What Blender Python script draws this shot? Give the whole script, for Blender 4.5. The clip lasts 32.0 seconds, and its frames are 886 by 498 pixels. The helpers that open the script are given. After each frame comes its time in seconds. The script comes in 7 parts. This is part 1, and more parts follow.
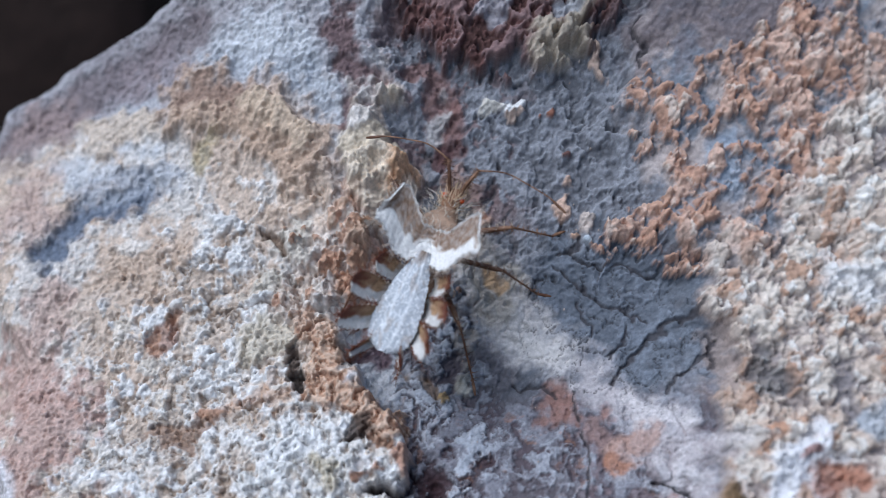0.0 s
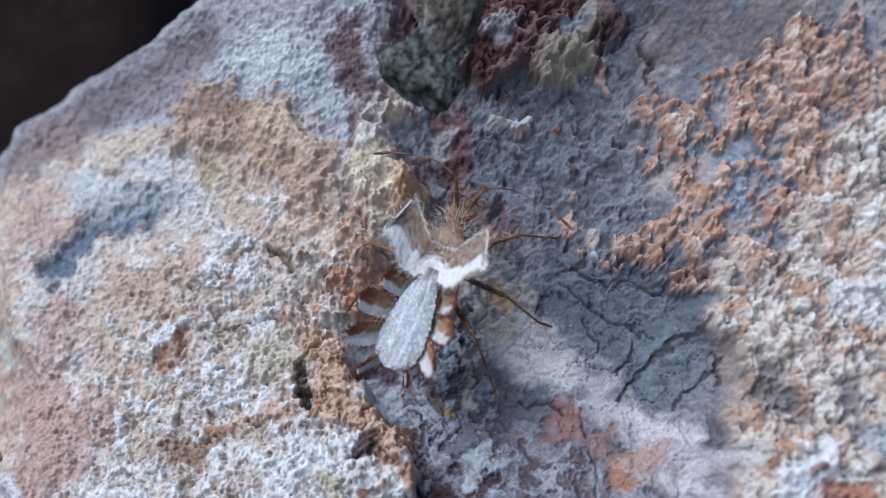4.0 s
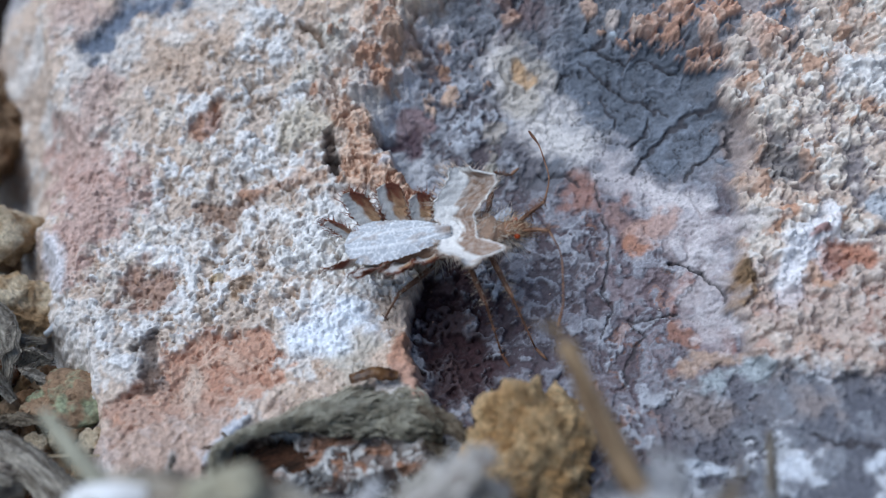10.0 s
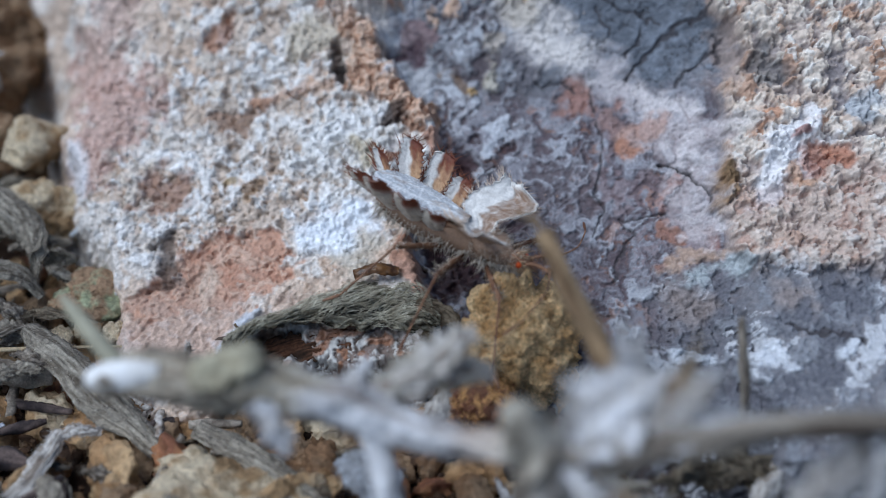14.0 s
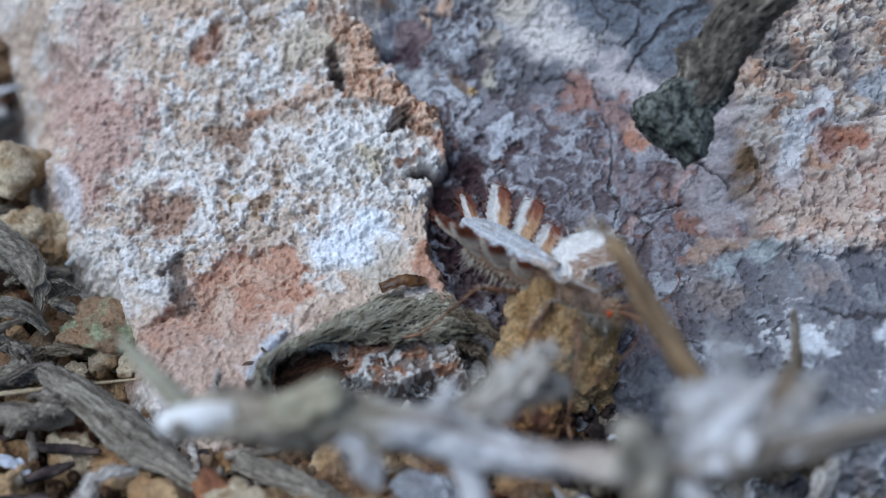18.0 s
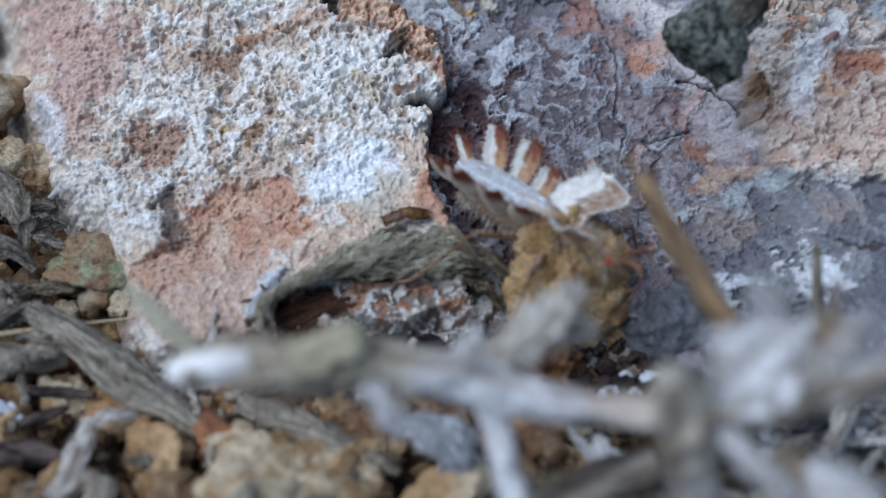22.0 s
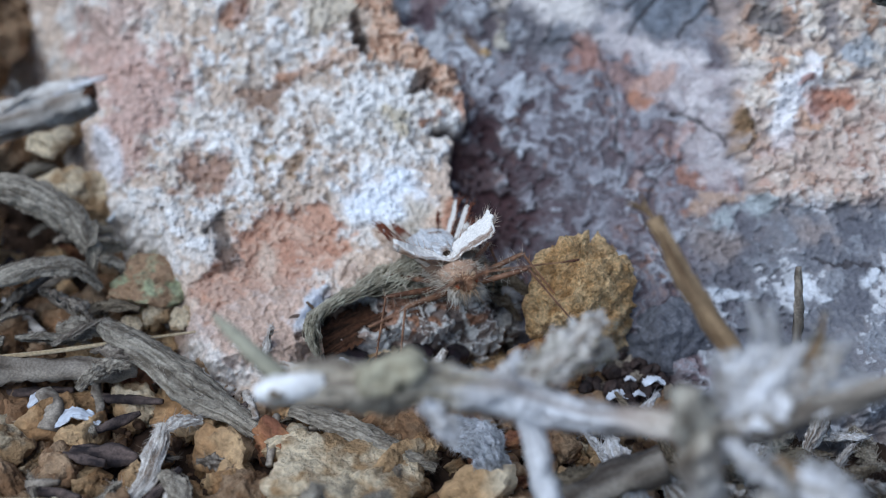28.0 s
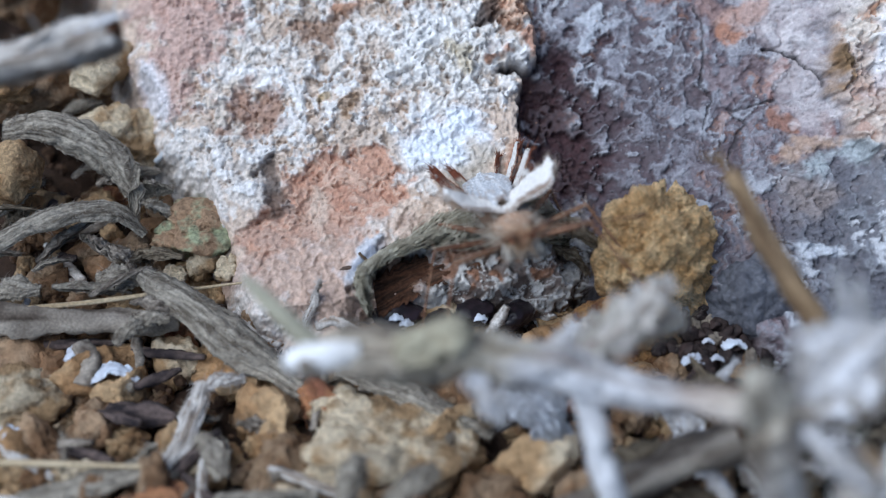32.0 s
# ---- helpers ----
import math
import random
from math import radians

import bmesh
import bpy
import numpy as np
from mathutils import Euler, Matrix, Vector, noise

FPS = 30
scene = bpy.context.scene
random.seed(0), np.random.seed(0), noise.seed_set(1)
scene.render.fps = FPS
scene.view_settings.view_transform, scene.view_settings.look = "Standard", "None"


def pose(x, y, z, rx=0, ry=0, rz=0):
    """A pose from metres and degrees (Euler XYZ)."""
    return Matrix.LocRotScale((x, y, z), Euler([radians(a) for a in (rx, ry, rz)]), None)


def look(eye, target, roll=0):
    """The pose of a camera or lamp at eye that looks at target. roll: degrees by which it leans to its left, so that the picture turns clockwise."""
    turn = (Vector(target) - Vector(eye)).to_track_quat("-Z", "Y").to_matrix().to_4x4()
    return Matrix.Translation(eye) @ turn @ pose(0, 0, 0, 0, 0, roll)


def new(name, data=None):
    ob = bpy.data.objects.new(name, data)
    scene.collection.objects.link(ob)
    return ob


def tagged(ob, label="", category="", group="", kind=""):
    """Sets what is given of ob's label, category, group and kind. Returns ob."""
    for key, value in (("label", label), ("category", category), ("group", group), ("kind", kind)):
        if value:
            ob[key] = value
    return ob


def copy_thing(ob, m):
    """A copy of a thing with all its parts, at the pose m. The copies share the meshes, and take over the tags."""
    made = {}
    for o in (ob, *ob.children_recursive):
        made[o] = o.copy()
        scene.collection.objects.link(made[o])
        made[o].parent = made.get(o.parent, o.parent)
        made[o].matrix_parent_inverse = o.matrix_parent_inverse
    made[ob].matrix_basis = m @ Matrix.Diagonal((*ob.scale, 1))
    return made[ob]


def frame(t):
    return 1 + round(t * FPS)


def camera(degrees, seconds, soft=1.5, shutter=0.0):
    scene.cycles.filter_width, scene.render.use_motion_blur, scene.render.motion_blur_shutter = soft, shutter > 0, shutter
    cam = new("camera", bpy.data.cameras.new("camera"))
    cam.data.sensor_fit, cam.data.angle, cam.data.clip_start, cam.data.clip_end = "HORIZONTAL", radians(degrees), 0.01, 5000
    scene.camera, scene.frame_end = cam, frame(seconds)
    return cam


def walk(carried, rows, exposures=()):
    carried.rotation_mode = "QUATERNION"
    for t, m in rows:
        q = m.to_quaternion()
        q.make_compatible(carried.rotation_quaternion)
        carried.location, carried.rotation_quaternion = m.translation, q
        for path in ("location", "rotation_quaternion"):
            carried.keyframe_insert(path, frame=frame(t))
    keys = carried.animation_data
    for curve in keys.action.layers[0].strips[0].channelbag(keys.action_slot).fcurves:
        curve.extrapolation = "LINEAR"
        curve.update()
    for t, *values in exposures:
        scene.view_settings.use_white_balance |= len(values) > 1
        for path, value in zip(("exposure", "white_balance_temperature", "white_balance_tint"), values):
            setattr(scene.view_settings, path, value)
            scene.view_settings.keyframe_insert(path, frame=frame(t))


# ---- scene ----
MM = 0.001
cam = camera(35.0, 32.0, soft=1.0)
cam.data.dof.use_dof = True
cam.data.dof.focus_distance = 74.5 * MM
cam.data.dof.aperture_fstop = 25.5

# The camera's way in millimetres: seconds, eye, target, roll.
PATH = [
    (0, (0.01, -52.67, 43.22), (0.94, 11.08, 14.31), 0.38),
    (0.5, (-0.02, -52.73, 43.22), (0.95, 11.08, 14.45), 0.38),
    (1, (-0.02, -52.71, 43.30), (0.95, 11.13, 14.59), 0.40),
    (1.5, (0.06, -52.54, 43.54), (0.96, 11.23, 14.68), 0.30),
    (2, (0.07, -52.51, 43.64), (0.96, 11.27, 14.80), 0.33),
    (2.5, (0.21, -52.35, 44.07), (0.96, 11.27, 14.88), 0.28),
    (3, (0.29, -52.38, 44.08), (0.91, 11.28, 14.96), 0.17),
    (3.5, (0.07, -52.26, 44.51), (0.77, 11.25, 15.09), 0.22),
    (5.5, (-0.18, -53.48, 43.91), (0.25, 10.47, 15.46), 0.33),
    (6, (-0.47, -54.41, 43.03), (0.16, 9.50, 14.49), 0.55),
    (6.5, (-1.70, -55.65, 41.70), (-0.06, 7.70, 11.96), 1.32),
    (7, (-1.59, -56.86, 39.78), (-0.11, 6.23, 9.48), 1.48),
    (7.5, (-1.40, -57.23, 39.62), (-0.16, 5.44, 8.47), 1.49),
    (8, (-1.37, -57.68, 39.62), (-0.25, 4.98, 8.45), 1.46),
    (8.5, (-1.03, -58.00, 39.61), (-0.30, 4.65, 8.39), 1.32),
    (9, (-0.69, -58.33, 39.62), (-0.34, 4.18, 8.13), 1.14),
    (9.5, (-0.47, -58.60, 39.27), (-0.41, 3.62, 7.20), 1.09),
    (10, (-0.30, -58.90, 38.96), (-0.48, 2.85, 5.99), 1.08),
    (10.5, (-0.69, -59.38, 38.83), (-0.57, 2.00, 5.17), 1.31),
    (11, (-0.26, -59.85, 38.56), (-0.57, 1.38, 4.62), 1.15),
    (11.5, (-0.03, -60.27, 38.48), (-0.57, 0.87, 4.40), 1.08),
    (12, (0.16, -60.72, 38.69), (-0.56, 0.26, 4.34), 0.98),
    (12.5, (0.58, -61.27, 38.81), (-0.49, -0.40, 4.27), 0.81),
    (13, (0.99, -61.29, 40.36), (-0.38, -1.26, 4.39), 0.35),
    (13.5, (1.33, -61.88, 40.82), (-0.31, -2.20, 4.26), 0.12),
    (14, (1.95, -63.11, 39.88), (-0.15, -3.24, 3.67), -0.09),
    (14.5, (2.53, -64.59, 38.55), (-0.01, -4.41, 2.90), -0.23),
    (16.5, (-0.21, -65.66, 37.49), (-0.82, -4.51, 3.43), -0.73),
    (17, (-4.02, -63.84, 40.01), (-1.35, -3.50, 4.64), -0.07),
    (17.5, (-5.30, -61.94, 41.10), (-1.61, -2.35, 4.56), -0.36),
    (18, (-6.32, -60.71, 40.68), (-1.82, -1.69, 3.30), -0.46),
    (18.5, (-6.04, -59.77, 40.04), (-1.82, -1.25, 1.87), -0.96),
    (19, (-7.62, -59.21, 39.21), (-1.93, -0.97, 0.79), -0.24),
    (19.5, (-7.35, -58.65, 38.97), (-1.93, -0.55, 0.30), -0.40),
    (20, (-8.61, -57.60, 40.09), (-2.00, -0.39, 0.31), 0.31),
    (20.5, (-9.72, -57.34, 40.42), (-2.06, -0.58, 0.18), 1.02),
    (21, (-10.24, -57.28, 40.67), (-2.11, -1.02, -0.18), 1.34),
    (21.5, (-9.64, -57.53, 40.35), (-2.11, -1.28, -0.64), 1.00),
    (22, (-8.95, -57.72, 40.12), (-2.08, -1.41, -0.89), 0.61),
    (22.5, (-9.18, -57.89, 40.34), (-2.04, -1.69, -0.77), 0.81),
    (23, (-8.64, -58.72, 40.55), (-1.83, -2.40, -0.46), 0.63),
    (23.5, (-8.62, -59.09, 40.69), (-1.77, -2.76, -0.30), 0.63),
    (24, (-9.03, -59.31, 40.99), (-1.72, -3.14, -0.13), 0.85),
    (24.5, (-9.40, -59.43, 41.54), (-1.71, -3.55, 0.08), 1.08),
    (26.5, (-10.26, -61.57, 44.32), (-2.47, -5.90, 2.62), 0.94),
    (27, (-11.99, -61.81, 46.23), (-3.09, -6.49, 4.28), 1.64),
    (27.5, (-12.59, -62.22, 47.55), (-3.71, -7.00, 5.46), 1.61),
    (28, (-13.64, -62.50, 47.91), (-4.55, -7.61, 5.43), 1.77),
    (28.5, (-13.94, -62.67, 47.62), (-5.44, -8.20, 4.48), 1.44),
    (29, (-13.16, -62.65, 47.67), (-6.23, -8.77, 3.52), 0.48),
    (29.5, (-12.68, -62.27, 46.82), (-6.86, -8.79, 2.04), -0.11),
    (30, (-12.13, -61.10, 45.61), (-6.99, -7.80, 0.53), -0.36),
    (30.5, (-8.79, -58.87, 46.27), (-6.22, -5.63, 0.90), -1.86),
    (31, (-9.21, -56.43, 44.63), (-6.79, -2.89, -0.39), -1.90),
    (31.5, (-10.74, -57.30, 44.75), (-6.85, -4.01, -0.47), -0.83),
    (32, (-10.37, -57.19, 45.56), (-6.98, -4.25, -0.12), -1.20),
]
walk(cam, [(t, look(Vector(e) * MM, Vector(g) * MM, r)) for t, e, g, r in PATH], [(0.0, -0.04, 5640, 9), (9.0, -0.05, 5620, 8), (17.0, -0.15, 5540, 7), (24.0, -0.14, 5540, 7), (28.0, -0.05, 5560, 7), (30.0, 0.06, 5580, 8), (32.0, 0.09, 5600, 8)])

# ---- light: open shade under a bright sky ----
world = bpy.data.worlds.new("sky")
scene.world = world
world.use_nodes = True
wn = world.node_tree
sky = wn.nodes.new("ShaderNodeTexSky")
sky.sky_type, sky.sun_disc = "NISHITA", False
sky.sun_elevation, sky.sun_rotation = radians(57), radians(236)
bg = wn.nodes["Background"]
bg.inputs["Strength"].default_value = 0.086
wn.links.new(sky.outputs[0], bg.inputs["Color"])
sun_data = bpy.data.lights.new("sun", "SUN")
sun_data.energy, sun_data.angle, sun_data.color = 3.0, radians(55), (1.0, 0.98, 0.95)
sun = new("sun", sun_data)
sun.matrix_world = look((0, 0, 0), (0.45, 0.30, -0.84))
tagged(sun, kind="structure")


# ---- noise on arrays ----
def _hash(i, j, k, seed):
    h = (i * 374761393 + j * 668265263 + k * 2147483647 + seed * 974711) & 0xFFFFFFFF
    h = ((h ^ (h >> 13)) * 1274126177) & 0xFFFFFFFF
    return ((h ^ (h >> 16)) & 0xFFFF) / 32767.5 - 1.0


def vnoise(x, y, seed=0):
    """Smooth noise of about -1 to 1 with one bump a unit."""
    i, j = np.floor(x).astype(np.int64), np.floor(y).astype(np.int64)
    u, v = x - i, y - j

    def corner(a, b):
        h = _hash(i + a, j + b, 0, seed) * math.pi
        return np.cos(h) * (u - a) + np.sin(h) * (v - b)
    p, q = u * u * u * (u * (u * 6 - 15) + 10), v * v * v * (v * (v * 6 - 15) + 10)
    return 1.7 * ((corner(0, 0) * (1 - p) + corner(1, 0) * p) * (1 - q) + (corner(0, 1) * (1 - p) + corner(1, 1) * p) * q)


def fbm(x, y, size, seed=0, octaves=4, gain=0.5):
    out, amp, f = 0.0, 1.0, 1.0 / size
    for o in range(octaves):
        c, s = math.cos(0.7 * o + seed), math.sin(0.7 * o + seed)
        out = out + amp * vnoise((x * c - y * s) * f, (x * s + y * c) * f, seed + 17 * o)
        amp, f = amp * gain, f * 2.03
    return out


def cells(x, y, size, seed=0):
    """Distances to the nearest and second nearest of scattered points, in cells."""
    x, y = x / size, y / size
    i, j = np.floor(x).astype(np.int64), np.floor(y).astype(np.int64)
    one, two = np.full(np.shape(x), 9.0), np.full(np.shape(x), 9.0)
    for a in (-1, 0, 1):
        for b in (-1, 0, 1):
            px = i + a + 0.5 + 0.45 * _hash(i + a, j + b, 1, seed)
            py = j + b + 0.5 + 0.45 * _hash(i + a, j + b, 2, seed)
            d = np.hypot(x - px, y - py)
            two = np.minimum(two, np.maximum(one, d))
            one = np.minimum(one, d)
    return one, two


def step(a, b, x):
    t = np.clip((x - a) / (b - a), 0, 1)
    return t * t * (3 - 2 * t)


# ---- materials ----
def material(name, color, rough=0.8, vary=0.35, grain=0.5, coarse=4.0, bump=0.15, color2=None, painted=False, metallic=0.0,
             stretch=(1, 1, 1), trans=0.0, crisp=0.12, relief=0.7):
    """A weathered natural surface: two colours mixed by a coarse noise, a fine grain in value, a fine relief. Sizes in mm."""
    m = bpy.data.materials.new(name)
    m.use_nodes = True
    n, l = m.node_tree.nodes, m.node_tree.links
    p = n["Principled BSDF"]
    p.inputs["Roughness"].default_value = rough
    p.inputs["Metallic"].default_value = metallic
    p.inputs["Specular IOR Level"].default_value = 0.3
    tc, mp = n.new("ShaderNodeTexCoord"), n.new("ShaderNodeMapping")
    mp.inputs["Scale"].default_value = [1000.0 * s for s in stretch]
    l.new(tc.outputs["Object"], mp.inputs["Vector"])

    def tex(size, detail):
        t = n.new("ShaderNodeTexNoise")
        t.inputs["Scale"].default_value, t.inputs["Detail"].default_value = 1.0 / size, detail
        t.inputs["Roughness"].default_value = 0.62
        l.new(mp.outputs[0], t.inputs["Vector"])
        return t
    big, fine = tex(coarse, 3), tex(grain, 5)
    mix = n.new("ShaderNodeMix")
    mix.data_type = "RGBA"
    if painted:
        at = n.new("ShaderNodeAttribute")
        at.attribute_name = "tone"
        l.new(at.outputs["Color"], mix.inputs["A"])
        l.new(at.outputs["Color"], mix.inputs["B"])
    else:
        mix.inputs["A"].default_value = (*color, 1)
        mix.inputs["B"].default_value = (*(color2 or [c * 0.7 for c in color]), 1)
    ramp = n.new("ShaderNodeMapRange")
    ramp.inputs["From Min"].default_value, ramp.inputs["From Max"].default_value = 0.5 - crisp, 0.5 + crisp
    l.new(big.outputs["Fac"], ramp.inputs["Value"])
    l.new(ramp.outputs[0], mix.inputs["Factor"])
    hsv = n.new("ShaderNodeHueSaturation")
    val = n.new("ShaderNodeMapRange")
    val.inputs["From Min"].default_value, val.inputs["From Max"].default_value = 0.25, 0.75
    val.inputs["To Min"].default_value, val.inputs["To Max"].default_value = 1 - vary, 1 + vary
    l.new(fine.outputs["Fac"], val.inputs["Value"])
    info, rnd = n.new("ShaderNodeObjectInfo"), n.new("ShaderNodeMapRange")
    rnd.inputs["To Min"].default_value, rnd.inputs["To Max"].default_value = 0.85, 1.15
    l.new(info.outputs["Random"], rnd.inputs["Value"])
    mul = n.new("ShaderNodeMath")
    mul.operation = "MULTIPLY"
    l.new(val.outputs[0], mul.inputs[0])
    if painted:
        mul.inputs[1].default_value = 1.0
    else:
        l.new(rnd.outputs[0], mul.inputs[1])
    l.new(mul.outputs[0], hsv.inputs["Value"])
    l.new(mix.outputs["Result"], hsv.inputs["Color"])
    l.new(hsv.outputs["Color"], p.inputs["Base Color"])
    if bump:
        b = n.new("ShaderNodeBump")
        b.inputs["Strength"].default_value, b.inputs["Distance"].default_value = relief, bump * MM
        l.new(fine.outputs["Fac"], b.inputs["Height"])
        l.new(b.outputs["Normal"], p.inputs["Normal"])
    if trans:
        p.inputs["Transmission Weight"].default_value = 0.0
        p.inputs["Subsurface Weight"].default_value = trans
        p.inputs["Subsurface Radius"].default_value = (0.6 * MM, 0.6 * MM, 0.5 * MM)
        p.inputs["Subsurface Scale"].default_value = 1.0
    return m


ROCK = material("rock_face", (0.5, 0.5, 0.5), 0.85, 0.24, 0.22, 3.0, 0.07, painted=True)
SOIL = material("soil", (0.042, 0.024, 0.015), 0.95, 0.4, 0.5, 3.0, 0.3, color2=(0.02, 0.012, 0.008))
OCHRE = material("ochre_stone", (0.50, 0.345, 0.19), 0.85, 0.6, 0.22, 1.6, 0.4, color2=(0.29, 0.17, 0.08), crisp=0.08, relief=1.0)
PALE = material("pale_stone", (0.68, 0.57, 0.40), 0.85, 0.45, 0.25, 2.6, 0.4, color2=(0.38, 0.25, 0.13), crisp=0.07, relief=1.0)
BROWN = material("brown_stone", (0.34, 0.235, 0.145), 0.9, 0.5, 0.25, 1.6, 0.4, color2=(0.20, 0.115, 0.06), crisp=0.07, relief=1.0)
RED = material("red_stone", (0.42, 0.205, 0.10), 0.9, 0.55, 0.25, 1.1, 0.4, color2=(0.19, 0.08, 0.045), crisp=0.08, relief=1.0)
GREEN = material("lichen_stone", (0.29, 0.19, 0.115), 0.9, 0.5, 0.3, 1.5, 0.3, color2=(0.30, 0.32, 0.20), crisp=0.06, relief=1.0)
BARK = material("grey_bark", (0.29, 0.25, 0.20), 0.9, 0.6, 0.25, 1.2, 0.2, color2=(0.14, 0.115, 0.09))
SILVER = material("silver_wood", (0.52, 0.49, 0.47), 0.85, 0.4, 0.4, 2.0, 0.08, color2=(0.36, 0.33, 0.30))
FELT = material("felted_leaf", (0.47, 0.425, 0.37), 0.95, 0.65, 0.22, 1.1, 0.2, color2=(0.20, 0.16, 0.12))
COTTON = material("cotton_leaf", (0.64, 0.65, 0.68), 0.95, 0.4, 0.22, 1.1, 0.2, color2=(0.42, 0.40, 0.38))
DRY = material("dry_leaf", (0.23, 0.175, 0.12), 0.9, 0.5, 0.2, 1.0, 0.1, color2=(0.085, 0.06, 0.04))
STRAW = material("straw", (0.50, 0.40, 0.26), 0.6, 0.2, 0.4, 2.0, 0.03, color2=(0.40, 0.30, 0.18))
WHITE = material("white_pith", (0.76, 0.76, 0.76), 0.7, 0.15, 0.4, 2.0, 0.03, color2=(0.60, 0.58, 0.55))
BLACK = material("black_husk", (0.012, 0.010, 0.012), 0.35, 0.3, 0.4, 1.0, 0.05, color2=(0.03, 0.02, 0.025))
CHAR = material("charred_litter", (0.018, 0.013, 0.013), 0.75, 0.4, 0.3, 0.8, 0.1, color2=(0.045, 0.03, 0.027))
FLAKE = material("white_flake", (0.56, 0.61, 0.69), 0.6, 0.2, 0.4, 1.0, 0.05, color2=(0.50, 0.52, 0.58))


FIBRE = material("dry_fibre", (0.5, 0.5, 0.5), 1.0, 0.45, 0.14, 1.0, 0.07, painted=True)
# pale and dark of the fibrous materials
STREAKS = {"olive_felt": ((0.44, 0.415, 0.325), (0.022, 0.019, 0.013)), "leaf_inside": ((0.12, 0.055, 0.03), (0.03, 0.018, 0.012)), "cotton_leaf": ((0.68, 0.685, 0.71), (0.36, 0.33, 0.30)), "felted_leaf": ((0.37, 0.335, 0.275), (0.10, 0.082, 0.062)), "silver_wood": ((0.63, 0.605, 0.57), (0.19, 0.145, 0.11)), "dry_leaf": ((0.22, 0.185, 0.135), (0.05, 0.038, 0.026)),
           "grey_bark": ((0.34, 0.30, 0.25), (0.09, 0.07, 0.055)), "white_felt": ((0.68, 0.71, 0.76), (0.26, 0.26, 0.28)), "branch_bark": ((0.27, 0.24, 0.195), (0.035, 0.029, 0.023)),
           "tan_stalk": ((0.34, 0.24, 0.14), (0.12, 0.075, 0.042)), "charred_litter": ((0.12, 0.09, 0.08), (0.02, 0.016, 0.018)), "straw": ((0.52, 0.43, 0.29), (0.36, 0.27, 0.16)), "white_pith": ((0.78, 0.78, 0.80), (0.50, 0.49, 0.50))}


# ---- building blocks (all in millimetres) ----
def from_arrays(name, verts, faces, mat, parent=None, label="", smooth=True, at=None):
    me = bpy.data.meshes.new(name)
    me.from_pydata((np.asarray(verts, float) * MM).tolist(), [], [tuple(int(i) for i in f) for f in faces])
    me.materials.append(mat)
    if smooth:
        me.polygons.foreach_set("use_smooth", np.ones(len(me.polygons), dtype=bool))
    me.update()
    ob = new(name, me)
    if parent is not None:
        ob.parent = parent
    if at is not None:
        ob.matrix_basis = at
    if label:
        ob["label"] = label
    return ob


def streaked(name, v, f, mat, parent=None, label="", rows=0, cols=0, seed=1, lean=1.5, bands=()):
    """A blade or stalk on a grid of rows by cols, streaked lengthwise in the two tones of its material."""
    pale, dark = STREAKS[mat.name]
    ob = from_arrays(name, v, f, FIBRE, parent, label)
    u, w = np.meshgrid(np.linspace(0, 1, rows), np.linspace(0, 1, cols), indexing="ij")
    ca, sa = 2.2 * np.cos(w * 2 * math.pi), 2.2 * np.sin(w * 2 * math.pi)
    felt = mat.name in ("felted_leaf", "dry_leaf", "cotton_leaf", "white_felt")
    k = 0.55 + (0.35 * fbm(u * 26 + 3 * w, w * 11 - 4 * u, 1.0, seed + 11, 3, 0.7) if felt else 0.0) + (0.38 if felt else 0.75) * fbm(ca * 2.6 + lean * u, sa * 2.6 + 1.6 * u + seed, 1.0, seed, 3, 0.65) + 0.5 * fbm(u * 5 + 0.4 * ca, sa * 0.4 + seed, 1.0, seed + 5, 3)
    k = np.clip(k, 0, 1).reshape(-1, 1)
    pale, dark = np.array(pale), np.array(dark)
    if bands:
        e = np.clip(u + 0.06 * fbm(3 * u + 0.5 * ca, 0.5 * sa + seed, 1.0, seed + 9, 3), 0, 1).ravel()
        pale, dark = (np.stack([np.interp(e, [b[0] for b in bands], [b[j][i] for b in bands]) for i in range(3)], -1) for j in (1, 2))
    t = dark * (1 - k) + pale * k
    c = np.ones((len(v), 4), np.float32)
    reps = int(np.ceil(len(v) / len(t)))
    c[:, :3] = np.vstack([t] * reps)[: len(v)]
    tone = ob.data.color_attributes.new("tone", "FLOAT_COLOR", "POINT")
    tone.data.foreach_set("color", c.ravel())
    return ob


def at_mm(x, y, z, rx=0, ry=0, rz=0):
    return pose(x * MM, y * MM, z * MM, rx, ry, rz)


def lattice_faces(nu, nv, wrap_u=False):
    """Quads of a grid whose points run v fastest."""
    i = np.arange(nu if wrap_u else nu - 1)[:, None]
    j = np.arange(nv - 1)[None, :]
    k = (i + 1) % nu
    return np.stack([i * nv + j, k * nv + j, k * nv + j + 1, i * nv + j + 1], -1).reshape(-1, 4)


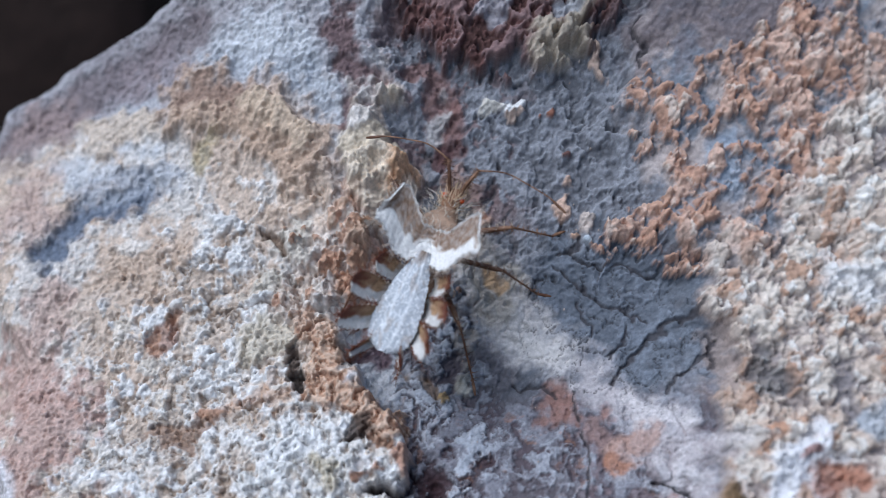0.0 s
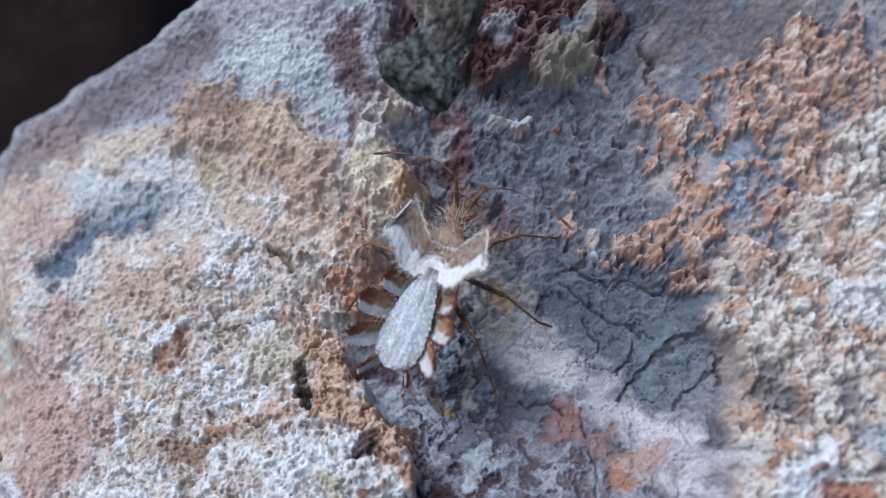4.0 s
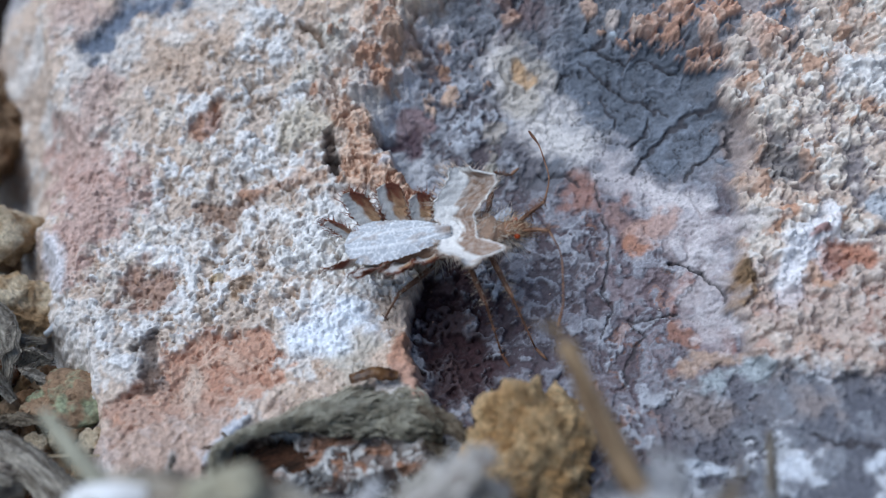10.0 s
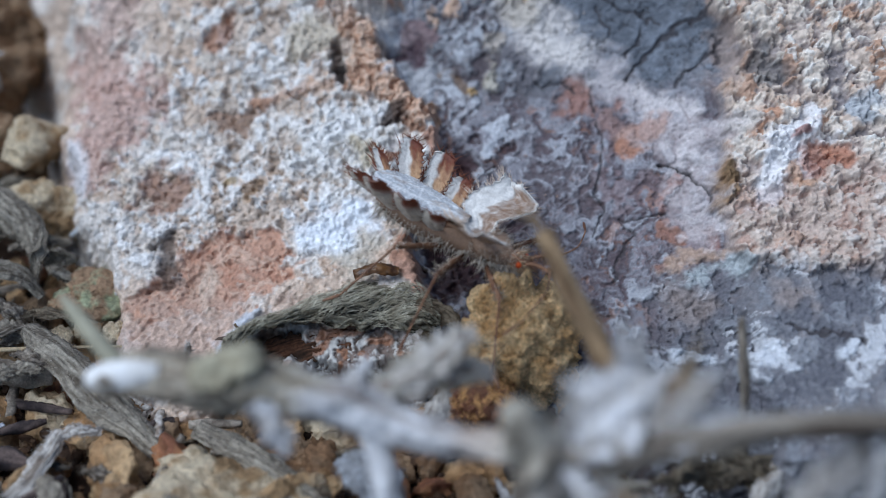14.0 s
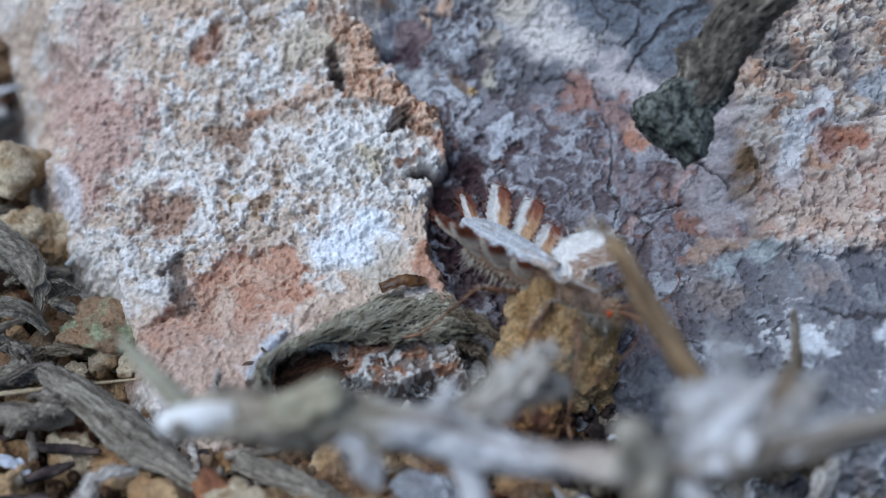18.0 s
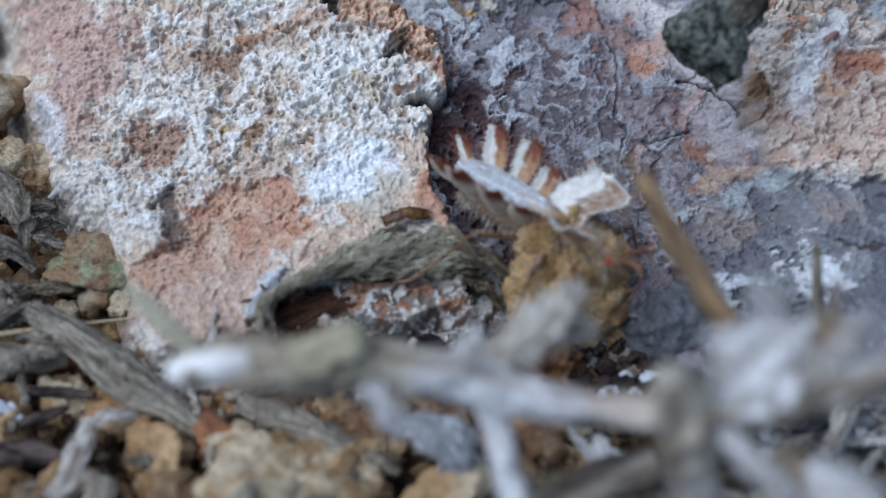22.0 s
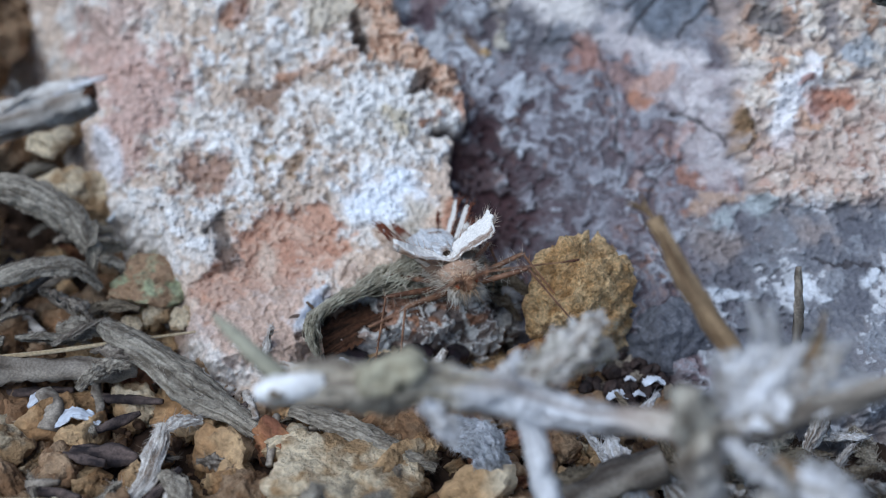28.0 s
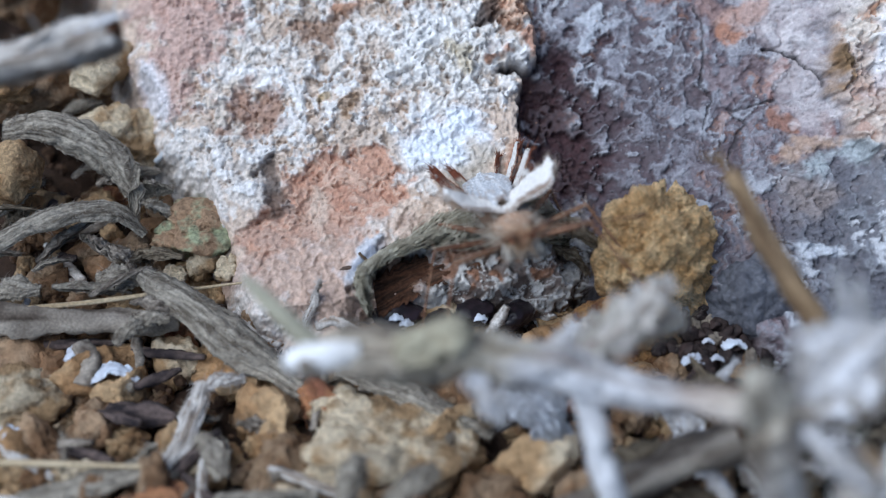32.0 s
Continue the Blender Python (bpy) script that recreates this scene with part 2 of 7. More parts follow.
# ---- the rock: a sloping face of two proud crusts and a smooth grey hollow between them ----
LEFT_EDGE = [(-5, -0.6), (-1, -1.0), (2, -1.6), (4.5, -1.9), (7, -2.2), (8.6, -0.5), (10.2, -1.2), (13.5, -3.3), (16.5, -5.2), (19, -3.6), (22, -2.4), (26, -1.4), (32, -2.6)]
RIGHT_EDGE = [(-14, 15.5), (-6, 16), (0, 15.5), (5, 14.6), (12, 15.2), (17, 14.9), (20, 12.6), (24, 11.4), (27, 11.0), (34, 11.2)]
OUTER_EDGE = [(-14, -13.5), (-3, -17.4), (0.5, -18.6), (6, -21.2), (9.4, -23.2), (13.4, -21.7), (15, -21.9), (18.5, -23.4), (24, -25), (30.5, -25), (33.0, -21.2), (34.0, -17), (36, -12.5), (41, -6)]


class Face:
    """Relief and colour of the rock over its own plane: x to the right, v up the slope, n outwards."""

    def __init__(self, x, v):
        self.x, self.v = x, v
        a, b = x / 20, v / 20
        self.n = -1.034 + 2.274 * a - 7.394 * b + 0.365 * a * a + 1.746 * a * b + 5.72 * b * b
        self.wx = x + 0.9 * fbm(x, v, 3.0, 3, 5)
        self.wv = v + 0.9 * fbm(x, v, 3.0, 4, 5)
        self.c = np.empty(x.shape + (3,))
        self.rags = [fbm(x, v, 1.3, 31 + k, 4) for k in range(5)]
        self.edge = fbm(x, v, 1.0, 47, 4)

    def past(self, line):
        return self.wx - np.interp(self.wv, [p[0] for p in line], [p[1] for p in line])

    def blob(self, x, v, rx, rv, turn=0, soft=0.3, rag=0.35, seed=0):
        c, s = math.cos(radians(turn)), math.sin(radians(turn))
        dx, dv = self.wx - x, self.wv - v
        q = np.hypot((dx * c + dv * s) / rx, (dv * c - dx * s) / rv) + rag * np.roll(self.rags[seed % 5], (seed * 37, seed * 53), (0, 1))
        return step(1 + soft, 1 - soft, q)

    def line(self, points, width, soft=0.5, rag=0.0, warp=0.35):
        d = np.full(self.x.shape, 1e9)
        px, pv = self.x + warp * (self.wx - self.x), self.v + warp * (self.wv - self.v)
        for (ax, av), (bx, bv) in zip(points, points[1:]):
            ex, ev = bx - ax, bv - av
            t = np.clip(((px - ax) * ex + (pv - av) * ev) / (ex * ex + ev * ev), 0, 1)
            d = np.minimum(d, np.hypot(px - ax - t * ex, pv - av - t * ev))
        q = d / width + rag * self.edge
        return step(1 + soft, 1 - soft, q)

    def paint(self, mask, color, amount=1.0, rise=0.0):
        m = (mask * amount)[..., None]
        self.c = self.c * (1 - m) + np.array(color) * m
        self.n = self.n + rise * mask


def nubs(x, v, size, seed, cover):
    """Scattered knobs: their height, 0 to 1, and a random tone for each; cover says how thickly they stand."""
    x, v = x / size, v / size
    i, j = np.floor(x).astype(np.int64), np.floor(v).astype(np.int64)
    high, tone = np.zeros(x.shape), np.zeros(x.shape)
    for a in (-1, 0, 1):
        for b in (-1, 0, 1):
            px = i + a + 0.5 + 0.45 * _hash(i + a, j + b, 1, seed)
            pv = j + b + 0.5 + 0.45 * _hash(i + a, j + b, 2, seed)
            r = (0.66 + 0.22 * _hash(i + a, j + b, 3, seed)) * np.clip((cover - 0.5 - 0.5 * _hash(i + a, j + b, 4, seed)) * 5, 0.01, 1)
            q = np.sqrt(np.clip(1 - ((x - px) ** 2 + (v - pv) ** 2) / (r * r), 0, 1)) * (0.7 + 0.3 * _hash(i + a, j + b, 5, seed))
            tone = np.where(q > high, _hash(i + a, j + b, 6, seed), tone)
            high = np.maximum(high, q)
    return high, tone


def build_rock():
    xs, vs = np.linspace(-31, 27, 860), np.linspace(-15, 42, 860)
    x, v = np.meshgrid(xs, vs, indexing="ij")
    f = Face(x, v)
    past_left = f.past(LEFT_EDGE)
    left, right = step(0.25, -0.35, past_left), step(-0.5, 0.6, f.past(RIGHT_EDGE))
    left_soft = step(2.2, -1.6, past_left)
    left_soft = left + (left_soft - left) * step(12, 18, v)
    middle = (1 - left) * (1 - right)
    sunk = (1 - left_soft) * step(2.5, -3.5, f.past(RIGHT_EDGE))
    gx, gv = f.wx + 0.35 * fbm(x, v, 0.8, 161, 3), f.wv + 0.35 * fbm(x, v, 0.8, 162, 3)
    qx, qv = f.wx + 0.8 * fbm(x, v, 1.1, 151, 4), f.wv + 0.8 * fbm(x, v, 1.1, 152, 4)
    tx, tv = x + 0.25 * fbm(x, v, 0.9, 171, 4, 0.6), v + 0.25 * fbm(x, v, 0.9, 172, 4, 0.6)
    broad, patchy, mid, small = fbm(x, v, 6.0, 23, 4), fbm(qx, qv, 2.8, 167, 4, 0.6), fbm(qx, qv, 1.6, 153, 5, 0.6), fbm(gx, gv, 0.7, 155, 4, 0.6)
    fine, grit = fbm(x, v, 0.42, 75, 3, 0.6), fbm(x, v, 0.2, 79, 2)
    upper, low = step(15.5, 18.5, f.wv), step(13.0, 10.0, f.wv)
    white, chalk, tan, pink = (0.73, 0.72, 0.71), (0.64, 0.60, 0.56), (0.54, 0.43, 0.345), (0.46, 0.325, 0.28)
    rust, umber, cream, maroon = (0.33, 0.165, 0.10), (0.17, 0.115, 0.08), (0.58, 0.49, 0.37), (0.135, 0.062, 0.055)
    slate, grey, purple = (0.128, 0.145, 0.175), (0.185, 0.19, 0.212), (0.152, 0.142, 0.163)

    # the hollow: lumpy grey above, smooth slate across, wrinkled purple stone below
    f.c[:] = np.array(grey)
    f.paint(step(-0.1, 0.45, mid), (0.285, 0.292, 0.32), 0.7)
    f.paint(step(0.05, 0.4, -mid), (0.13, 0.132, 0.147), 0.7)
    f.paint(upper * step(0.35, 0.6, small + 0.4 * patchy), (0.34, 0.35, 0.38), 0.55)
    f.paint(upper * step(0.2, 0.5, patchy) * step(7, 3, f.wx), (0.20, 0.13, 0.125), 0.75)
    panel = f.blob(10.0, 16.0, 5.4, 4.6, -35, 0.25, 0.25, seed=3) * step(4.0, 6.2, f.wx)
    f.paint(panel, slate, 0.9)
    f.paint(panel * step(0.1, 0.5, mid), (0.205, 0.23, 0.275), 0.7)
    f.paint(low, purple, 0.85)
    f.paint(low * step(0.0, 0.35, mid), (0.265, 0.265, 0.298), 0.6)
    f.paint(low * step(0.1, 0.5, -mid), (0.10, 0.072, 0.08), 0.7)
    f.paint(low * step(0.1, 0.45, -patchy) * step(6, 9, f.wx), (0.22, 0.15, 0.15), 0.5)
    # pale lilac scale on the stone below the overhang and down to the foot
    under = step(6.0, 1.5, f.wx) * step(22, 18, f.wv)
    scale = np.clip(np.maximum(under * step(2, 6, f.wv), low * (0.45 + 0.55 * step(1, -3, f.wv))), 0, 1)
    cloud = 0.6 * patchy + 0.4 * mid
    f.paint(middle * scale * step(-0.05, 0.45, cloud), (0.36, 0.36, 0.39), 0.6, 0.03)
    f.paint(middle * scale * step(0.2, 0.55, cloud + 0.15 * small), (0.53, 0.56, 0.61), 0.65, 0.04)
    f.paint(middle * scale * step(0.1, 0.35, -mid - 0.2 * small), (0.085, 0.062, 0.07), 0.75, -0.1)
    f.paint(middle * low * step(0.5, 0.8, fbm(qx, qv, 1.8, 157, 4)), rust, 0.45)
    f.n = f.n - sunk * (1.5 + 0.6 * step(9, 13, v) * step(22, 16, v))
    smooth = np.clip(panel, 0, 1)
    f.n = f.n + middle * ((0.15 - 0.08 * smooth - 0.05 * low + 0.10 * upper) * mid + (0.07 - 0.03 * smooth) * small + 0.02 * fine)
    # pits sunk into the grey stone, painted dark inside for their shade
    pits = step(0.28, 0.1, cells(gx, gv, 1.5, 183)[0]) * step(0.0, 0.3, patchy)
    f.paint(middle * upper * pits, (0.06, 0.06, 0.068), 0.7, -0.25)
    # the dark maroon gully beneath the overhang, with shade painted into its colour
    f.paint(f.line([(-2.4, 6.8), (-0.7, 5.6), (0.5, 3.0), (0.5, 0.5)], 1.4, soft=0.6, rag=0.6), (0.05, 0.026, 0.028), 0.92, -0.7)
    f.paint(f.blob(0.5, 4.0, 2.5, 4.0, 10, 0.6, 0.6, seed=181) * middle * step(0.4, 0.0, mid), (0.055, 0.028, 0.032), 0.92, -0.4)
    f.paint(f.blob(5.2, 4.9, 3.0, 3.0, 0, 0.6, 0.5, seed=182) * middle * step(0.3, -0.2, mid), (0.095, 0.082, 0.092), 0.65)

    # the white crust: pale knobs that stand proud of tan and brown pits
    f.paint(left, tan)
    f.paint(left * step(-0.25, 0.25, broad + 0.7 * patchy), chalk, 0.9)
    f.paint(left * step(0.1, 0.4, -patchy), (0.58, 0.48, 0.40), 0.5)
    field = np.clip(np.maximum(f.blob(-10.0, 14.7, 8.0, 6.5, 15, 0.5, 0.45, seed=80), f.blob(-12.0, 6.0, 9.5, 4.6, 5, 0.4, 0.45, seed=81)), 0, 1)
    plain = f.blob(-4.6, 8.7, 4.6, 2.7, 18, 0.4, 0.25, seed=82)
    cover = np.clip(field * (0.75 + 0.55 * patchy) + 0.35 * plain, 0, 1.1)
    knob, tone = nubs(tx, tv, 0.85, 91, cover)
    speck, speck_tone = nubs(tx + 0.1 * small, tv - 0.1 * small, 0.45, 93, np.clip(0.25 + 0.9 * cover, 0, 1))
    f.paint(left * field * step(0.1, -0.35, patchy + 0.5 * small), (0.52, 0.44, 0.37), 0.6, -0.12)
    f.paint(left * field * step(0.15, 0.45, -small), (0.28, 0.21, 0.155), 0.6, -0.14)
    f.paint(left * step(0.15, 0.6, knob), white, 0.92)
    f.paint(left * step(0.2, 0.7, knob) * step(0.45, 0.7, tone), (0.57, 0.49, 0.40), 0.75)
    f.paint(left * step(0.25, 0.7, speck) * step(-0.2, 0.3, speck_tone), (0.70, 0.69, 0.68), 0.6)
    f.paint(left * step(0.25, 0.7, speck) * step(0.6, 0.85, -speck_tone), (0.38, 0.26, 0.18), 0.6)
    f.paint(left * plain * step(-0.5, 0.2, small), (0.68, 0.665, 0.635), 0.8, 0.25)
    f.paint(left * plain * step(0.0, 0.4, patchy), (0.76, 0.76, 0.76), 0.6)
    f.n = f.n + left_soft * (0.7 + 0.14 * mid + 0.07 * small) + left * step(1.0, 0.3, f.blob(-11.8, 0.8, 3.3, 2.35, 14, 0.12, 0.28, seed=40)) * ((0.30 - 0.18 * plain) * knob + 0.12 * speck)
    # tan and rust stains, smooth plates, and holes with their shade painted dark
    for px, pv, rx, rv, turn, color, amount, rise in (
            (-17.9, 18.0, 3.2, 1.3, 5, tan, 0.75, 0.0), (-15.6, 19.8, 3.4, 1.5, 12, (0.52, 0.40, 0.31), 0.85, 0.1), (-16.2, 21.0, 1.2, 0.6, 20, (0.68, 0.62, 0.56), 0.9, 0.1),
            (-10.9, 22.0, 0.9, 0.7, 0, (0.62, 0.61, 0.60), 0.9, 0.35), (-7.1, 20.4, 1.1, 0.9, 0, (0.57, 0.52, 0.45), 0.9, 0.4), (-7.8, 20.8, 0.35, 0.7, 0, umber, 0.9, -0.6),
            (-6.1, 18.5, 1.0, 0.5, -20, umber, 0.8, -0.5), (-8.3, 18.0, 1.6, 1.0, -10, (0.54, 0.49, 0.42), 0.9, 0.3), (-8.3, 15.5, 1.7, 0.8, 5, (0.55, 0.49, 0.40), 0.9, 0.3),
            # first entry here: a highlight painted on as white
            (-8.4, 17.2, 0.8, 0.35, 0, (0.70, 0.70, 0.70), 0.9, 0.15), (-14.0, 15.6, 1.6, 0.6, 10, rust, 0.75, -0.15), (-12.9, 10.0, 1.8, 0.5, 5, (0.27, 0.17, 0.115), 0.85, -0.3),
            (-10.7, 11.2, 0.8, 0.5, 20, (0.40, 0.20, 0.13), 0.9, 0.1), (-6.8, 10.3, 0.6, 0.4, 0, (0.36, 0.24, 0.16), 0.6, -0.1), (-5.2, 8.1, 1.1, 0.9, 0, (0.50, 0.43, 0.30), 0.7, 0.2),
            (-2.7, 7.7, 0.42, 0.36, 0, (0.42, 0.21, 0.12), 0.9, 0.1), (-0.9, 8.8, 0.8, 0.8, 0, (0.38, 0.20, 0.13), 0.85, 0.3),
            (-16.8, 5.5, 1.4, 1.1, 20, (0.33, 0.205, 0.15), 0.85, -0.1), (-12.5, 6.2, 0.5, 0.4, 0, (0.40, 0.30, 0.17), 0.8, 0.15), (-11.3, 5.1, 0.55, 0.35, 60, (0.30, 0.20, 0.12), 0.8, 0.1),
            (-13.1, 4.0, 0.7, 0.35, 10, (0.22, 0.155, 0.10), 0.8, -0.2), (-1.8, 2.4, 0.7, 0.6, 0, rust, 0.9, 0.3), (-1.4, 0.4, 0.9, 1.5, 15, (0.38, 0.20, 0.13), 0.85, 0.4)):
        f.paint(f.blob(px, pv, rx, rv, turn, 0.3, 0.4, seed=int(7 * px + 3 * pv) % 97) * left, color, amount, rise)
    f.paint(f.line([(-22.5, 14.7), (-20.9, 11.7), (-19.3, 11.5), (-21.4, 7.9)], 1.9, soft=0.4, rag=0.6), pink, 0.92, 0.05)
    f.paint(f.line([(-22.5, 14.7), (-19.3, 11.5), (-21.4, 7.9)], 1.6, rag=0.8) * step(0.1, 0.4, patchy), (0.40, 0.25, 0.20), 0.6)
    f.paint(f.line([(-20.3, 18.1), (-21.6, 15.3)], 1.2, rag=0.6), (0.48, 0.36, 0.31), 0.85)
    f.paint(f.line([(-22.5, 8.4), (-22.1, 6.5)], 0.8, rag=0.4), (0.64, 0.64, 0.67), 0.85)
    f.paint(f.line([(-11.4, 11.0), (-9.2, 11.7), (-7.3, 12.3)], 0.45, 0.5, rag=0.9), (0.44, 0.28, 0.19), 0.65, 0.05)
    ridge = f.line([(-6.2, 15.8), (-4.9, 14.3), (-5.6, 12.4), (-3.8, 12.3), (-1.8, 10.2)], 0.95, 0.25, rag=0.5, warp=0.6)
    f.paint(ridge, (0.50, 0.32, 0.22), 0.95, 0.4)
    f.paint(ridge * step(0.05, 0.4, small), (0.58, 0.44, 0.34), 0.7, 0.08)
    f.paint(ridge * step(0.1, 0.45, -small), (0.27, 0.145, 0.09), 0.7, -0.1)
    # a cleft and two holes, carved in and coloured as if shaded
    f.paint(f.line([(-7.2, 14.5), (-6.9, 13.5)], 0.3, rag=0.6), (0.07, 0.045, 0.035), 0.9, -0.5)
    f.paint(f.blob(-7.0, 12.5, 0.4, 0.75, 15, seed=31), (0.05, 0.035, 0.028), 0.95, -1.0)
    f.paint(f.blob(-3.0, 10.1, 0.95, 0.5, -15, seed=32), (0.075, 0.05, 0.04), 0.9, -0.3)
    f.paint(f.line([(-11.3, 16.8), (-9.1, 16.8), (-7.2, 16.4)], 0.1, 0.8, warp=0.9), umber, 0.7, -0.25)
    # orange and rust crumbs along the upper edge of the overhang
    rim = step(-4.2, -1.6, past_left) * step(2.6, 0.6, past_left) * step(15, 17.5, v) * step(25.5, 23, v)
    f.paint(rim, (0.62, 0.53, 0.46), 0.8)
    rim_knob, rim_tone = nubs(tx, tv, 1.1, 95, rim * (0.75 + 0.4 * patchy))
    f.paint(step(0.1, 0.5, rim_knob), (0.63, 0.49, 0.39), 0.9)
    f.paint(step(0.1, 0.5, rim_knob) * step(0.1, 0.4, rim_tone), (0.72, 0.68, 0.63), 0.85)
    f.paint(step(0.1, 0.5, rim_knob) * step(0.5, 0.8, -rim_tone), (0.44, 0.25, 0.17), 0.85)
    f.paint(rim * step(0.1, 0.4, -mid), (0.33, 0.21, 0.16), 0.45, -0.2)
    f.n = f.n + 0.5 * rim_knob
    # rusty lumps and pale scale on the stone between the overhang and the slate
    lumpy = np.maximum(f.blob(-3.9, 19.3, 2.6, 2.6, 0, 0.5, 0.6, seed=52), f.blob(-0.4, 18.0, 1.2, 0.9, 0, 0.4, 0.5, seed=53))
    rusty, rusty_tone = nubs(tx, tv, 0.9, 97, 0.8 * lumpy)
    f.paint(step(0.15, 0.5, rusty), (0.45, 0.27, 0.18), 0.9)
    f.paint(step(0.15, 0.5, rusty) * step(0.0, 0.4, rusty_tone), (0.56, 0.41, 0.31), 0.8)
    f.n = f.n + 0.55 * rusty
    for px, pv, rx, rv, color, rise in ((-4.0, 16.4, 1.7, 1.0, (0.56, 0.57, 0.60), 0.2), (-2.1, 13.3, 1.5, 1.2, (0.54, 0.55, 0.58), 0.2), (-5.0, 17.1, 0.9, 0.8, (0.60, 0.56, 0.53), 0.2), (-2.1, 16.0, 1.3, 0.8, (0.25, 0.17, 0.175), 0.2),
                                        (-3.0, 14.7, 1.0, 0.7, (0.13, 0.085, 0.10), -0.1), (4.0, 14.2, 1.2, 1.3, (0.13, 0.125, 0.14), 0.3), (2.0, 14.8, 0.8, 0.9, (0.42, 0.38, 0.34), 0.25), (0.8, 12.4, 0.45, 0.3, (0.45, 0.31, 0.12), 0.35),
                                        (0.2, 12.9, 0.5, 0.8, (0.16, 0.10, 0.06), -0.2), (2.1, 13.1, 0.5, 0.6, (0.46, 0.43, 0.36), 0.3), (-6.1, 22.7, 1.6, 1.2, (0.56, 0.43, 0.33), 0.3), (1.9, 23.5, 0.9, 0.7, (0.30, 0.20, 0.17), 0.2)):
        f.paint(f.blob(px, pv, rx, rv, 0, 0.35, 0.5, seed=int(17 * px + 5 * pv) % 79), color, 0.85, rise)

    # the upper end: pale blue stone, cream lumps, a tan flap, a maroon block
    f.paint(step(27.0, 29.5, f.wv) * step(-1.0, -3.5, f.wx), (0.36, 0.355, 0.38), 0.9)
    f.paint(f.line([(-17.8, 30.9), (-13.2, 30.9), (-8.4, 30.6), (-5.9, 28.1), (-4.9, 25.4)], 1.7, soft=0.6, rag=0.6), (0.43, 0.45, 0.485), 0.9)
    f.paint(f.line([(-13.2, 31.9), (-7.1, 31.3)], 1.0, soft=0.7, rag=0.6), (0.57, 0.58, 0.60), 0.8)
    # shade of the outline that turns away, painted as a dark band
    f.paint(f.line([(-24.0, 28.6), (-21.1, 30.0), (-18.1, 31.4), (-12.8, 32.8)], 1.5, soft=0.8, rag=0.5), (0.15, 0.115, 0.12), 0.85, -0.3)
    f.paint(f.blob(-15.8, 30.7, 3.0, 0.9, 5, 0.5, 0.5, seed=4), (0.26, 0.215, 0.225), 0.7)
    f.paint(f.blob(-22.1, 29.2, 2.2, 1.6, 0, 0.5, 0.4, seed=5), (0.33, 0.25, 0.235), 0.8)
    f.paint(f.blob(-17.4, 28.1, 3.0, 1.3, -5, 0.4, 0.4, seed=6), (0.56, 0.47, 0.385), 0.9, 0.4)
    f.paint(f.blob(-18.7, 25.9, 3.4, 0.9, 5, 0.5, 0.5, seed=7), (0.50, 0.51, 0.53), 0.85)
    f.paint(f.blob(-22.3, 23.4, 1.6, 2.0, 0, 0.5, 0.5, seed=8), (0.47, 0.35, 0.30), 0.85)
    f.paint(f.line([(-21.2, 20.9), (-19.1, 23.1), (-16.0, 23.9)], 0.95, soft=0.7, rag=0.5), (0.12, 0.15, 0.205), 0.95, -0.6)
    f.paint(f.line([(-19.0, 24.4), (-14.1, 24.7)], 0.8, soft=0.7, rag=0.6), (0.36, 0.38, 0.42), 0.8)
    f.paint(f.line([(-13.2, 28.8), (-9.3, 27.6), (-6.3, 25.0)], 1.7, soft=0.5, rag=0.5), (0.46, 0.33, 0.24), 0.9, 0.6)
    f.paint(f.line([(-13.2, 29.1), (-10.3, 28.6)], 0.8, soft=0.6, rag=0.6), (0.24, 0.16, 0.125), 0.8, -0.3)
    f.paint(f.line([(-9.3, 27.9), (-6.8, 26.0)], 0.8, soft=0.5, rag=0.5), (0.55, 0.43, 0.32), 0.9, 0.3)
    f.paint(f.line([(-11.7, 26.3), (-12.5, 25.1)], 0.5, soft=0.6, rag=0.5), (0.36, 0.29, 0.16), 0.7)
    f.paint(f.line([(-4.6, 31.9), (-4.3, 29.6), (-3.1, 28.4), (-3.9, 27.1)], 0.85, soft=0.5, rag=0.7), (0.14, 0.085, 0.085), 0.92, -0.2)
    f.paint(f.blob(-1.6, 32.3, 1.4, 1.2, 0, 0.5, 0.6, seed=10), (0.20, 0.14, 0.14), 0.7)
    f.paint(f.blob(-2.9, 25.7, 1.5, 1.9, 15, 0.3, 0.35, seed=9), cream, 0.9, 0.7)
    f.paint(f.blob(-3.4, 27.0, 1.0, 0.9, 0, 0.4, 0.4, seed=14), (0.60, 0.56, 0.53), 0.9, 0.4)
    f.paint(f.blob(-1.5, 24.1, 0.75, 0.6, -10, 0.3, 0.3, seed=11), (0.58, 0.33, 0.18), 0.9, 0.4)
    f.paint(f.blob(-0.2, 28.6, 1.6, 1.1, 0, 0.4, 0.6, seed=13), (0.21, 0.125, 0.115), 0.85)
    f.paint(f.line([(1.4, 27.6), (1.5, 25.3)], 0.7, soft=0.5, rag=0.6), (0.19, 0.105, 0.095), 0.85)
    f.paint(f.blob(0.9, 27.5, 0.6, 0.8, 0, 0.4, 0.5, seed=15), (0.44, 0.42, 0.41), 0.85, 0.15)
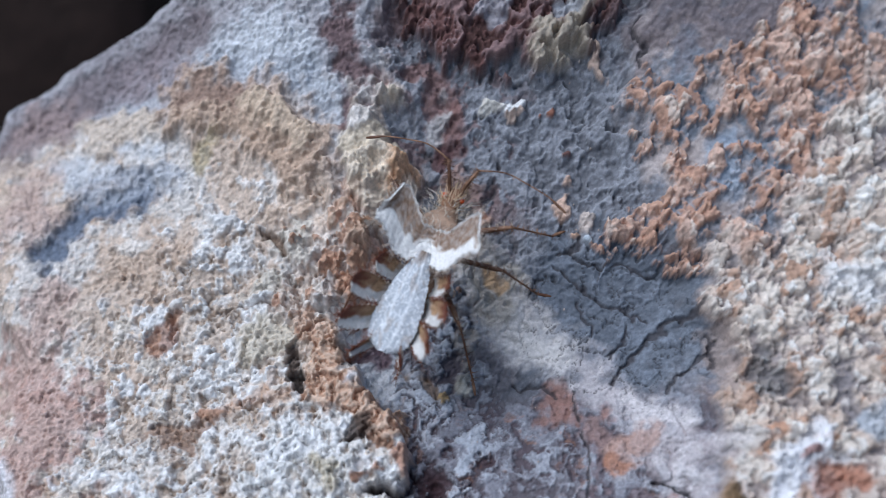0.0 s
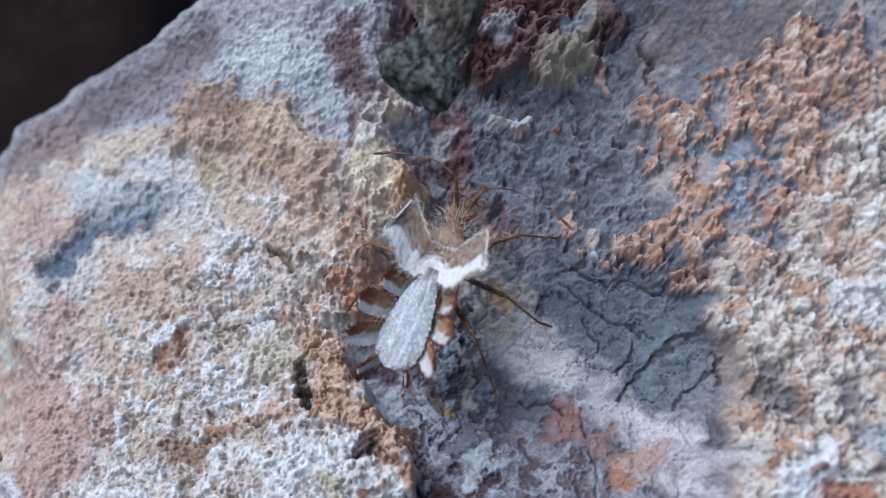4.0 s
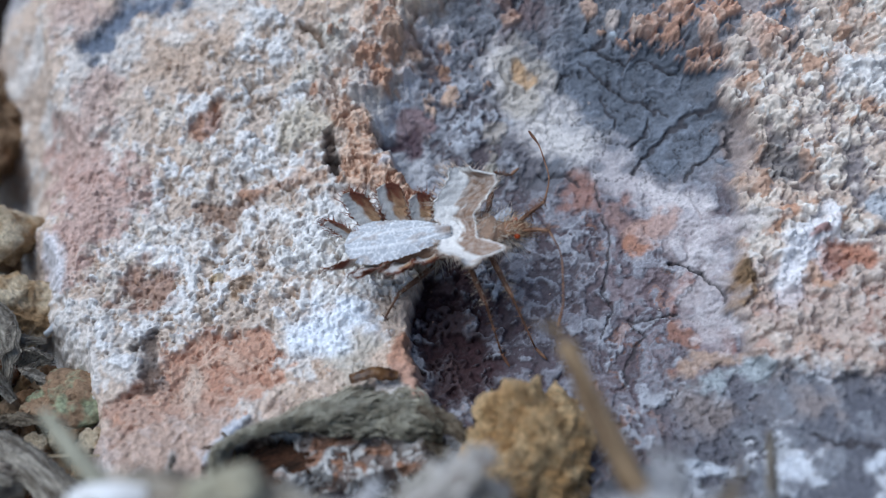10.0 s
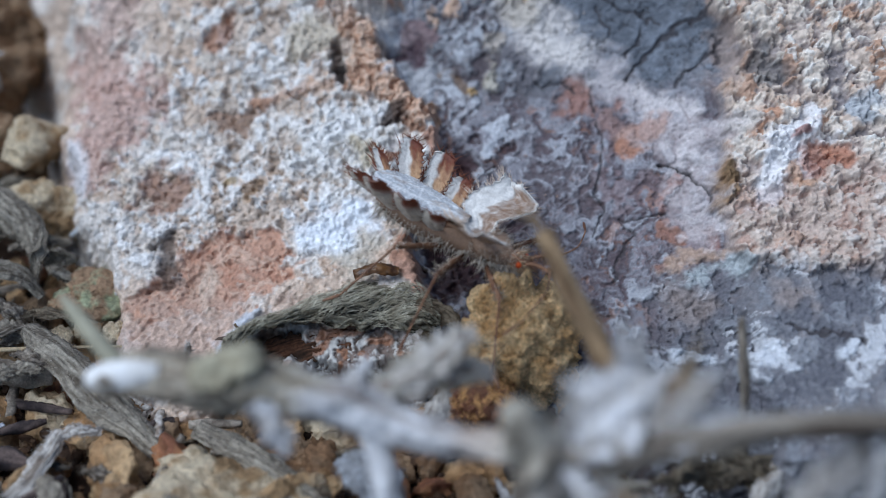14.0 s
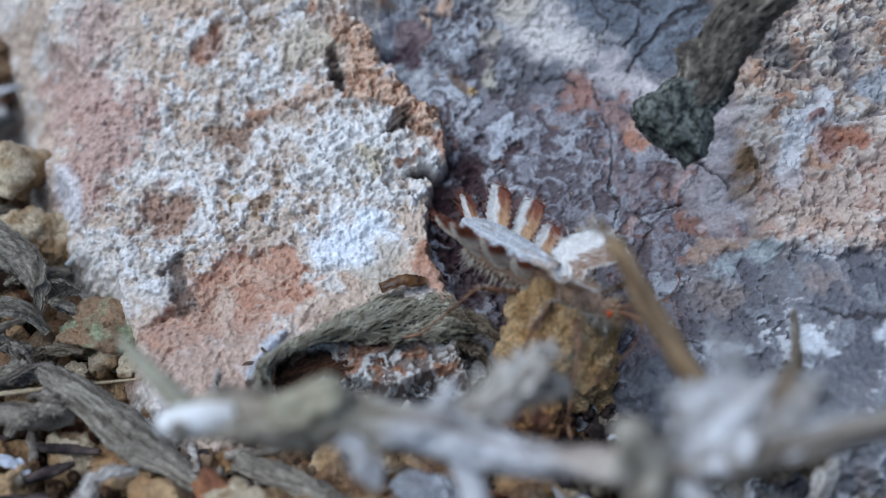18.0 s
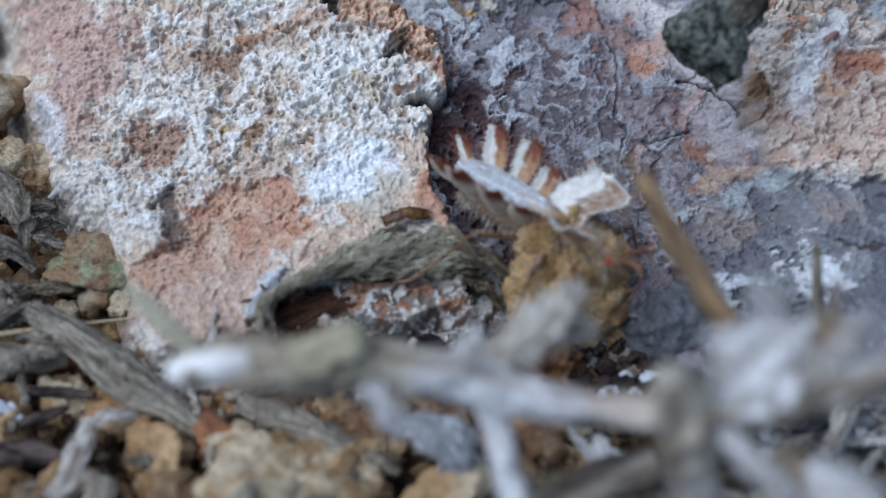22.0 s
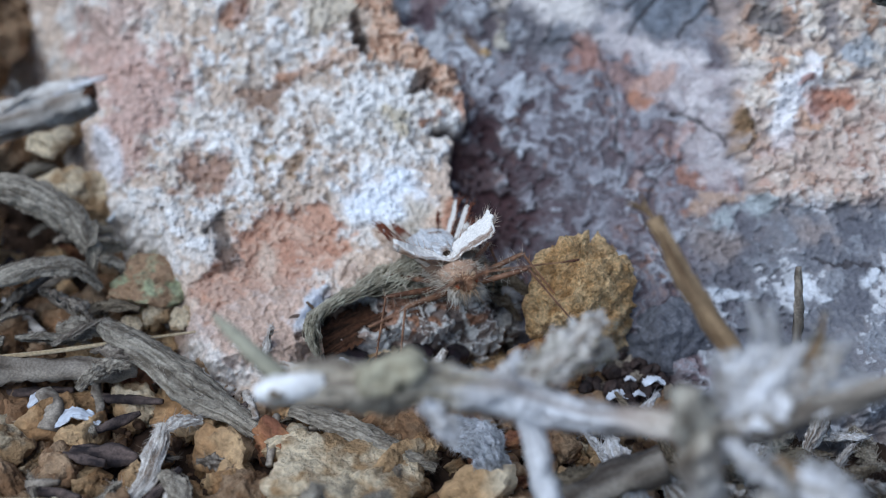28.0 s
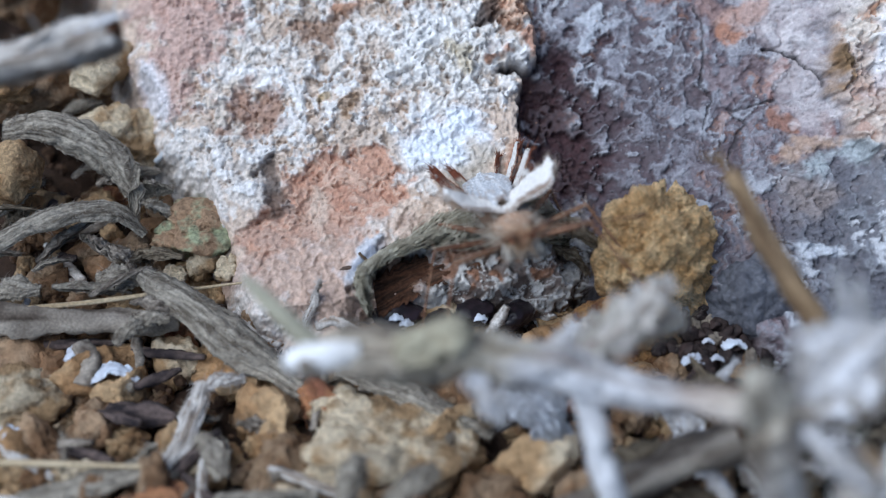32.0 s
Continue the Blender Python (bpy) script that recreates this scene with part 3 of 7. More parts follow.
    for px, pv, rx, rv, color, rise in ((-2.5, 23.3, 1.3, 1.4, (0.70, 0.60, 0.48), 0.4), (-1.6, 24.0, 0.9, 0.7, (0.60, 0.36, 0.21), 0.4), (-1.0, 21.0, 0.9, 0.8, (0.64, 0.61, 0.62), 0.3), (-2.2, 19.8, 0.8, 0.6, (0.62, 0.47, 0.40), 0.2),
                                        (-2.5, 17.5, 0.9, 0.7, (0.62, 0.62, 0.65), 0.2), (2.9, 21.8, 0.5, 0.8, (0.50, 0.33, 0.25), 0.4), (1.6, 25.3, 0.6, 1.0, (0.10, 0.05, 0.05), -0.2)):
        f.paint(f.blob(px, pv, rx, rv, 0, 0.35, 0.45, seed=int(19 * px + 7 * pv) % 73), color, 0.9, rise)
    block = f.line([(1.5, 32.2), (4.5, 31.4), (7.8, 31.8)], 2.3, soft=0.12, rag=0.3, warp=0.7)
    f.paint(block, maroon, 0.95, 1.2)
    f.paint(block * step(0.05, 0.45, mid), (0.27, 0.18, 0.175), 0.8, 0.12)
    f.paint(block * step(0.15, 0.5, -mid), (0.085, 0.045, 0.04), 0.8, -0.15)
    f.paint(f.line([(2.9, 31.8), (4.1, 31.9), (4.1, 31.2)], 0.4, soft=0.5, rag=0.6), (0.42, 0.40, 0.43), 0.85, 0.1)
    f.paint(f.line([(6.4, 29.7), (7.8, 29.7), (8.3, 31.2)], 0.75, soft=0.4, rag=0.5), (0.50, 0.43, 0.34), 0.9, 0.3)
    f.paint(f.line([(7.1, 31.1), (8.1, 31.2)], 0.5, soft=0.5, rag=0.5), (0.42, 0.43, 0.46), 0.85)
    for px, pv, r, color in ((4.0, 27.6, 0.35, (0.58, 0.55, 0.50)), (4.6, 27.5, 0.38, (0.74, 0.73, 0.72)), (4.6, 26.9, 0.28, (0.52, 0.40, 0.33)), (7.3, 22.2, 0.42, (0.58, 0.41, 0.32)),
                             (8.2, 21.4, 0.3, (0.55, 0.36, 0.26)), (9.0, 21.7, 0.5, (0.56, 0.48, 0.43)), (8.8, 20.7, 0.38, (0.46, 0.51, 0.56)), (9.3, 29.0, 0.35, (0.56, 0.42, 0.34)),
                             (6.2, 26.2, 0.25, (0.28, 0.13, 0.09)), (7.4, 24.1, 0.25, (0.17, 0.09, 0.08)), (0.8, 12.4, 0.4, (0.48, 0.33, 0.16))):
        f.paint(f.blob(px, pv, r, r, 0, 0.2, 0.2, seed=int(9 * px) % 83), color, 1.0, 0.3)

    # orange popcorn crust on blue-grey stone, thicker and paler to the right
    f.paint(right, (0.30, 0.29, 0.305))
    f.paint(right * step(0.0, 0.4, patchy), (0.47, 0.40, 0.37), 0.75)
    f.paint(right * step(0.1, 0.5, -patchy), (0.22, 0.25, 0.295), 0.8)
    f.paint(f.line([(15.2, 22.0), (15.5, 23.3)], 0.9, soft=0.6, rag=0.5), (0.30, 0.36, 0.44), 0.8)
    f.paint(f.line([(12.5, 30.2), (18.3, 29.3)], 2.0, soft=0.7, rag=0.6), (0.17, 0.135, 0.14), 0.75)
    spread = np.zeros(x.shape)
    for px, pv, rx, rv, turn in ((12.7, 25.4, 1.5, 1.3, 0), (14.1, 21.4, 1.5, 2.3, 10), (11.4, 20.1, 2.1, 0.9, 12), (13.8, 18.1, 1.1, 1.0, 0), (11.1, 27.5, 0.7, 0.8, 0),
                                 (15.5, 26.3, 1.2, 1.5, 0), (17.3, 26.9, 1.6, 1.5, 0), (19.7, 26.9, 2.4, 2.8, 0), (19.9, 28.9, 2.2, 0.9, 10), (22.1, 26.8, 1.2, 2.0, 0), (22.3, 24.8, 1.6, 0.8, 0),
                                 (17.6, 25.0, 1.3, 1.3, 0), (19.5, 24.0, 2.3, 1.3, 0), (17.3, 22.1, 1.0, 1.6, 0), (19.2, 21.3, 1.4, 2.2, 20), (21.4, 20.9, 2.0, 1.5, 0), (15.9, 19.1, 1.6, 0.9, 0)):
        spread = np.maximum(spread, f.blob(px, pv, rx, rv, turn, 0.35, 0.55, seed=int(11 * px + 5 * pv) % 91))
    pale = right * step(19.5, 16.5, f.wv + 0.12 * (f.wx - 18) - 2.0 * np.clip(f.wx - 17.5, 0, 4)) * step(-1.5, 1.5, f.wv)
    cover = np.clip(0.86 * spread + pale * (0.85 + 0.4 * patchy), 0, 1.1)
    cake, _ = nubs(gx, gv, 2.0, 195, cover)
    pop, pop_tone = nubs(tx, tv, 0.8, 191, cover)
    bead, bead_tone = nubs(tx + 0.12 * small, tv - 0.12 * small, 0.42, 193, np.clip(1.15 * cover, 0, 1))
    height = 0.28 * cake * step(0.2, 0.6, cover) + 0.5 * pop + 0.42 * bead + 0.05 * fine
    crust = step(0.22, 0.42, height)
    f.paint(crust * (1 - pale), (0.53, 0.32, 0.225), 0.95)
    f.paint(crust * (1 - pale) * step(-0.1, 0.4, pop_tone + 0.4 * patchy), (0.63, 0.45, 0.36), 0.85)
    f.paint(crust * (1 - pale) * step(0.4, 0.7, bead_tone) * step(0.3, 0.6, height), (0.72, 0.63, 0.55), 0.75)
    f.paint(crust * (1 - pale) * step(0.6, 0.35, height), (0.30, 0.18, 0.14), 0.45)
    f.paint(crust * pale, (0.58, 0.475, 0.395), 0.95)
    f.paint(crust * pale * step(-0.2, 0.2, pop_tone), (0.69, 0.62, 0.545), 0.85)
    f.paint(crust * pale * step(0.5, 0.8, -pop_tone + 0.3 * patchy), (0.45, 0.27, 0.18), 0.8)
    f.paint(crust * pale * step(0.5, 0.75, bead_tone), (0.76, 0.75, 0.72), 0.7)
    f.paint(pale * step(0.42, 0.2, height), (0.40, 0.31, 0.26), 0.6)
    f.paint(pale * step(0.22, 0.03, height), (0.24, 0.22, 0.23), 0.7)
    f.n = f.n + right * 0.4 + 1.05 * height * np.maximum(right, step(0.1, 0.4, spread))
    f.paint(f.blob(22.0, 16.3, 1.6, 1.4, 0, 0.4, 0.5, seed=71), (0.70, 0.69, 0.68), 0.85, 0.2)
    f.paint(f.line([(15.2, 14.6), (16.0, 11.1)], 0.9, soft=0.6, rag=0.8), (0.43, 0.31, 0.24), 0.4)
    f.paint(f.line([(16.9, 12.6), (17.4, 11.6)], 0.9, soft=0.5, rag=0.7), (0.10, 0.105, 0.115), 0.7, -0.3)

    # lower right: pinkish stone with white patches, grey-blue and pitted at the foot
    ruddy = right * step(8.0, 5.0, f.wv) * step(-0.5, 2.5, f.wv)
    ruddy = ruddy * (1 - 0.55 * step(0.35, 0.65, height))
    f.paint(ruddy, (0.47, 0.375, 0.33), 0.9)
    f.paint(ruddy * step(0.05, 0.5, mid), (0.42, 0.275, 0.22), 0.7)
    f.paint(ruddy * step(0.1, 0.4, -mid), (0.52, 0.43, 0.37), 0.8, 0.15)
    foot = np.maximum(right, step(10, 13, f.wx)) * step(2.0, -1.0, f.wv)
    f.paint(foot, (0.145, 0.15, 0.172), 0.85)
    f.paint(foot * step(-0.2, 0.5, mid), (0.25, 0.265, 0.295), 0.6, 0.03)
    f.paint(foot * step(0.5, 0.72, patchy + 0.3 * mid), (0.56, 0.575, 0.61), 0.75, 0.04)
    f.paint(foot * step(0.05, 0.5, -patchy), (0.10, 0.10, 0.12), 0.7, -0.04)
    # painted darker where the ochre stone stands against the rock
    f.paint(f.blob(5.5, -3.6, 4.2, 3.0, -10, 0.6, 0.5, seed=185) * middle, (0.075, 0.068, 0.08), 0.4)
    f.paint(foot * step(0.3, 0.6, broad), (0.33, 0.27, 0.24), 0.5)
    f.n = f.n + (ruddy + foot) * (0.07 * mid + 0.05 * small + 0.02 * fine)
    for px, pv, rx, rv, turn, color, rise in ((18.2, 6.8, 2.0, 1.2, 25, (0.78, 0.78, 0.80), 0.35), (19.1, 8.1, 0.9, 1.4, 25, (0.76, 0.76, 0.78), 0.35), (17.0, 4.6, 0.7, 1.0, 0, (0.62, 0.57, 0.57), 0.3),
                                              (19.3, 7.4, 0.6, 0.4, 0, (0.27, 0.13, 0.11), 0.1), (20.4, 6.3, 1.6, 0.6, 10, (0.33, 0.165, 0.12), -0.1), (21.2, 6.6, 0.9, 0.6, 0, (0.42, 0.21, 0.14), 0.0),
                                              (18.4, 5.8, 0.5, 0.5, 0, (0.48, 0.30, 0.20), 0.1), (14.9, 5.2, 0.75, 1.2, 0, (0.26, 0.155, 0.065), 0.6), (15.2, 6.0, 0.5, 0.4, 0, (0.13, 0.085, 0.045), 0.1),
                                              (17.1, 9.1, 0.6, 0.9, 0, (0.47, 0.25, 0.15), 0.3), (15.9, 8.5, 0.9, 0.9, 0, (0.56, 0.52, 0.48), 0.4), (21.9, 9.8, 1.0, 0.8, 0, (0.40, 0.43, 0.47), 0.2),
                                              (14.0, 2.8, 0.4, 0.7, 0, (0.20, 0.10, 0.085), 0.1), (11.9, 2.6, 0.4, 1.0, 0, (0.27, 0.14, 0.10), 0.1), (11.8, 5.6, 0.4, 1.1, -10, (0.27, 0.135, 0.11), 0.1),
                                              (13.4, 1.7, 1.6, 0.5, 5, (0.40, 0.29, 0.22), 0.1), (14.7, 0.9, 1.4, 0.8, 0, (0.36, 0.40, 0.42), 0.2), (16.9, -4.8, 0.9, 0.6, 0, (0.62, 0.65, 0.70), 0.2),
                                              (20.0, -4.2, 0.7, 0.6, 0, (0.58, 0.61, 0.66), 0.2), (12.9, -3.8, 0.7, 0.5, 0, (0.50, 0.53, 0.58), 0.2), (12.6, -9.9, 0.9, 0.5, 0, (0.58, 0.61, 0.66), 0.2)):
        f.paint(f.blob(px, pv, rx, rv, turn, 0.35, 0.5, seed=int(13 * px + 3 * pv) % 89), color, 0.85, rise)

    # the pale film across the hollow, with pink and orange stains beside it
    film = f.line([(2.7, 19.1), (3.6, 17.4), (4.9, 15.9), (6.6, 14.5)], 1.15, soft=0.8, rag=0.5)
    pool = film
    film = np.maximum(film, 0.8 * f.line([(6.0, 14.7), (7.9, 13.7), (9.1, 13.4)], 0.8, soft=1.0, rag=0.6))
    film = np.maximum(film, f.line([(8.7, 12.8), (11.3, 10.9), (12.9, 10.2)], 0.8, soft=1.0, rag=0.7))
    film = np.maximum(film, f.blob(13.1, 8.5, 2.0, 1.3, 15, 0.7, 0.35, seed=22))
    film = np.maximum(film, 0.8 * f.line([(13.4, 6.6), (13.4, 3.3)], 1.1, soft=0.7, rag=0.8))
    f.paint(film, (0.54, 0.495, 0.50), 0.8, 0.04)
    f.paint(film * step(0.1, 0.4, patchy), (0.62, 0.585, 0.585), 0.65)
    f.paint(pool, (0.66, 0.63, 0.60), 0.75, 0.05)
    f.paint(f.blob(3.6, 18.1, 1.6, 1.6, 0, 0.4, 0.4, seed=20), (0.45, 0.41, 0.36), 0.8, 0.2)
    f.paint(f.blob(3.7, 18.3, 0.45, 0.6, 0, 0.5, 0.4, seed=21), (0.52, 0.33, 0.17), 0.8)
    f.paint(f.blob(10.9, 9.4, 1.5, 0.8, 15, 0.4, 0.5, seed=23), (0.43, 0.285, 0.235), 0.8)
    f.paint(f.blob(10.4, 8.4, 0.7, 0.35, 10, 0.4, 0.4, seed=24), (0.38, 0.19, 0.12), 0.85)
    f.paint(f.blob(7.6, 11.4, 1.3, 0.9, -15, 0.4, 0.5, seed=25), (0.31, 0.17, 0.135), 0.8)
    f.paint(f.blob(9.1, 9.7, 0.9, 0.9, 0, 0.4, 0.5, seed=26), (0.30, 0.20, 0.18), 0.7)
    # cracks: carved grooves, with their shade also painted on as dark lines
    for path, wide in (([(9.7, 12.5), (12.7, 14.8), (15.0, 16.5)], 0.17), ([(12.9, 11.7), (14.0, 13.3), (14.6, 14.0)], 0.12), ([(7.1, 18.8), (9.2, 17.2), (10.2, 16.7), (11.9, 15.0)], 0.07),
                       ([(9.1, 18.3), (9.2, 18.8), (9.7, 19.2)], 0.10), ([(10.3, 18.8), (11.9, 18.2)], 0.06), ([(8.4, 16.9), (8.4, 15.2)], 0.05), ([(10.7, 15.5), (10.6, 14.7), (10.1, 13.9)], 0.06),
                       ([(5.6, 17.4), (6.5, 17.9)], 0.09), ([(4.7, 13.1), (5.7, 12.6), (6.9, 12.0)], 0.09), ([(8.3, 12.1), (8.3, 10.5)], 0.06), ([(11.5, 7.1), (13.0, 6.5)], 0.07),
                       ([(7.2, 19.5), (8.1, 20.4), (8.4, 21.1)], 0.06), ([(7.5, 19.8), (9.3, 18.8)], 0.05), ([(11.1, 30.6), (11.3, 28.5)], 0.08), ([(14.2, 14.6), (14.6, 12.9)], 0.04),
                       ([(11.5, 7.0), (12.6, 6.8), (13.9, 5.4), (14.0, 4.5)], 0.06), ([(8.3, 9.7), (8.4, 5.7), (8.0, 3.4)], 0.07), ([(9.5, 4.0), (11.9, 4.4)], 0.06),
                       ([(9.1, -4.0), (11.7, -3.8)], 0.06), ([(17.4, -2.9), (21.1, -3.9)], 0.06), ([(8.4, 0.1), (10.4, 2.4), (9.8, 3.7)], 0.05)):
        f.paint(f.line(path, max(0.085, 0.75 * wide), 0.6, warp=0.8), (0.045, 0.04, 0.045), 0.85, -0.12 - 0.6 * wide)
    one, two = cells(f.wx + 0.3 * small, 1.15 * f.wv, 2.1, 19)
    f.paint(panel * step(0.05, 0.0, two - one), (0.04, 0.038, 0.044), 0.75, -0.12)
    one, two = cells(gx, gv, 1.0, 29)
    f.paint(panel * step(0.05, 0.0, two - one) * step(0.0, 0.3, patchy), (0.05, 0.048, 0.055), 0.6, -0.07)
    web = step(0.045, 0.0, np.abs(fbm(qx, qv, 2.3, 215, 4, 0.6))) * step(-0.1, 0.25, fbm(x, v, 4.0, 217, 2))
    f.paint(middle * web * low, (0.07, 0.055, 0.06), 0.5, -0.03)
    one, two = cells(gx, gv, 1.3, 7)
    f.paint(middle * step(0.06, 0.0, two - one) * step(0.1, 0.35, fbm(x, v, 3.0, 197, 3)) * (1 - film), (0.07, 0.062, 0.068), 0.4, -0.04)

    # the orange patch, the bright spot and the foot of the white crust
    patch = f.blob(-11.8, 0.8, 3.3, 2.35, 14, 0.12, 0.28, seed=40)
    patch = np.maximum(patch, f.line([(-13.9, -0.3), (-16.3, -1.7)], 1.3, 0.3, rag=0.5))
    f.paint(patch, (0.475, 0.275, 0.19), 0.94, -0.3)
    f.paint(patch * step(0.0, 0.4, patchy + 0.5 * small), (0.56, 0.40, 0.31), 0.75, 0.05)
    f.paint(patch * step(0.1, 0.4, -mid), (0.38, 0.20, 0.135), 0.6, -0.04)
    f.paint(f.blob(-13.6, -0.3, 1.1, 1.3, 0, 0.5, 0.4, seed=41), (0.60, 0.50, 0.41), 0.7)
    f.paint(patch * step(0.05, 0.0, np.abs(fbm(gx, gv, 1.6, 211, 3))), (0.26, 0.13, 0.09), 0.5, -0.05)
    # groove beside the patch, carved and its shade painted dark
    f.paint(f.line([(-15.0, 3.0), (-15.2, 1.7), (-15.7, -0.4)], 0.3, soft=0.8, rag=0.9, warp=1.0), (0.11, 0.08, 0.065), 0.85, -0.45)
    f.paint(f.blob(-6.3, 3.1, 2.0, 1.5, -25, 0.5, 0.3, seed=37), (0.74, 0.79, 0.86), 0.9, 0.1)
    f.paint(f.blob(-4.8, 1.3, 1.4, 1.0, 0, 0.5, 0.4, seed=36), (0.43, 0.40, 0.34), 0.7)
    base = f.blob(-12.5, -3.6, 5.5, 2.6, -8, 0.3, 0.4, seed=44)
    f.paint(base, (0.45, 0.315, 0.25), 0.7, -0.1)
    f.paint(f.blob(-10.5, -2.7, 1.5, 0.9, 12, 0.3, 0.4, seed=141), (0.50, 0.54, 0.60), 0.8, 0.1)
    f.paint(f.blob(-10.8, -2.8, 0.8, 0.5, 20, 0.3, 0.4, seed=142), (0.17, 0.19, 0.24), 0.85)
    f.paint(f.blob(-5.0, -3.4, 3.8, 2.0, 0, 0.4, 0.5, seed=46), (0.30, 0.22, 0.18), 0.7, -0.4)
    # dark base colour below the woolly leaf paints its shadow; granules lie over it
    spots = step(-9.5, -7.5, f.wx) * step(1.2, 0.2, f.wx) * step(-2.2, -3.0, f.wv)
    f.paint(spots, (0.16, 0.125, 0.11), 0.95)
    f.paint(spots * step(-0.25, 0.1, small + 0.5 * patchy), (0.56, 0.55, 0.53), 0.9, 0.2)
    for k, (bx, bv, rx, rv) in enumerate(((-6.9, -3.7, 0.7, 0.35), (-5.3, -4.7, 0.35, 0.4), (-4.0, -4.4, 0.3, 0.5), (-1.6, -3.7, 0.5, 0.3), (-0.5, -2.4, 0.3, 0.4), (-6.0, -2.9, 1.3, 0.5), (-3.2, -3.1, 0.5, 0.4))):
        f.paint(f.blob(bx, bv, rx, rv, 0, 0.2, 0.2, seed=94 + k), (0.30, 0.15, 0.085), 0.85, 0.1)
    # pit behind the woolly leaf, its shade painted near-black
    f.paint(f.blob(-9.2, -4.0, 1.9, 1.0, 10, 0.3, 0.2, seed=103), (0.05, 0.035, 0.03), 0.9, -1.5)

    # relief of the whole
    calm = np.maximum(np.maximum(np.maximum(patch, block), 0.8 * film), 0.85 * panel)
    rough = (1 - 0.7 * calm) * (0.6 + 0.4 * left)
    f.n = f.n + 0.3 * fbm(x, v, 5.0, 71, 3) + rough * (0.05 * fine + 0.035 * grit) * (1 - 0.5 * middle)
    f.c = f.c * np.clip(1 + 0.22 * rough * fine + 0.14 * rough * grit, 0.4, 1.6)[..., None]
    f.n = f.n - 5.0 * step(-7, -24, x) * step(19, 34, v) - 2.0 * step(30, 40, v)
    # towards its outline the block turns down and away
    out = np.interp(v, [p[0] for p in OUTER_EDGE], [p[1] for p in OUTER_EDGE]) - (x + 0.5 * (f.wx - x))
    f.n = f.n - np.clip(out, 0, None) * 1.6 - 0.5 * step(-1.5, 0.3, out)
    nook = step(-12.5, -11, x) * step(2.5, 1, x)
    foot = np.clip(-5.5 - 4.5 * step(6, 12, x) + 0.6 * nook - v + 0.5 * (f.wv - v), 0, None)
    f.n = f.n - (1.3 + 1.4 * nook) * foot
    top = np.clip(v - 36, 0, None)
    f.n = f.n - 0.22 * top * top
    s = math.sqrt(0.5)
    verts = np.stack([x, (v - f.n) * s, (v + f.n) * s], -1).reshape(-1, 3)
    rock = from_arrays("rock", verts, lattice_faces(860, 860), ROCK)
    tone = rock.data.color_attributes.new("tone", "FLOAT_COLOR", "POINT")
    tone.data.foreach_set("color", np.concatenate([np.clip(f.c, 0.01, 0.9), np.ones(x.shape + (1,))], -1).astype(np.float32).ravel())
    tagged(rock, "weathered rock face with white, orange and blue-grey crust", "rock")
    return rock


build_rock()


def build_ground():
    """Dark crumbly soil round the rock, out to the horizon."""
    a = np.concatenate([-np.geomspace(3000, 40, 12), np.linspace(-36, 30, 170), np.geomspace(34, 3000, 12)])
    b = np.concatenate([-np.geomspace(3000, 40, 12), np.linspace(-36, 44, 200), np.geomspace(48, 3000, 12)])
    x, y = np.meshgrid(a, b, indexing="ij")
    z = -7.0 + 3.0 * step(-14, -30, x) * step(-6, 12, y) + 0.5 * fbm(x, y, 6, 81, 3) + 0.35 * fbm(x, y, 1.6, 83, 4)
    g = from_arrays("ground", np.stack([x, y, z], -1).reshape(-1, 3), lattice_faces(len(a), len(b)), SOIL)
    tagged(g, "dark brown crumbly soil around the rock", "soil", kind="structure")


build_ground()


# ---- litter: stones, twigs, dry leaves ----
def sphere_points(sub):
    bm = bmesh.new()
    bmesh.ops.create_icosphere(bm, subdivisions=sub, radius=1.0)
    v = np.array([p.co[:] for p in bm.verts])
    f = [[p.index for p in q.verts] for q in bm.faces]
    bm.free()
    return v, f


SPHERES = {s: sphere_points(s) for s in (2, 3, 4, 5, 6)}


def lumps3(v, size, seed, depth=4):
    o = Vector((seed * 3.7, seed * 1.3, -seed * 2.1))
    return np.array([noise.fractal(Vector(p) / size + o, 0.9, 2.1, depth) for p in v])


def chips(v, size, seed):
    """Broken facets: a level for each cell of a scattered net, and the creases between the cells."""
    o = Vector((seed * 1.9, -seed * 2.7, seed * 0.8))
    level, crease = [], []
    for p in v:
        d, q = noise.voronoi(Vector(p) / size + o)
        level.append(noise.cell(q[0] * 31.7))
        crease.append(d[1] - d[0])
    return np.array(level), step(0.25, 0.0, np.array(crease))


def stone_mesh(radii, seed, sub=4, flats=16, sharp=0.9, grain=0.05):
    rng = np.random.default_rng(seed)
    v, f = SPHERES[sub]
    nrm = rng.normal(size=(flats, 3))
    nrm /= np.linalg.norm(nrm, axis=1)[:, None]
    h = rng.uniform(0.55, 0.92, flats)
    bent = v + 0.07 * np.stack([lumps3(v, 0.7, seed + k, 2) for k in (21, 22, 23)], -1)
    r = np.ones(len(v))
    for n, d in zip(nrm, h):
        c = np.maximum(bent @ n, 1e-3)
        r = np.minimum(r, d / c)
    big, crease = chips(bent, 0.62, seed)
    small, fine_crease = chips(bent, 0.28, seed + 3)
    r = 1 - sharp + sharp * r + 0.06 * lumps3(v, 0.9, seed, 2) + grain * (1.1 * big - 0.6 * crease + 0.6 * small - 0.3 * fine_crease + 0.8 * lumps3(v, 0.2, seed + 5, 3) + 0.5 * lumps3(v, 0.08, seed + 9, 2)) + 0.014 * lumps3(v, 0.045, seed + 11, 2)
    return v * r[:, None] * np.array(radii), f


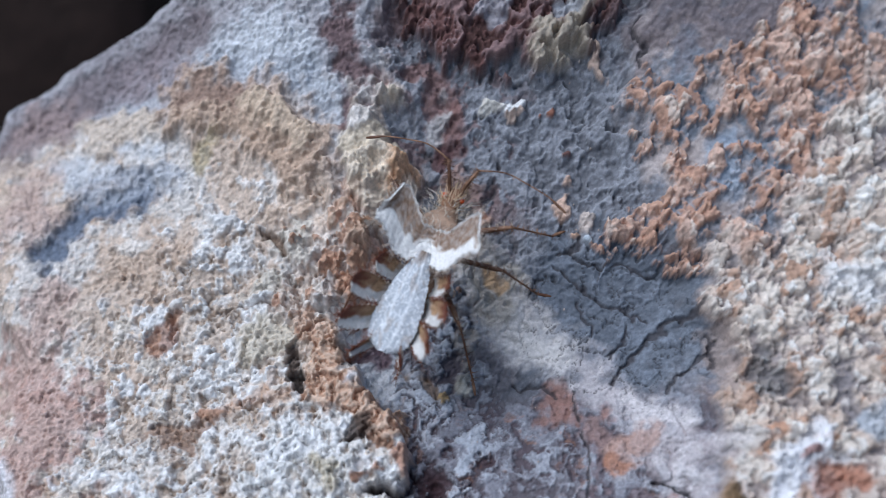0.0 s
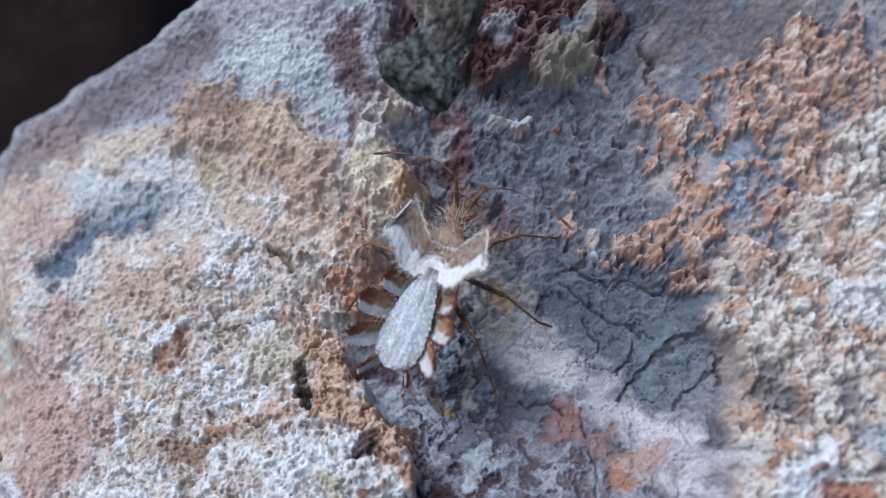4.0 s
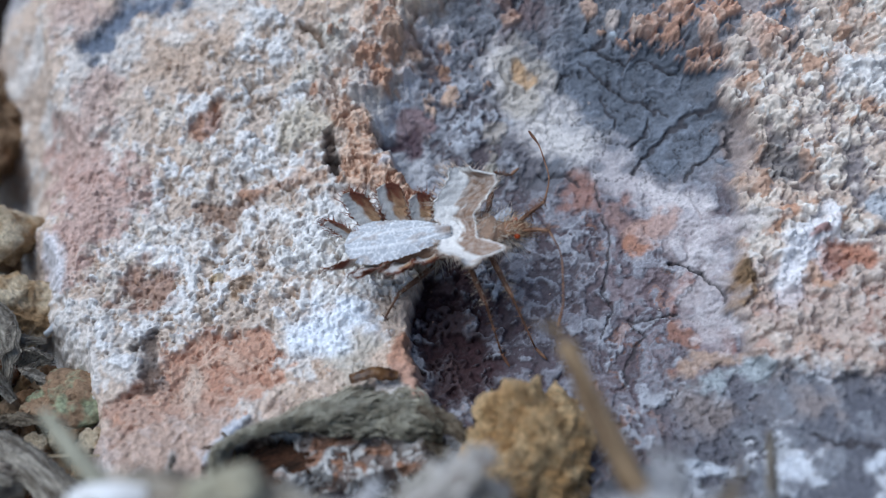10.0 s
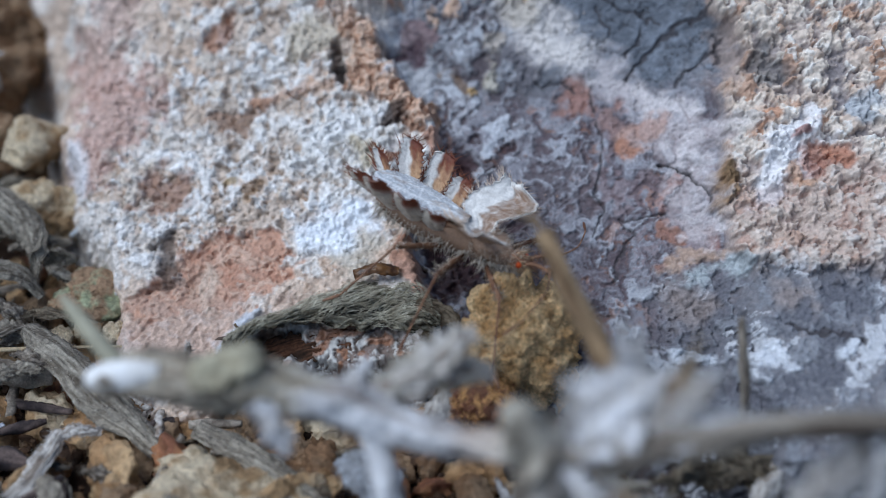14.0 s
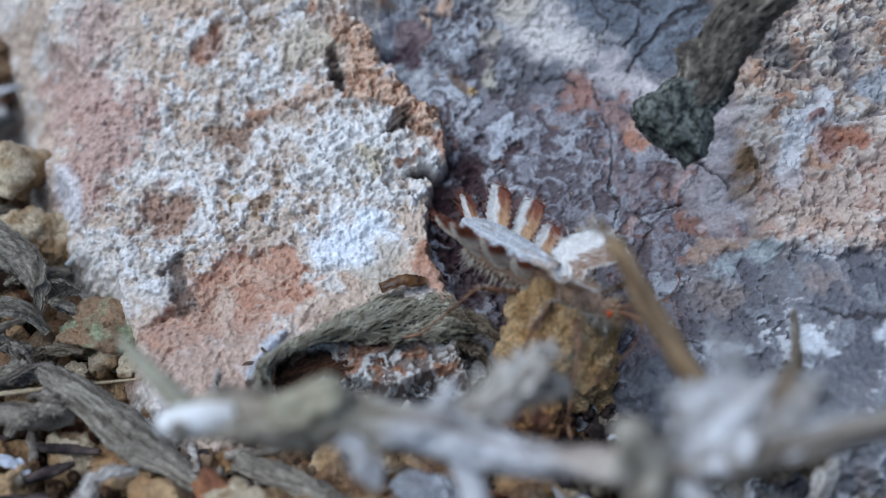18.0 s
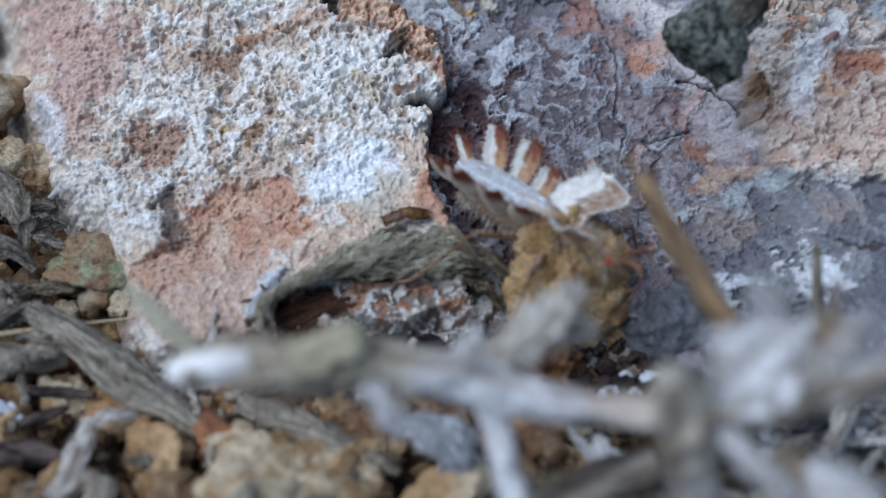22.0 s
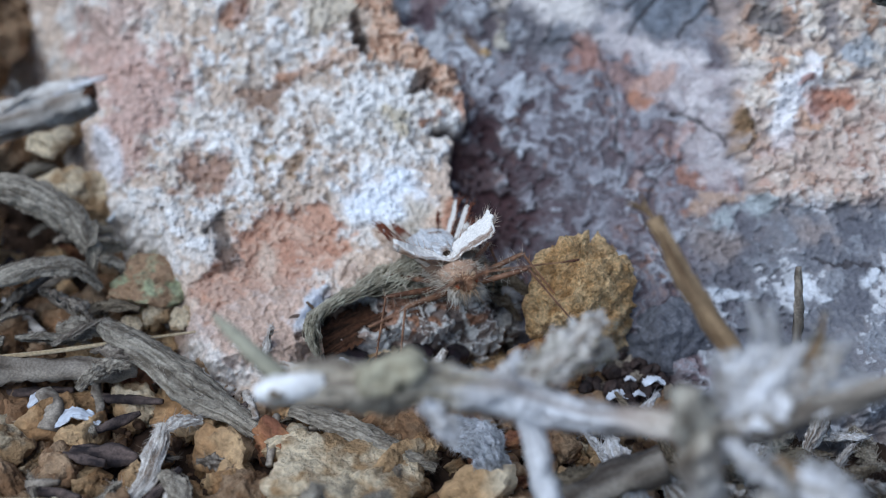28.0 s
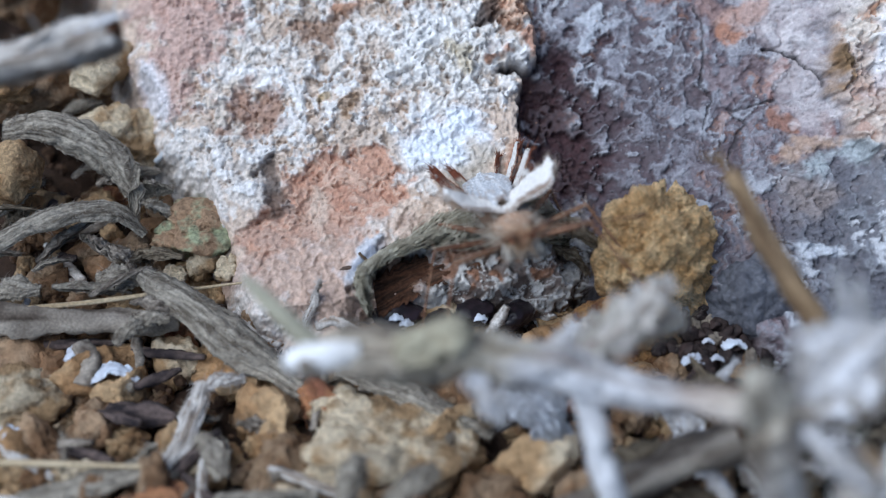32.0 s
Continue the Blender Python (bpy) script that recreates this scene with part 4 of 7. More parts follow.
def stone(name, at, radii, seed, mat, label, turn=(0, 0, 0), sub=4, sharp=0.75, grain=0.05, group="", category="stone", flats=16):
    v, f = stone_mesh(radii, seed, sub, flats, min(1.0, sharp + 0.15), grain)
    ob = from_arrays(name, v, f, mat, at=at_mm(*at, *turn))
    return tagged(ob, label, category, group)


def smooth_line(points, steps):
    """Catmull-Rom through the rows of points (any number of columns)."""
    p = np.asarray(points, float)
    p = np.vstack([2 * p[0] - p[1], p, 2 * p[-1] - p[-2]])
    out = []
    for i in range(1, len(p) - 2):
        t = np.linspace(0, 1, steps, endpoint=False)[:, None]
        a, b, c, d = p[i - 1], p[i], p[i + 1], p[i + 2]
        out.append(0.5 * (2 * b + (c - a) * t + (2 * a - 5 * b + 4 * c - d) * t**2 + (3 * b - a - 3 * c + d) * t**3))
    return np.vstack([*out, p[-2][None]])


def frames_along(c):
    t = np.gradient(c, axis=0)
    t /= np.linalg.norm(t, axis=1)[:, None] + 1e-9
    up = np.array([0.13, 0.31, 0.94])
    side = np.cross(t, up)
    side /= np.linalg.norm(side, axis=1)[:, None] + 1e-9
    return t, side, np.cross(side, t)


def tube_arrays(points, sides=14, steps=10, knobby=0.2, ridges=0.14, seed=1, flat=1.0):
    """A tapered round stalk through rows of (x, y, z, radius), with closed ends, knobs and lengthwise ridges."""
    line = smooth_line(points, steps)
    c, r = line[:, :3], np.maximum(line[:, 3], 0.01)
    t, a, b = frames_along(c)
    n = len(c)
    ang = (np.arange(sides) * 2 * math.pi / sides)[None, :]
    u = (np.concatenate([[0], np.cumsum(np.linalg.norm(np.diff(c, axis=0), axis=1))]) / (2.0 * r.mean()))[:, None]
    ca, sa = np.cos(ang), np.sin(ang)
    wob = 1 + knobby * fbm(u * 0.8 + 0.9 * ca, 0.31 * u + 0.9 * sa + seed, 1.0, seed, 4, 0.6) + ridges * fbm(u * 0.22 + 3.2 * ca, 3.2 * sa + seed, 1.0, seed + 3, 3, 0.6)
    ang = ang[0]
    rad = r[:, None] * wob
    v = c[:, None] + (np.cos(ang)[None, :, None] * a[:, None] + np.sin(ang)[None, :, None] * b[:, None] * flat) * rad[..., None]
    v = v.reshape(-1, 3)
    i, j = np.arange(n - 1)[:, None], np.arange(sides)[None, :]
    k = (j + 1) % sides
    f = np.stack([i * sides + j, i * sides + k, (i + 1) * sides + k, (i + 1) * sides + j], -1).reshape(-1, 4).tolist()
    f += [list(range(sides))[::-1], [(n - 1) * sides + q for q in range(sides)]]
    return v, f


def join(*pieces):
    verts, faces, base = [], [], 0
    for v, f in pieces:
        verts.append(np.asarray(v, float))
        faces += [[int(i) + base for i in q] for q in f]
        base += len(v)
    return np.vstack(verts), faces


def spike(a, b, r):
    """A thin three-sided hair or thorn from a to b."""
    a, b = np.array(a, float), np.array(b, float)
    t = b - a
    t /= np.linalg.norm(t) + 1e-9
    s = np.cross(t, (0.3, 0.5, 0.8))
    s /= np.linalg.norm(s) + 1e-9
    w = np.cross(s, t)
    base = [a + r * (math.cos(q) * s + math.sin(q) * w) for q in (0, 2.09, 4.19)]
    return np.array(base + [b]), [[0, 1, 3], [1, 2, 3], [2, 0, 3]]


def fuzz(points, count, length, seed, r=0.03, along=0.6):
    """Loose fibres that stand off a stalk."""
    rng = np.random.default_rng(seed)
    line = smooth_line(points, 8)
    t, a, b = frames_along(line[:, :3])
    out = []
    for _ in range(count):
        i = rng.integers(0, len(line))
        q = rng.uniform(0, 6.283)
        d = math.cos(q) * a[i] + math.sin(q) * b[i]
        p = line[i, :3] + d * line[i, 3] * 0.95
        out.append(spike(p, p + length * rng.uniform(0.4, 1.2) * (d * (1 - along) + t[i] * along * rng.choice((-1, 1)) + 0.25 * rng.normal(size=3)), r))
    return join(*out)


def leaf_arrays(points, arc=200, nu=56, nw=36, thick=0.12, ridges=0.1, rag=0.15, seed=1, spin=0.0, twist=0.0):
    """A dry curled leaf: rows of (x, y, z, width) give its rib; it is rolled about it by arc degrees and felted with lengthwise hairs."""
    line = smooth_line(points, max(2, nu // (len(points) - 1)))
    c, w = line[:, :3], line[:, 3]
    t, a, b = frames_along(c)
    n = len(c)
    s = np.linspace(-0.5, 0.5, nw)[None, :]
    u = np.linspace(0, 1, n)[:, None]
    arc_r = radians(arc) * (1 + 0.25 * fbm(u * 3, 0 * u, 1.0, seed + 7, 2))
    ang = s * arc_r + radians(spin) + radians(twist) * u
    rad = (w[:, None] / np.maximum(radians(arc), 0.3))
    edge = 1 + rag * fbm(u * 9 + 0 * s, s * 4 + 0 * u, 1.0, seed, 3) * np.abs(2 * s)
    rad = rad * edge + ridges * w[:, None] * 0.5 * fbm(u * 3 + 0 * s, s * 18 + 2.5 * u, 1.0, seed + 2, 3)
    rad = rad + 0.03 * w[:, None] * fbm(u * 22 + 0 * s, s * 9 + 0 * u, 1.0, seed + 5, 3)
    out = a[:, None] * np.cos(ang)[..., None] + b[:, None] * np.sin(ang)[..., None]
    mid = radians(spin) + radians(twist) * u
    back = a[:, None] * np.cos(mid)[..., None] + b[:, None] * np.sin(mid)[..., None]
    v = c[:, None] + out * rad[..., None] - back * (w[:, None] / np.maximum(radians(arc), 0.3) * 0.6)[..., None]
    v2 = v - out * thick
    m = n * nw
    f = lattice_faces(n, nw)
    rim = [i * nw for i in range(n)], [i * nw + nw - 1 for i in range(n)], list(range(nw)), list(range((n - 1) * nw, m))
    side = []
    for q, flip in zip(rim, (0, 1, 1, 0)):
        for p0, p1 in zip(q, q[1:]):
            side.append([p0, p0 + m, p1 + m, p1] if flip else [p0, p1, p1 + m, p0 + m])
    return np.vstack([v.reshape(-1, 3), v2.reshape(-1, 3)]), f.tolist() + (f[:, ::-1] + m).tolist() + side


def nap(v, rows, cols, count, length, seed, r=0.016):
    """Short hairs that lie askew on the grid of a leaf."""
    rng = np.random.default_rng(seed)
    g = np.asarray(v)[: rows * cols].reshape(rows, cols, 3)
    i, j = rng.integers(0, rows - 1, count), rng.integers(0, cols - 1, count)
    p = g[i, j]
    a, b = g[i + 1, j] - p, g[i, j + 1] - p
    a, b = (q / (np.linalg.norm(q, axis=1)[:, None] + 1e-9) for q in (a, b))
    n = np.cross(a, b)
    q = rng.normal(0.0, 0.8, count)[:, None]
    d = a * np.cos(q) + b * np.sin(q)
    side = np.cross(d, n)
    n = n * np.where(rng.random(count) < 0.5, -1, 1)[:, None]
    root = p + 0.03 * n
    tip = root + length * rng.uniform(0.5, 1.3, count)[:, None] * (d + n * rng.uniform(0.05, 0.35, count)[:, None])
    out = np.stack([root + r * side, root - r * side, root + 1.5 * r * n, tip], 1).reshape(-1, 3)
    k = 4 * np.arange(count)[:, None]
    return out, np.concatenate([k + (0, 1, 3), k + (1, 2, 3), k + (2, 0, 3)]).tolist()


def stalk(name, points, mat, parent=None, label="", seed=1, sides=14, steps=12, knobby=0.25, ridges=0.2, bands=()):
    v, f = tube_arrays(points, sides, steps, knobby, ridges, seed)
    if mat.name not in STREAKS:
        return from_arrays(name, v, f, mat, parent, label)
    return streaked(name, v, f, mat, parent, label, len(v) // sides, sides, seed, 0.4, bands)


def blade(name, points, mat, parent=None, label="", seed=1, lean=1.5, **kw):
    v, f = leaf_arrays(points, seed=seed, **kw)
    if mat.name not in STREAKS:
        return from_arrays(name, v, f, mat, parent, label)
    nw = kw.get("nw", 36)
    return streaked(name, v, f, mat, parent, label, len(v) // 2 // nw, nw, seed, lean)


def twig(name, points, mat, label, category="twig", seed=1, hairs=0, sides=12, knobby=0.15, ridges=0.12, group=""):
    if not hairs:
        return tagged(stalk(name, points, mat, None, "", seed, sides, 12, knobby * 1.6, ridges * 1.6), label, category, group)
    root = tagged(new(name), label, category, group)
    stalk("stem", points, mat, root, "", seed, sides, 14, knobby * 1.6, ridges * 1.8)
    from_arrays("fuzz", *fuzz(points, hairs, 1.0, seed), mat, root)
    return root


def leaf(name, points, mat, label, seed=1, hairs=40, category="dry leaf", **kw):
    if not hairs:
        return tagged(blade(name, points, mat, None, "", seed, **kw), label, category)
    root = tagged(new(name), label, category)
    if mat.name in ("felted_leaf", "cotton_leaf", "white_felt"):
        kw["ridges"] = 0.5 * kw.get("ridges", 0.1)
    blade("blade", points, mat, root, "", seed, **kw)
    v, _ = leaf_arrays(points, seed=seed, **kw)
    nw = kw.get("nw", 36)
    from_arrays("fuzz", *nap(v, len(v) // 2 // nw, nw, hairs * 7, 0.5, seed + 1), mat, root)
    return root


# big stones
GRAIN = material("soil_grain", (0.10, 0.058, 0.034), 0.95, 0.6, 0.4, 1.3, 0.2, color2=(0.035, 0.02, 0.013), crisp=0.08)
YELLOW = material("yellow_stone", (0.88, 0.63, 0.34), 0.85, 0.6, 0.2, 1.2, 0.6, color2=(0.64, 0.39, 0.17), crisp=0.10, relief=1.0)
RUST = material("rusty_stone", (0.40, 0.22, 0.085), 0.85, 0.6, 0.25, 0.9, 0.4, color2=(0.16, 0.07, 0.04), crisp=0.08, relief=1.0)
stone("stone", (4.3, -2.7, -3.2), (3.7, 3.1, 5.5), 11, YELLOW, "angular ochre-yellow stone leaning on the rock", (8, -14, 20), 6, 0.9, 0.10, flats=12)
stone("stone", (2.1, -5.6, -5.0), (3.0, 2.3, 2.4), 12, RUST, "rusty brown stone below the ochre one", (0, 20, 40), 5, 0.9, 0.08)
stone("stone", (-10.2, -12.6, -6.2), (4.6, 3.6, 3.2), 23, PALE, "large pale cream and ochre stone in the litter", (0, 10, 10), 5, 1.0, 0.085)
stone("stone", (-15.2, -12.8, -6.6), (2.6, 2.4, 2.2), 14, BROWN, "angular brown stone beside the pale one", (0, 0, 70), 5, 0.9, 0.07)
stone("stone", (-12.6, -9.6, -5.2), (1.7, 1.0, 0.9), 15, PALE, "small knobbly cream stone on top of another", (0, 0, 15), 4, 0.8, 0.12)
stone("stone", (-21.2, -15.6, -6.0), (3.2, 2.4, 2.0), 16, RED, "angular red-brown stone in gravel", (0, 0, 10), 5, 0.9, 0.07)
stone("stone", (-28.6, -7.8, -6.0), (3.4, 2.4, 2.2), 17, PALE, "flat ochre stone at the edge of the litter", (0, 15, 30), 5, 1.0, 0.08)
stone("stone", (-24.8, -9.6, -6.4), (2.2, 1.8, 1.7), 18, BROWN, "angular brown stone in loose soil", (10, 0, 60), 4, 1.0, 0.08)
stone("stone", (-24.4, 8.8, -1.8), (2.9, 2.6, 2.6), 19, PALE, "pale ochre stone against the rock", (0, 10, 0), 5, 0.9, 0.07)
stone("stone", (-19.8, 2.2, -3.6), (3.2, 2.5, 2.0), 20, GREEN, "brown stone with grey-green lichen", (0, 25, 20), 5, 0.95, 0.075)
stone("stone", (-29.5, 5.0, -0.8), (2.2, 2.2, 2.2), 21, OCHRE, "small ochre stone under dry leaves", (0, 0, 20), 4)
stone("stone", (-29.0, 14.0, -1.0), (5.0, 4.0, 4.2), 22, BROWN, "dark brown boulder fragment behind the litter", (0, 0, 20), 5, 0.9, 0.08)
stone("stone", (-25.5, 12.0, 1.2), (2.6, 2.2, 1.8), 27, PALE, "tan stone wedged beside the rock", (20, 0, 50), 4, 0.9, 0.08)
stone("stone", (-30.5, 9.5, 2.2), (2.0, 1.6, 1.5), 28, OCHRE, "small ochre stone above the leaves", (0, 30, 10), 4, 0.9, 0.09)
stone("stone", (-31.0, 24.0, 3.0), (6.0, 6.0, 5.0), 33, BROWN, "dark brown stone in the shade beside the rock", (0, 0, 70), 5, 0.9, 0.08)
stone("stone", (9.2, -5.2, -4.4), (2.9, 2.0, 2.8), 24, material("slate_stone", (0.125, 0.13, 0.15), 0.8, 0.5, 0.3, 1.5, 0.2, color2=(0.07, 0.072, 0.088), crisp=0.2), "cracked slate-blue stone at the foot of the rock", (0, 0, 0), 5, 0.7, 0.05)
stone("stone", (-16.6, -2.6, -5.4), (1.7, 1.5, 1.6), 25, BROWN, "brown stone under the straw", (0, 0, 0), 4)

# an added boulder shuts off the void behind the rock; its colour carries shade
stone("boulder", (-38, 62, 14), (24, 22, 34), 26, material("shaded_boulder", (0.03, 0.018, 0.014), 0.95, 0.3, 2.0, 9.0, 0.5), "added boulder, coloured dark for the shaded void behind the rock", (0, 0, 0), 4, category="boulder")


def ground_at(x, y):
    return -6.9 + 3.0 * float(step(-14, -30, x) * step(-6, 12, y)) + 0.5 * float(fbm(np.array(x), np.array(y), 6, 81, 3))


def gravel():
    rng = np.random.default_rng(5)
    kinds = [(BROWN, "small angular brown stone in loose soil"), (OCHRE, "small angular ochre stone in loose soil"), (PALE, "small angular pale stone in loose soil"), (RED, "small angular red-brown stone in loose soil")]
    protos = []
    for i in range(14):
        m, lab = kinds[(0, 0, 1, 2, 0, 3, 1, 0, 2, 0, 1, 0, 1, 0)[i]]
        protos.append(stone("pebble", (0, 0, -40 - 3 * i), (1, rng.uniform(0.6, 1.0), rng.uniform(0.5, 0.85)), 40 + i, m, lab, sub=4, sharp=1.0, grain=0.09, group="gravel", category="pebble"))
    used, spots = set(), []
    for i in range(260):
        r = (1.55, 1.2, 1.0, 0.8, 0.65, 0.5)[min(5, i // 42)] * rng.uniform(0.8, 1.15)
        for attempt in range(60):
            x, y = rng.uniform(-30, 9), rng.uniform(-19, 7)
            edge = -17.5 - 0.35 * y if y < 3 else -22
            if not (x < edge or y < -5.0 or (-11 < x < 1 and y < -3.6)):
                continue
            if all((x - p) ** 2 + (y - q) ** 2 > (0.62 * (r + s)) ** 2 for p, q, s in spots):
                break
        spots.append((x, y, r))
        k = int(rng.integers(0, 14))
        m = pose(x * MM, y * MM, (ground_at(x, y) + 0.45 * r) * MM, *rng.uniform(0, 360, 3)) @ Matrix.Diagonal((r, r, r, 1))
        if k not in used:
            protos[k].matrix_basis = m
            used.add(k)
        else:
            copy_thing(protos[k], m)


gravel()


def crumbs():
    """Fine angular grains of soil too many to count."""
    rng = np.random.default_rng(8)
    v, f = SPHERES[2]
    pieces = []
    for i in range(1700):
        while True:
            x, y = rng.uniform(-31, 12), rng.uniform(-20, 12)
            if x < (-17.0 - 0.35 * y if y < 3 else -21) or y < -4.6 or (-11 < x < 1 and y < -3.2):
                break
        r = 0.1 + 0.42 * rng.random() ** 2
        z = ground_at(x, y) + 0.25 + 0.5 * rng.random()
        n = rng.normal(size=(7, 3))
        n /= np.linalg.norm(n, axis=1)[:, None]
        cut = np.min(np.concatenate([np.ones((len(v), 1)), 0.6 / np.maximum(v @ n.T, 1e-3)], 1), axis=1)
        pieces.append((v * (r * cut)[:, None] * rng.uniform(0.6, 1.2, 3) + (x, y, z), f))
    ob = from_arrays("soil_grains", *join(*pieces), GRAIN, smooth=False)
    tagged(ob, "fine brown grains of loose soil", "soil", kind="stuff")


crumbs()

# the woolly twisted leaf at the foot of the rock
OUTWARD = np.array((0, -0.707, 0.707))


def lofted(name, upper, lower, bulge, mat, parent, seed, nu=130, nw=60, lean=6.0, rough=0.36, thick=0.2, label=""):
    """A felted sheet between two edge lines, arched away from the rock."""
    u, l = smooth_line(upper, nu // (len(upper) - 1)), smooth_line(lower, nu // (len(lower) - 1))
    n = len(u)
    w, k = np.linspace(0, 1, nw)[None, :], np.linspace(0, 1, n)[:, None]
    p = u[:, None] * (1 - w[..., None]) + l[:, None] * w[..., None]
    arch = bulge * np.sin(np.pi * np.clip(w, 0, 1)) ** 0.7 * (0.6 + 0.4 * np.sin(np.pi * k)) + rough * (1.3 * fbm(k * 5 + w * 1.4, w * 5 - 5 * k, 1.0, seed, 3, 0.6) + 0.8 * fbm(k * 9 + 2 * w, w * 16 - 14 * k, 1.0, seed + 3, 3, 0.7))
    ragged = 0.3 * fbm(k * 16 + 0 * w, w * 3 + 0 * k, 1.0, seed + 8, 3) * np.abs(2 * w - 1) ** 3
    p = p + arch[..., None] * OUTWARD + ragged[..., None] * np.array((0.2, 0.7, 0.7))
    back = p - thick * OUTWARD
    m = n * nw
    f = lattice_faces(n, nw)
    side = [[i * nw, (i + 1) * nw, (i + 1) * nw + m, i * nw + m] for i in range(n - 1)] + [[i * nw + nw - 1 + m, (i + 1) * nw + nw - 1 + m, (i + 1) * nw + nw - 1, i * nw + nw - 1] for i in range(n - 1)]
    v = np.vstack([p.reshape(-1, 3), back.reshape(-1, 3)])
    return streaked(name, v, f.tolist() + (f[:, ::-1] + m).tolist() + side, mat, parent, label, n, nw, seed, lean), p


WOOL = material("pale_wool", (0.60, 0.57, 0.46), 0.9, 0.3, 0.2, 1.0, 0.0, color2=(0.30, 0.27, 0.20))
OLIVE = material("olive_felt", (0.3, 0.28, 0.2), 0.9)
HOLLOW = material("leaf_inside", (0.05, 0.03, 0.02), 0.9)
wool = tagged(new("dry_leaf"), "twisted hollow grey-olive woolly dry leaf below the rock", "dry leaf")
_, hide = lofted("blade", [(-10.9, -5.2, -3.6), (-11.4, -3.9, -2.1), (-10.4, -2.7, -1.9), (-8.4, -1.3, -1.7), (-6.4, 0, -1.2), (-3.9, 0.4, -0.9), (-1.6, -0.1, -0.9), (-0.3, -1.6, -1.5)],
                 [(-10.7, -5.4, -3.4), (-10.75, -4.8, -1.9), (-10.1, -3.8, -1.2), (-8.0, -3.0, -1.1), (-5.8, -3.0, -1.1), (-3.6, -3.0, -1.3), (-1.8, -3.0, -1.5), (-0.3, -2.6, -1.7)], 1.0, OLIVE, wool, 3, lean=15.0, rough=0.5)
# brown inner face, coloured dark to carry the shade of the hollow
lofted("inner_fold", [(-10.6, -3.2, -2.9), (-9.0, -2.4, -2.5), (-7.0, -1.8, -2.2), (-5.0, -1.6, -2.0)], [(-10.4, -4.9, -4.0), (-8.8, -4.2, -3.6), (-7.0, -3.6, -3.2), (-4.8, -3.3, -2.6)], 0.2, HOLLOW, wool, 4, 60, 30, 2.0, 0.12, 0.1, "brown inside of the leaf, coloured dark for its shaded hollow")
rng = np.random.default_rng(31)
strands = []
nh = hide.shape
for i in range(900):
    a, b = rng.integers(0, nh[0] - 30), rng.uniform(0.02, 1.1)
    drift, span, lift = rng.uniform(0.08, 0.22), int(rng.integers(14, 36)), rng.uniform(-0.05, 0.3)
    rows = []
    for k in range(5):
        j = min(a + span * k // 4, nh[0] - 1)
        q = int(np.clip(b - drift * k, 0, 1) * (nh[1] - 1))
        rows.append((*(hide[j, q] + (0.05 + lift * k / 4) * OUTWARD + 0.10 * rng.normal(size=3)), 0.022 if 0 < k < 4 else 0.008))
    strands.append(tube_arrays(rows, 3, 3, 0.0, 0.0, i))
from_arrays("wool", *join(*strands), WOOL, wool, "pale woolly hair")
leaf("dry_leaf", [(-5.0, -0.2, 0.2, 1.0), (-3.8, 0.0, 0.5, 1.2), (-2.6, 0.1, 0.3, 0.8)], material("amber_husk", (0.16, 0.08, 0.03), 0.3, 0.3, 0.3, 0.8, 0.03, color2=(0.05, 0.025, 0.015)), "glossy amber-brown husk above the woolly leaf", 5, 0, "husk", arc=150, nu=22, nw=18, spin=70)
leaf("dry_leaf", [(-1.6, -1.6, -0.6, 0.6), (-0.4, -2.0, -0.9, 1.3), (0.8, -2.6, -1.6, 0.9), (1.4, -3.0, -2.4, 0.3)], DRY, "dark brown shredded leaf at the end of the woolly one", 51, 60, arc=120, nu=30, nw=22, ridges=0.3, rag=0.7, spin=60)
leaf("dry_leaf", [(-1.2, -2.6, -1.8, 0.5), (-0.2, -3.0, -2.2, 1.0), (0.6, -3.4, -3.2, 0.4)], DRY, "dark brown shredded leaf at the end of the woolly one", 52, 50, arc=120, nu=30, nw=22, ridges=0.3, rag=0.7, spin=70)
leaf("flake", [(1.0, -4.0, -2.2, 0.3), (1.3, -4.3, -2.9, 0.5), (1.7, -4.6, -3.7, 0.15)], FLAKE, "narrow bluish-white sliver beside the ochre stone", 53, 0, "flake", arc=60, nu=16, nw=10, rag=0.4, spin=30)
# litter on the ground
leaf("dry_leaf", [(-22.4, -1.8, -2.6, 1.6), (-20.4, -3.4, -2.9, 2.8), (-17.5, -5.8, -4.0, 3.4), (-14.8, -7.8, -5.2, 2.2), (-13.2, -8.8, -5.6, 0.8)], FELT, "long grey felted dry leaf lying on gravel", 7, 120, arc=160, nu=67, nw=39, ridges=0.16, spin=75)
leaf("dry_leaf", [(-12.4, -7.4, -4.6, 1.6), (-9.8, -9.0, -4.8, 2.2), (-7.4, -10.6, -5.2, 1.8), (-5.2, -11.8, -5.6, 0.8)], FELT, "frayed grey-brown dry leaf on soil", 8, 100, arc=150, nu=50, nw=33, ridges=0.25, spin=70)
leaf("dry_leaf", [(-30.5, 0.6, -2.0, 1.8), (-27, 1.6, -1.0, 2.2), (-24, 2.2, -1.4, 2.0), (-22.6, 1.6, -2.8, 1.0)], FELT, "curled grey dry leaf over a small hollow", 9, 90, arc=170, nu=56, nw=33, ridges=0.12, spin=70, twist=30)
leaf("dry_leaf", [(-30, 6.5, 1.2, 2.0), (-27.2, 6.4, 1.2, 2.6), (-24.5, 5.4, -0.2, 2.6), (-23.2, 3.8, -1.6, 1.4)], FELT, "broad grey dry leaf with a folded tip", 10, 90, arc=140, nu=56, nw=33, ridges=0.12, spin=60, twist=-30)
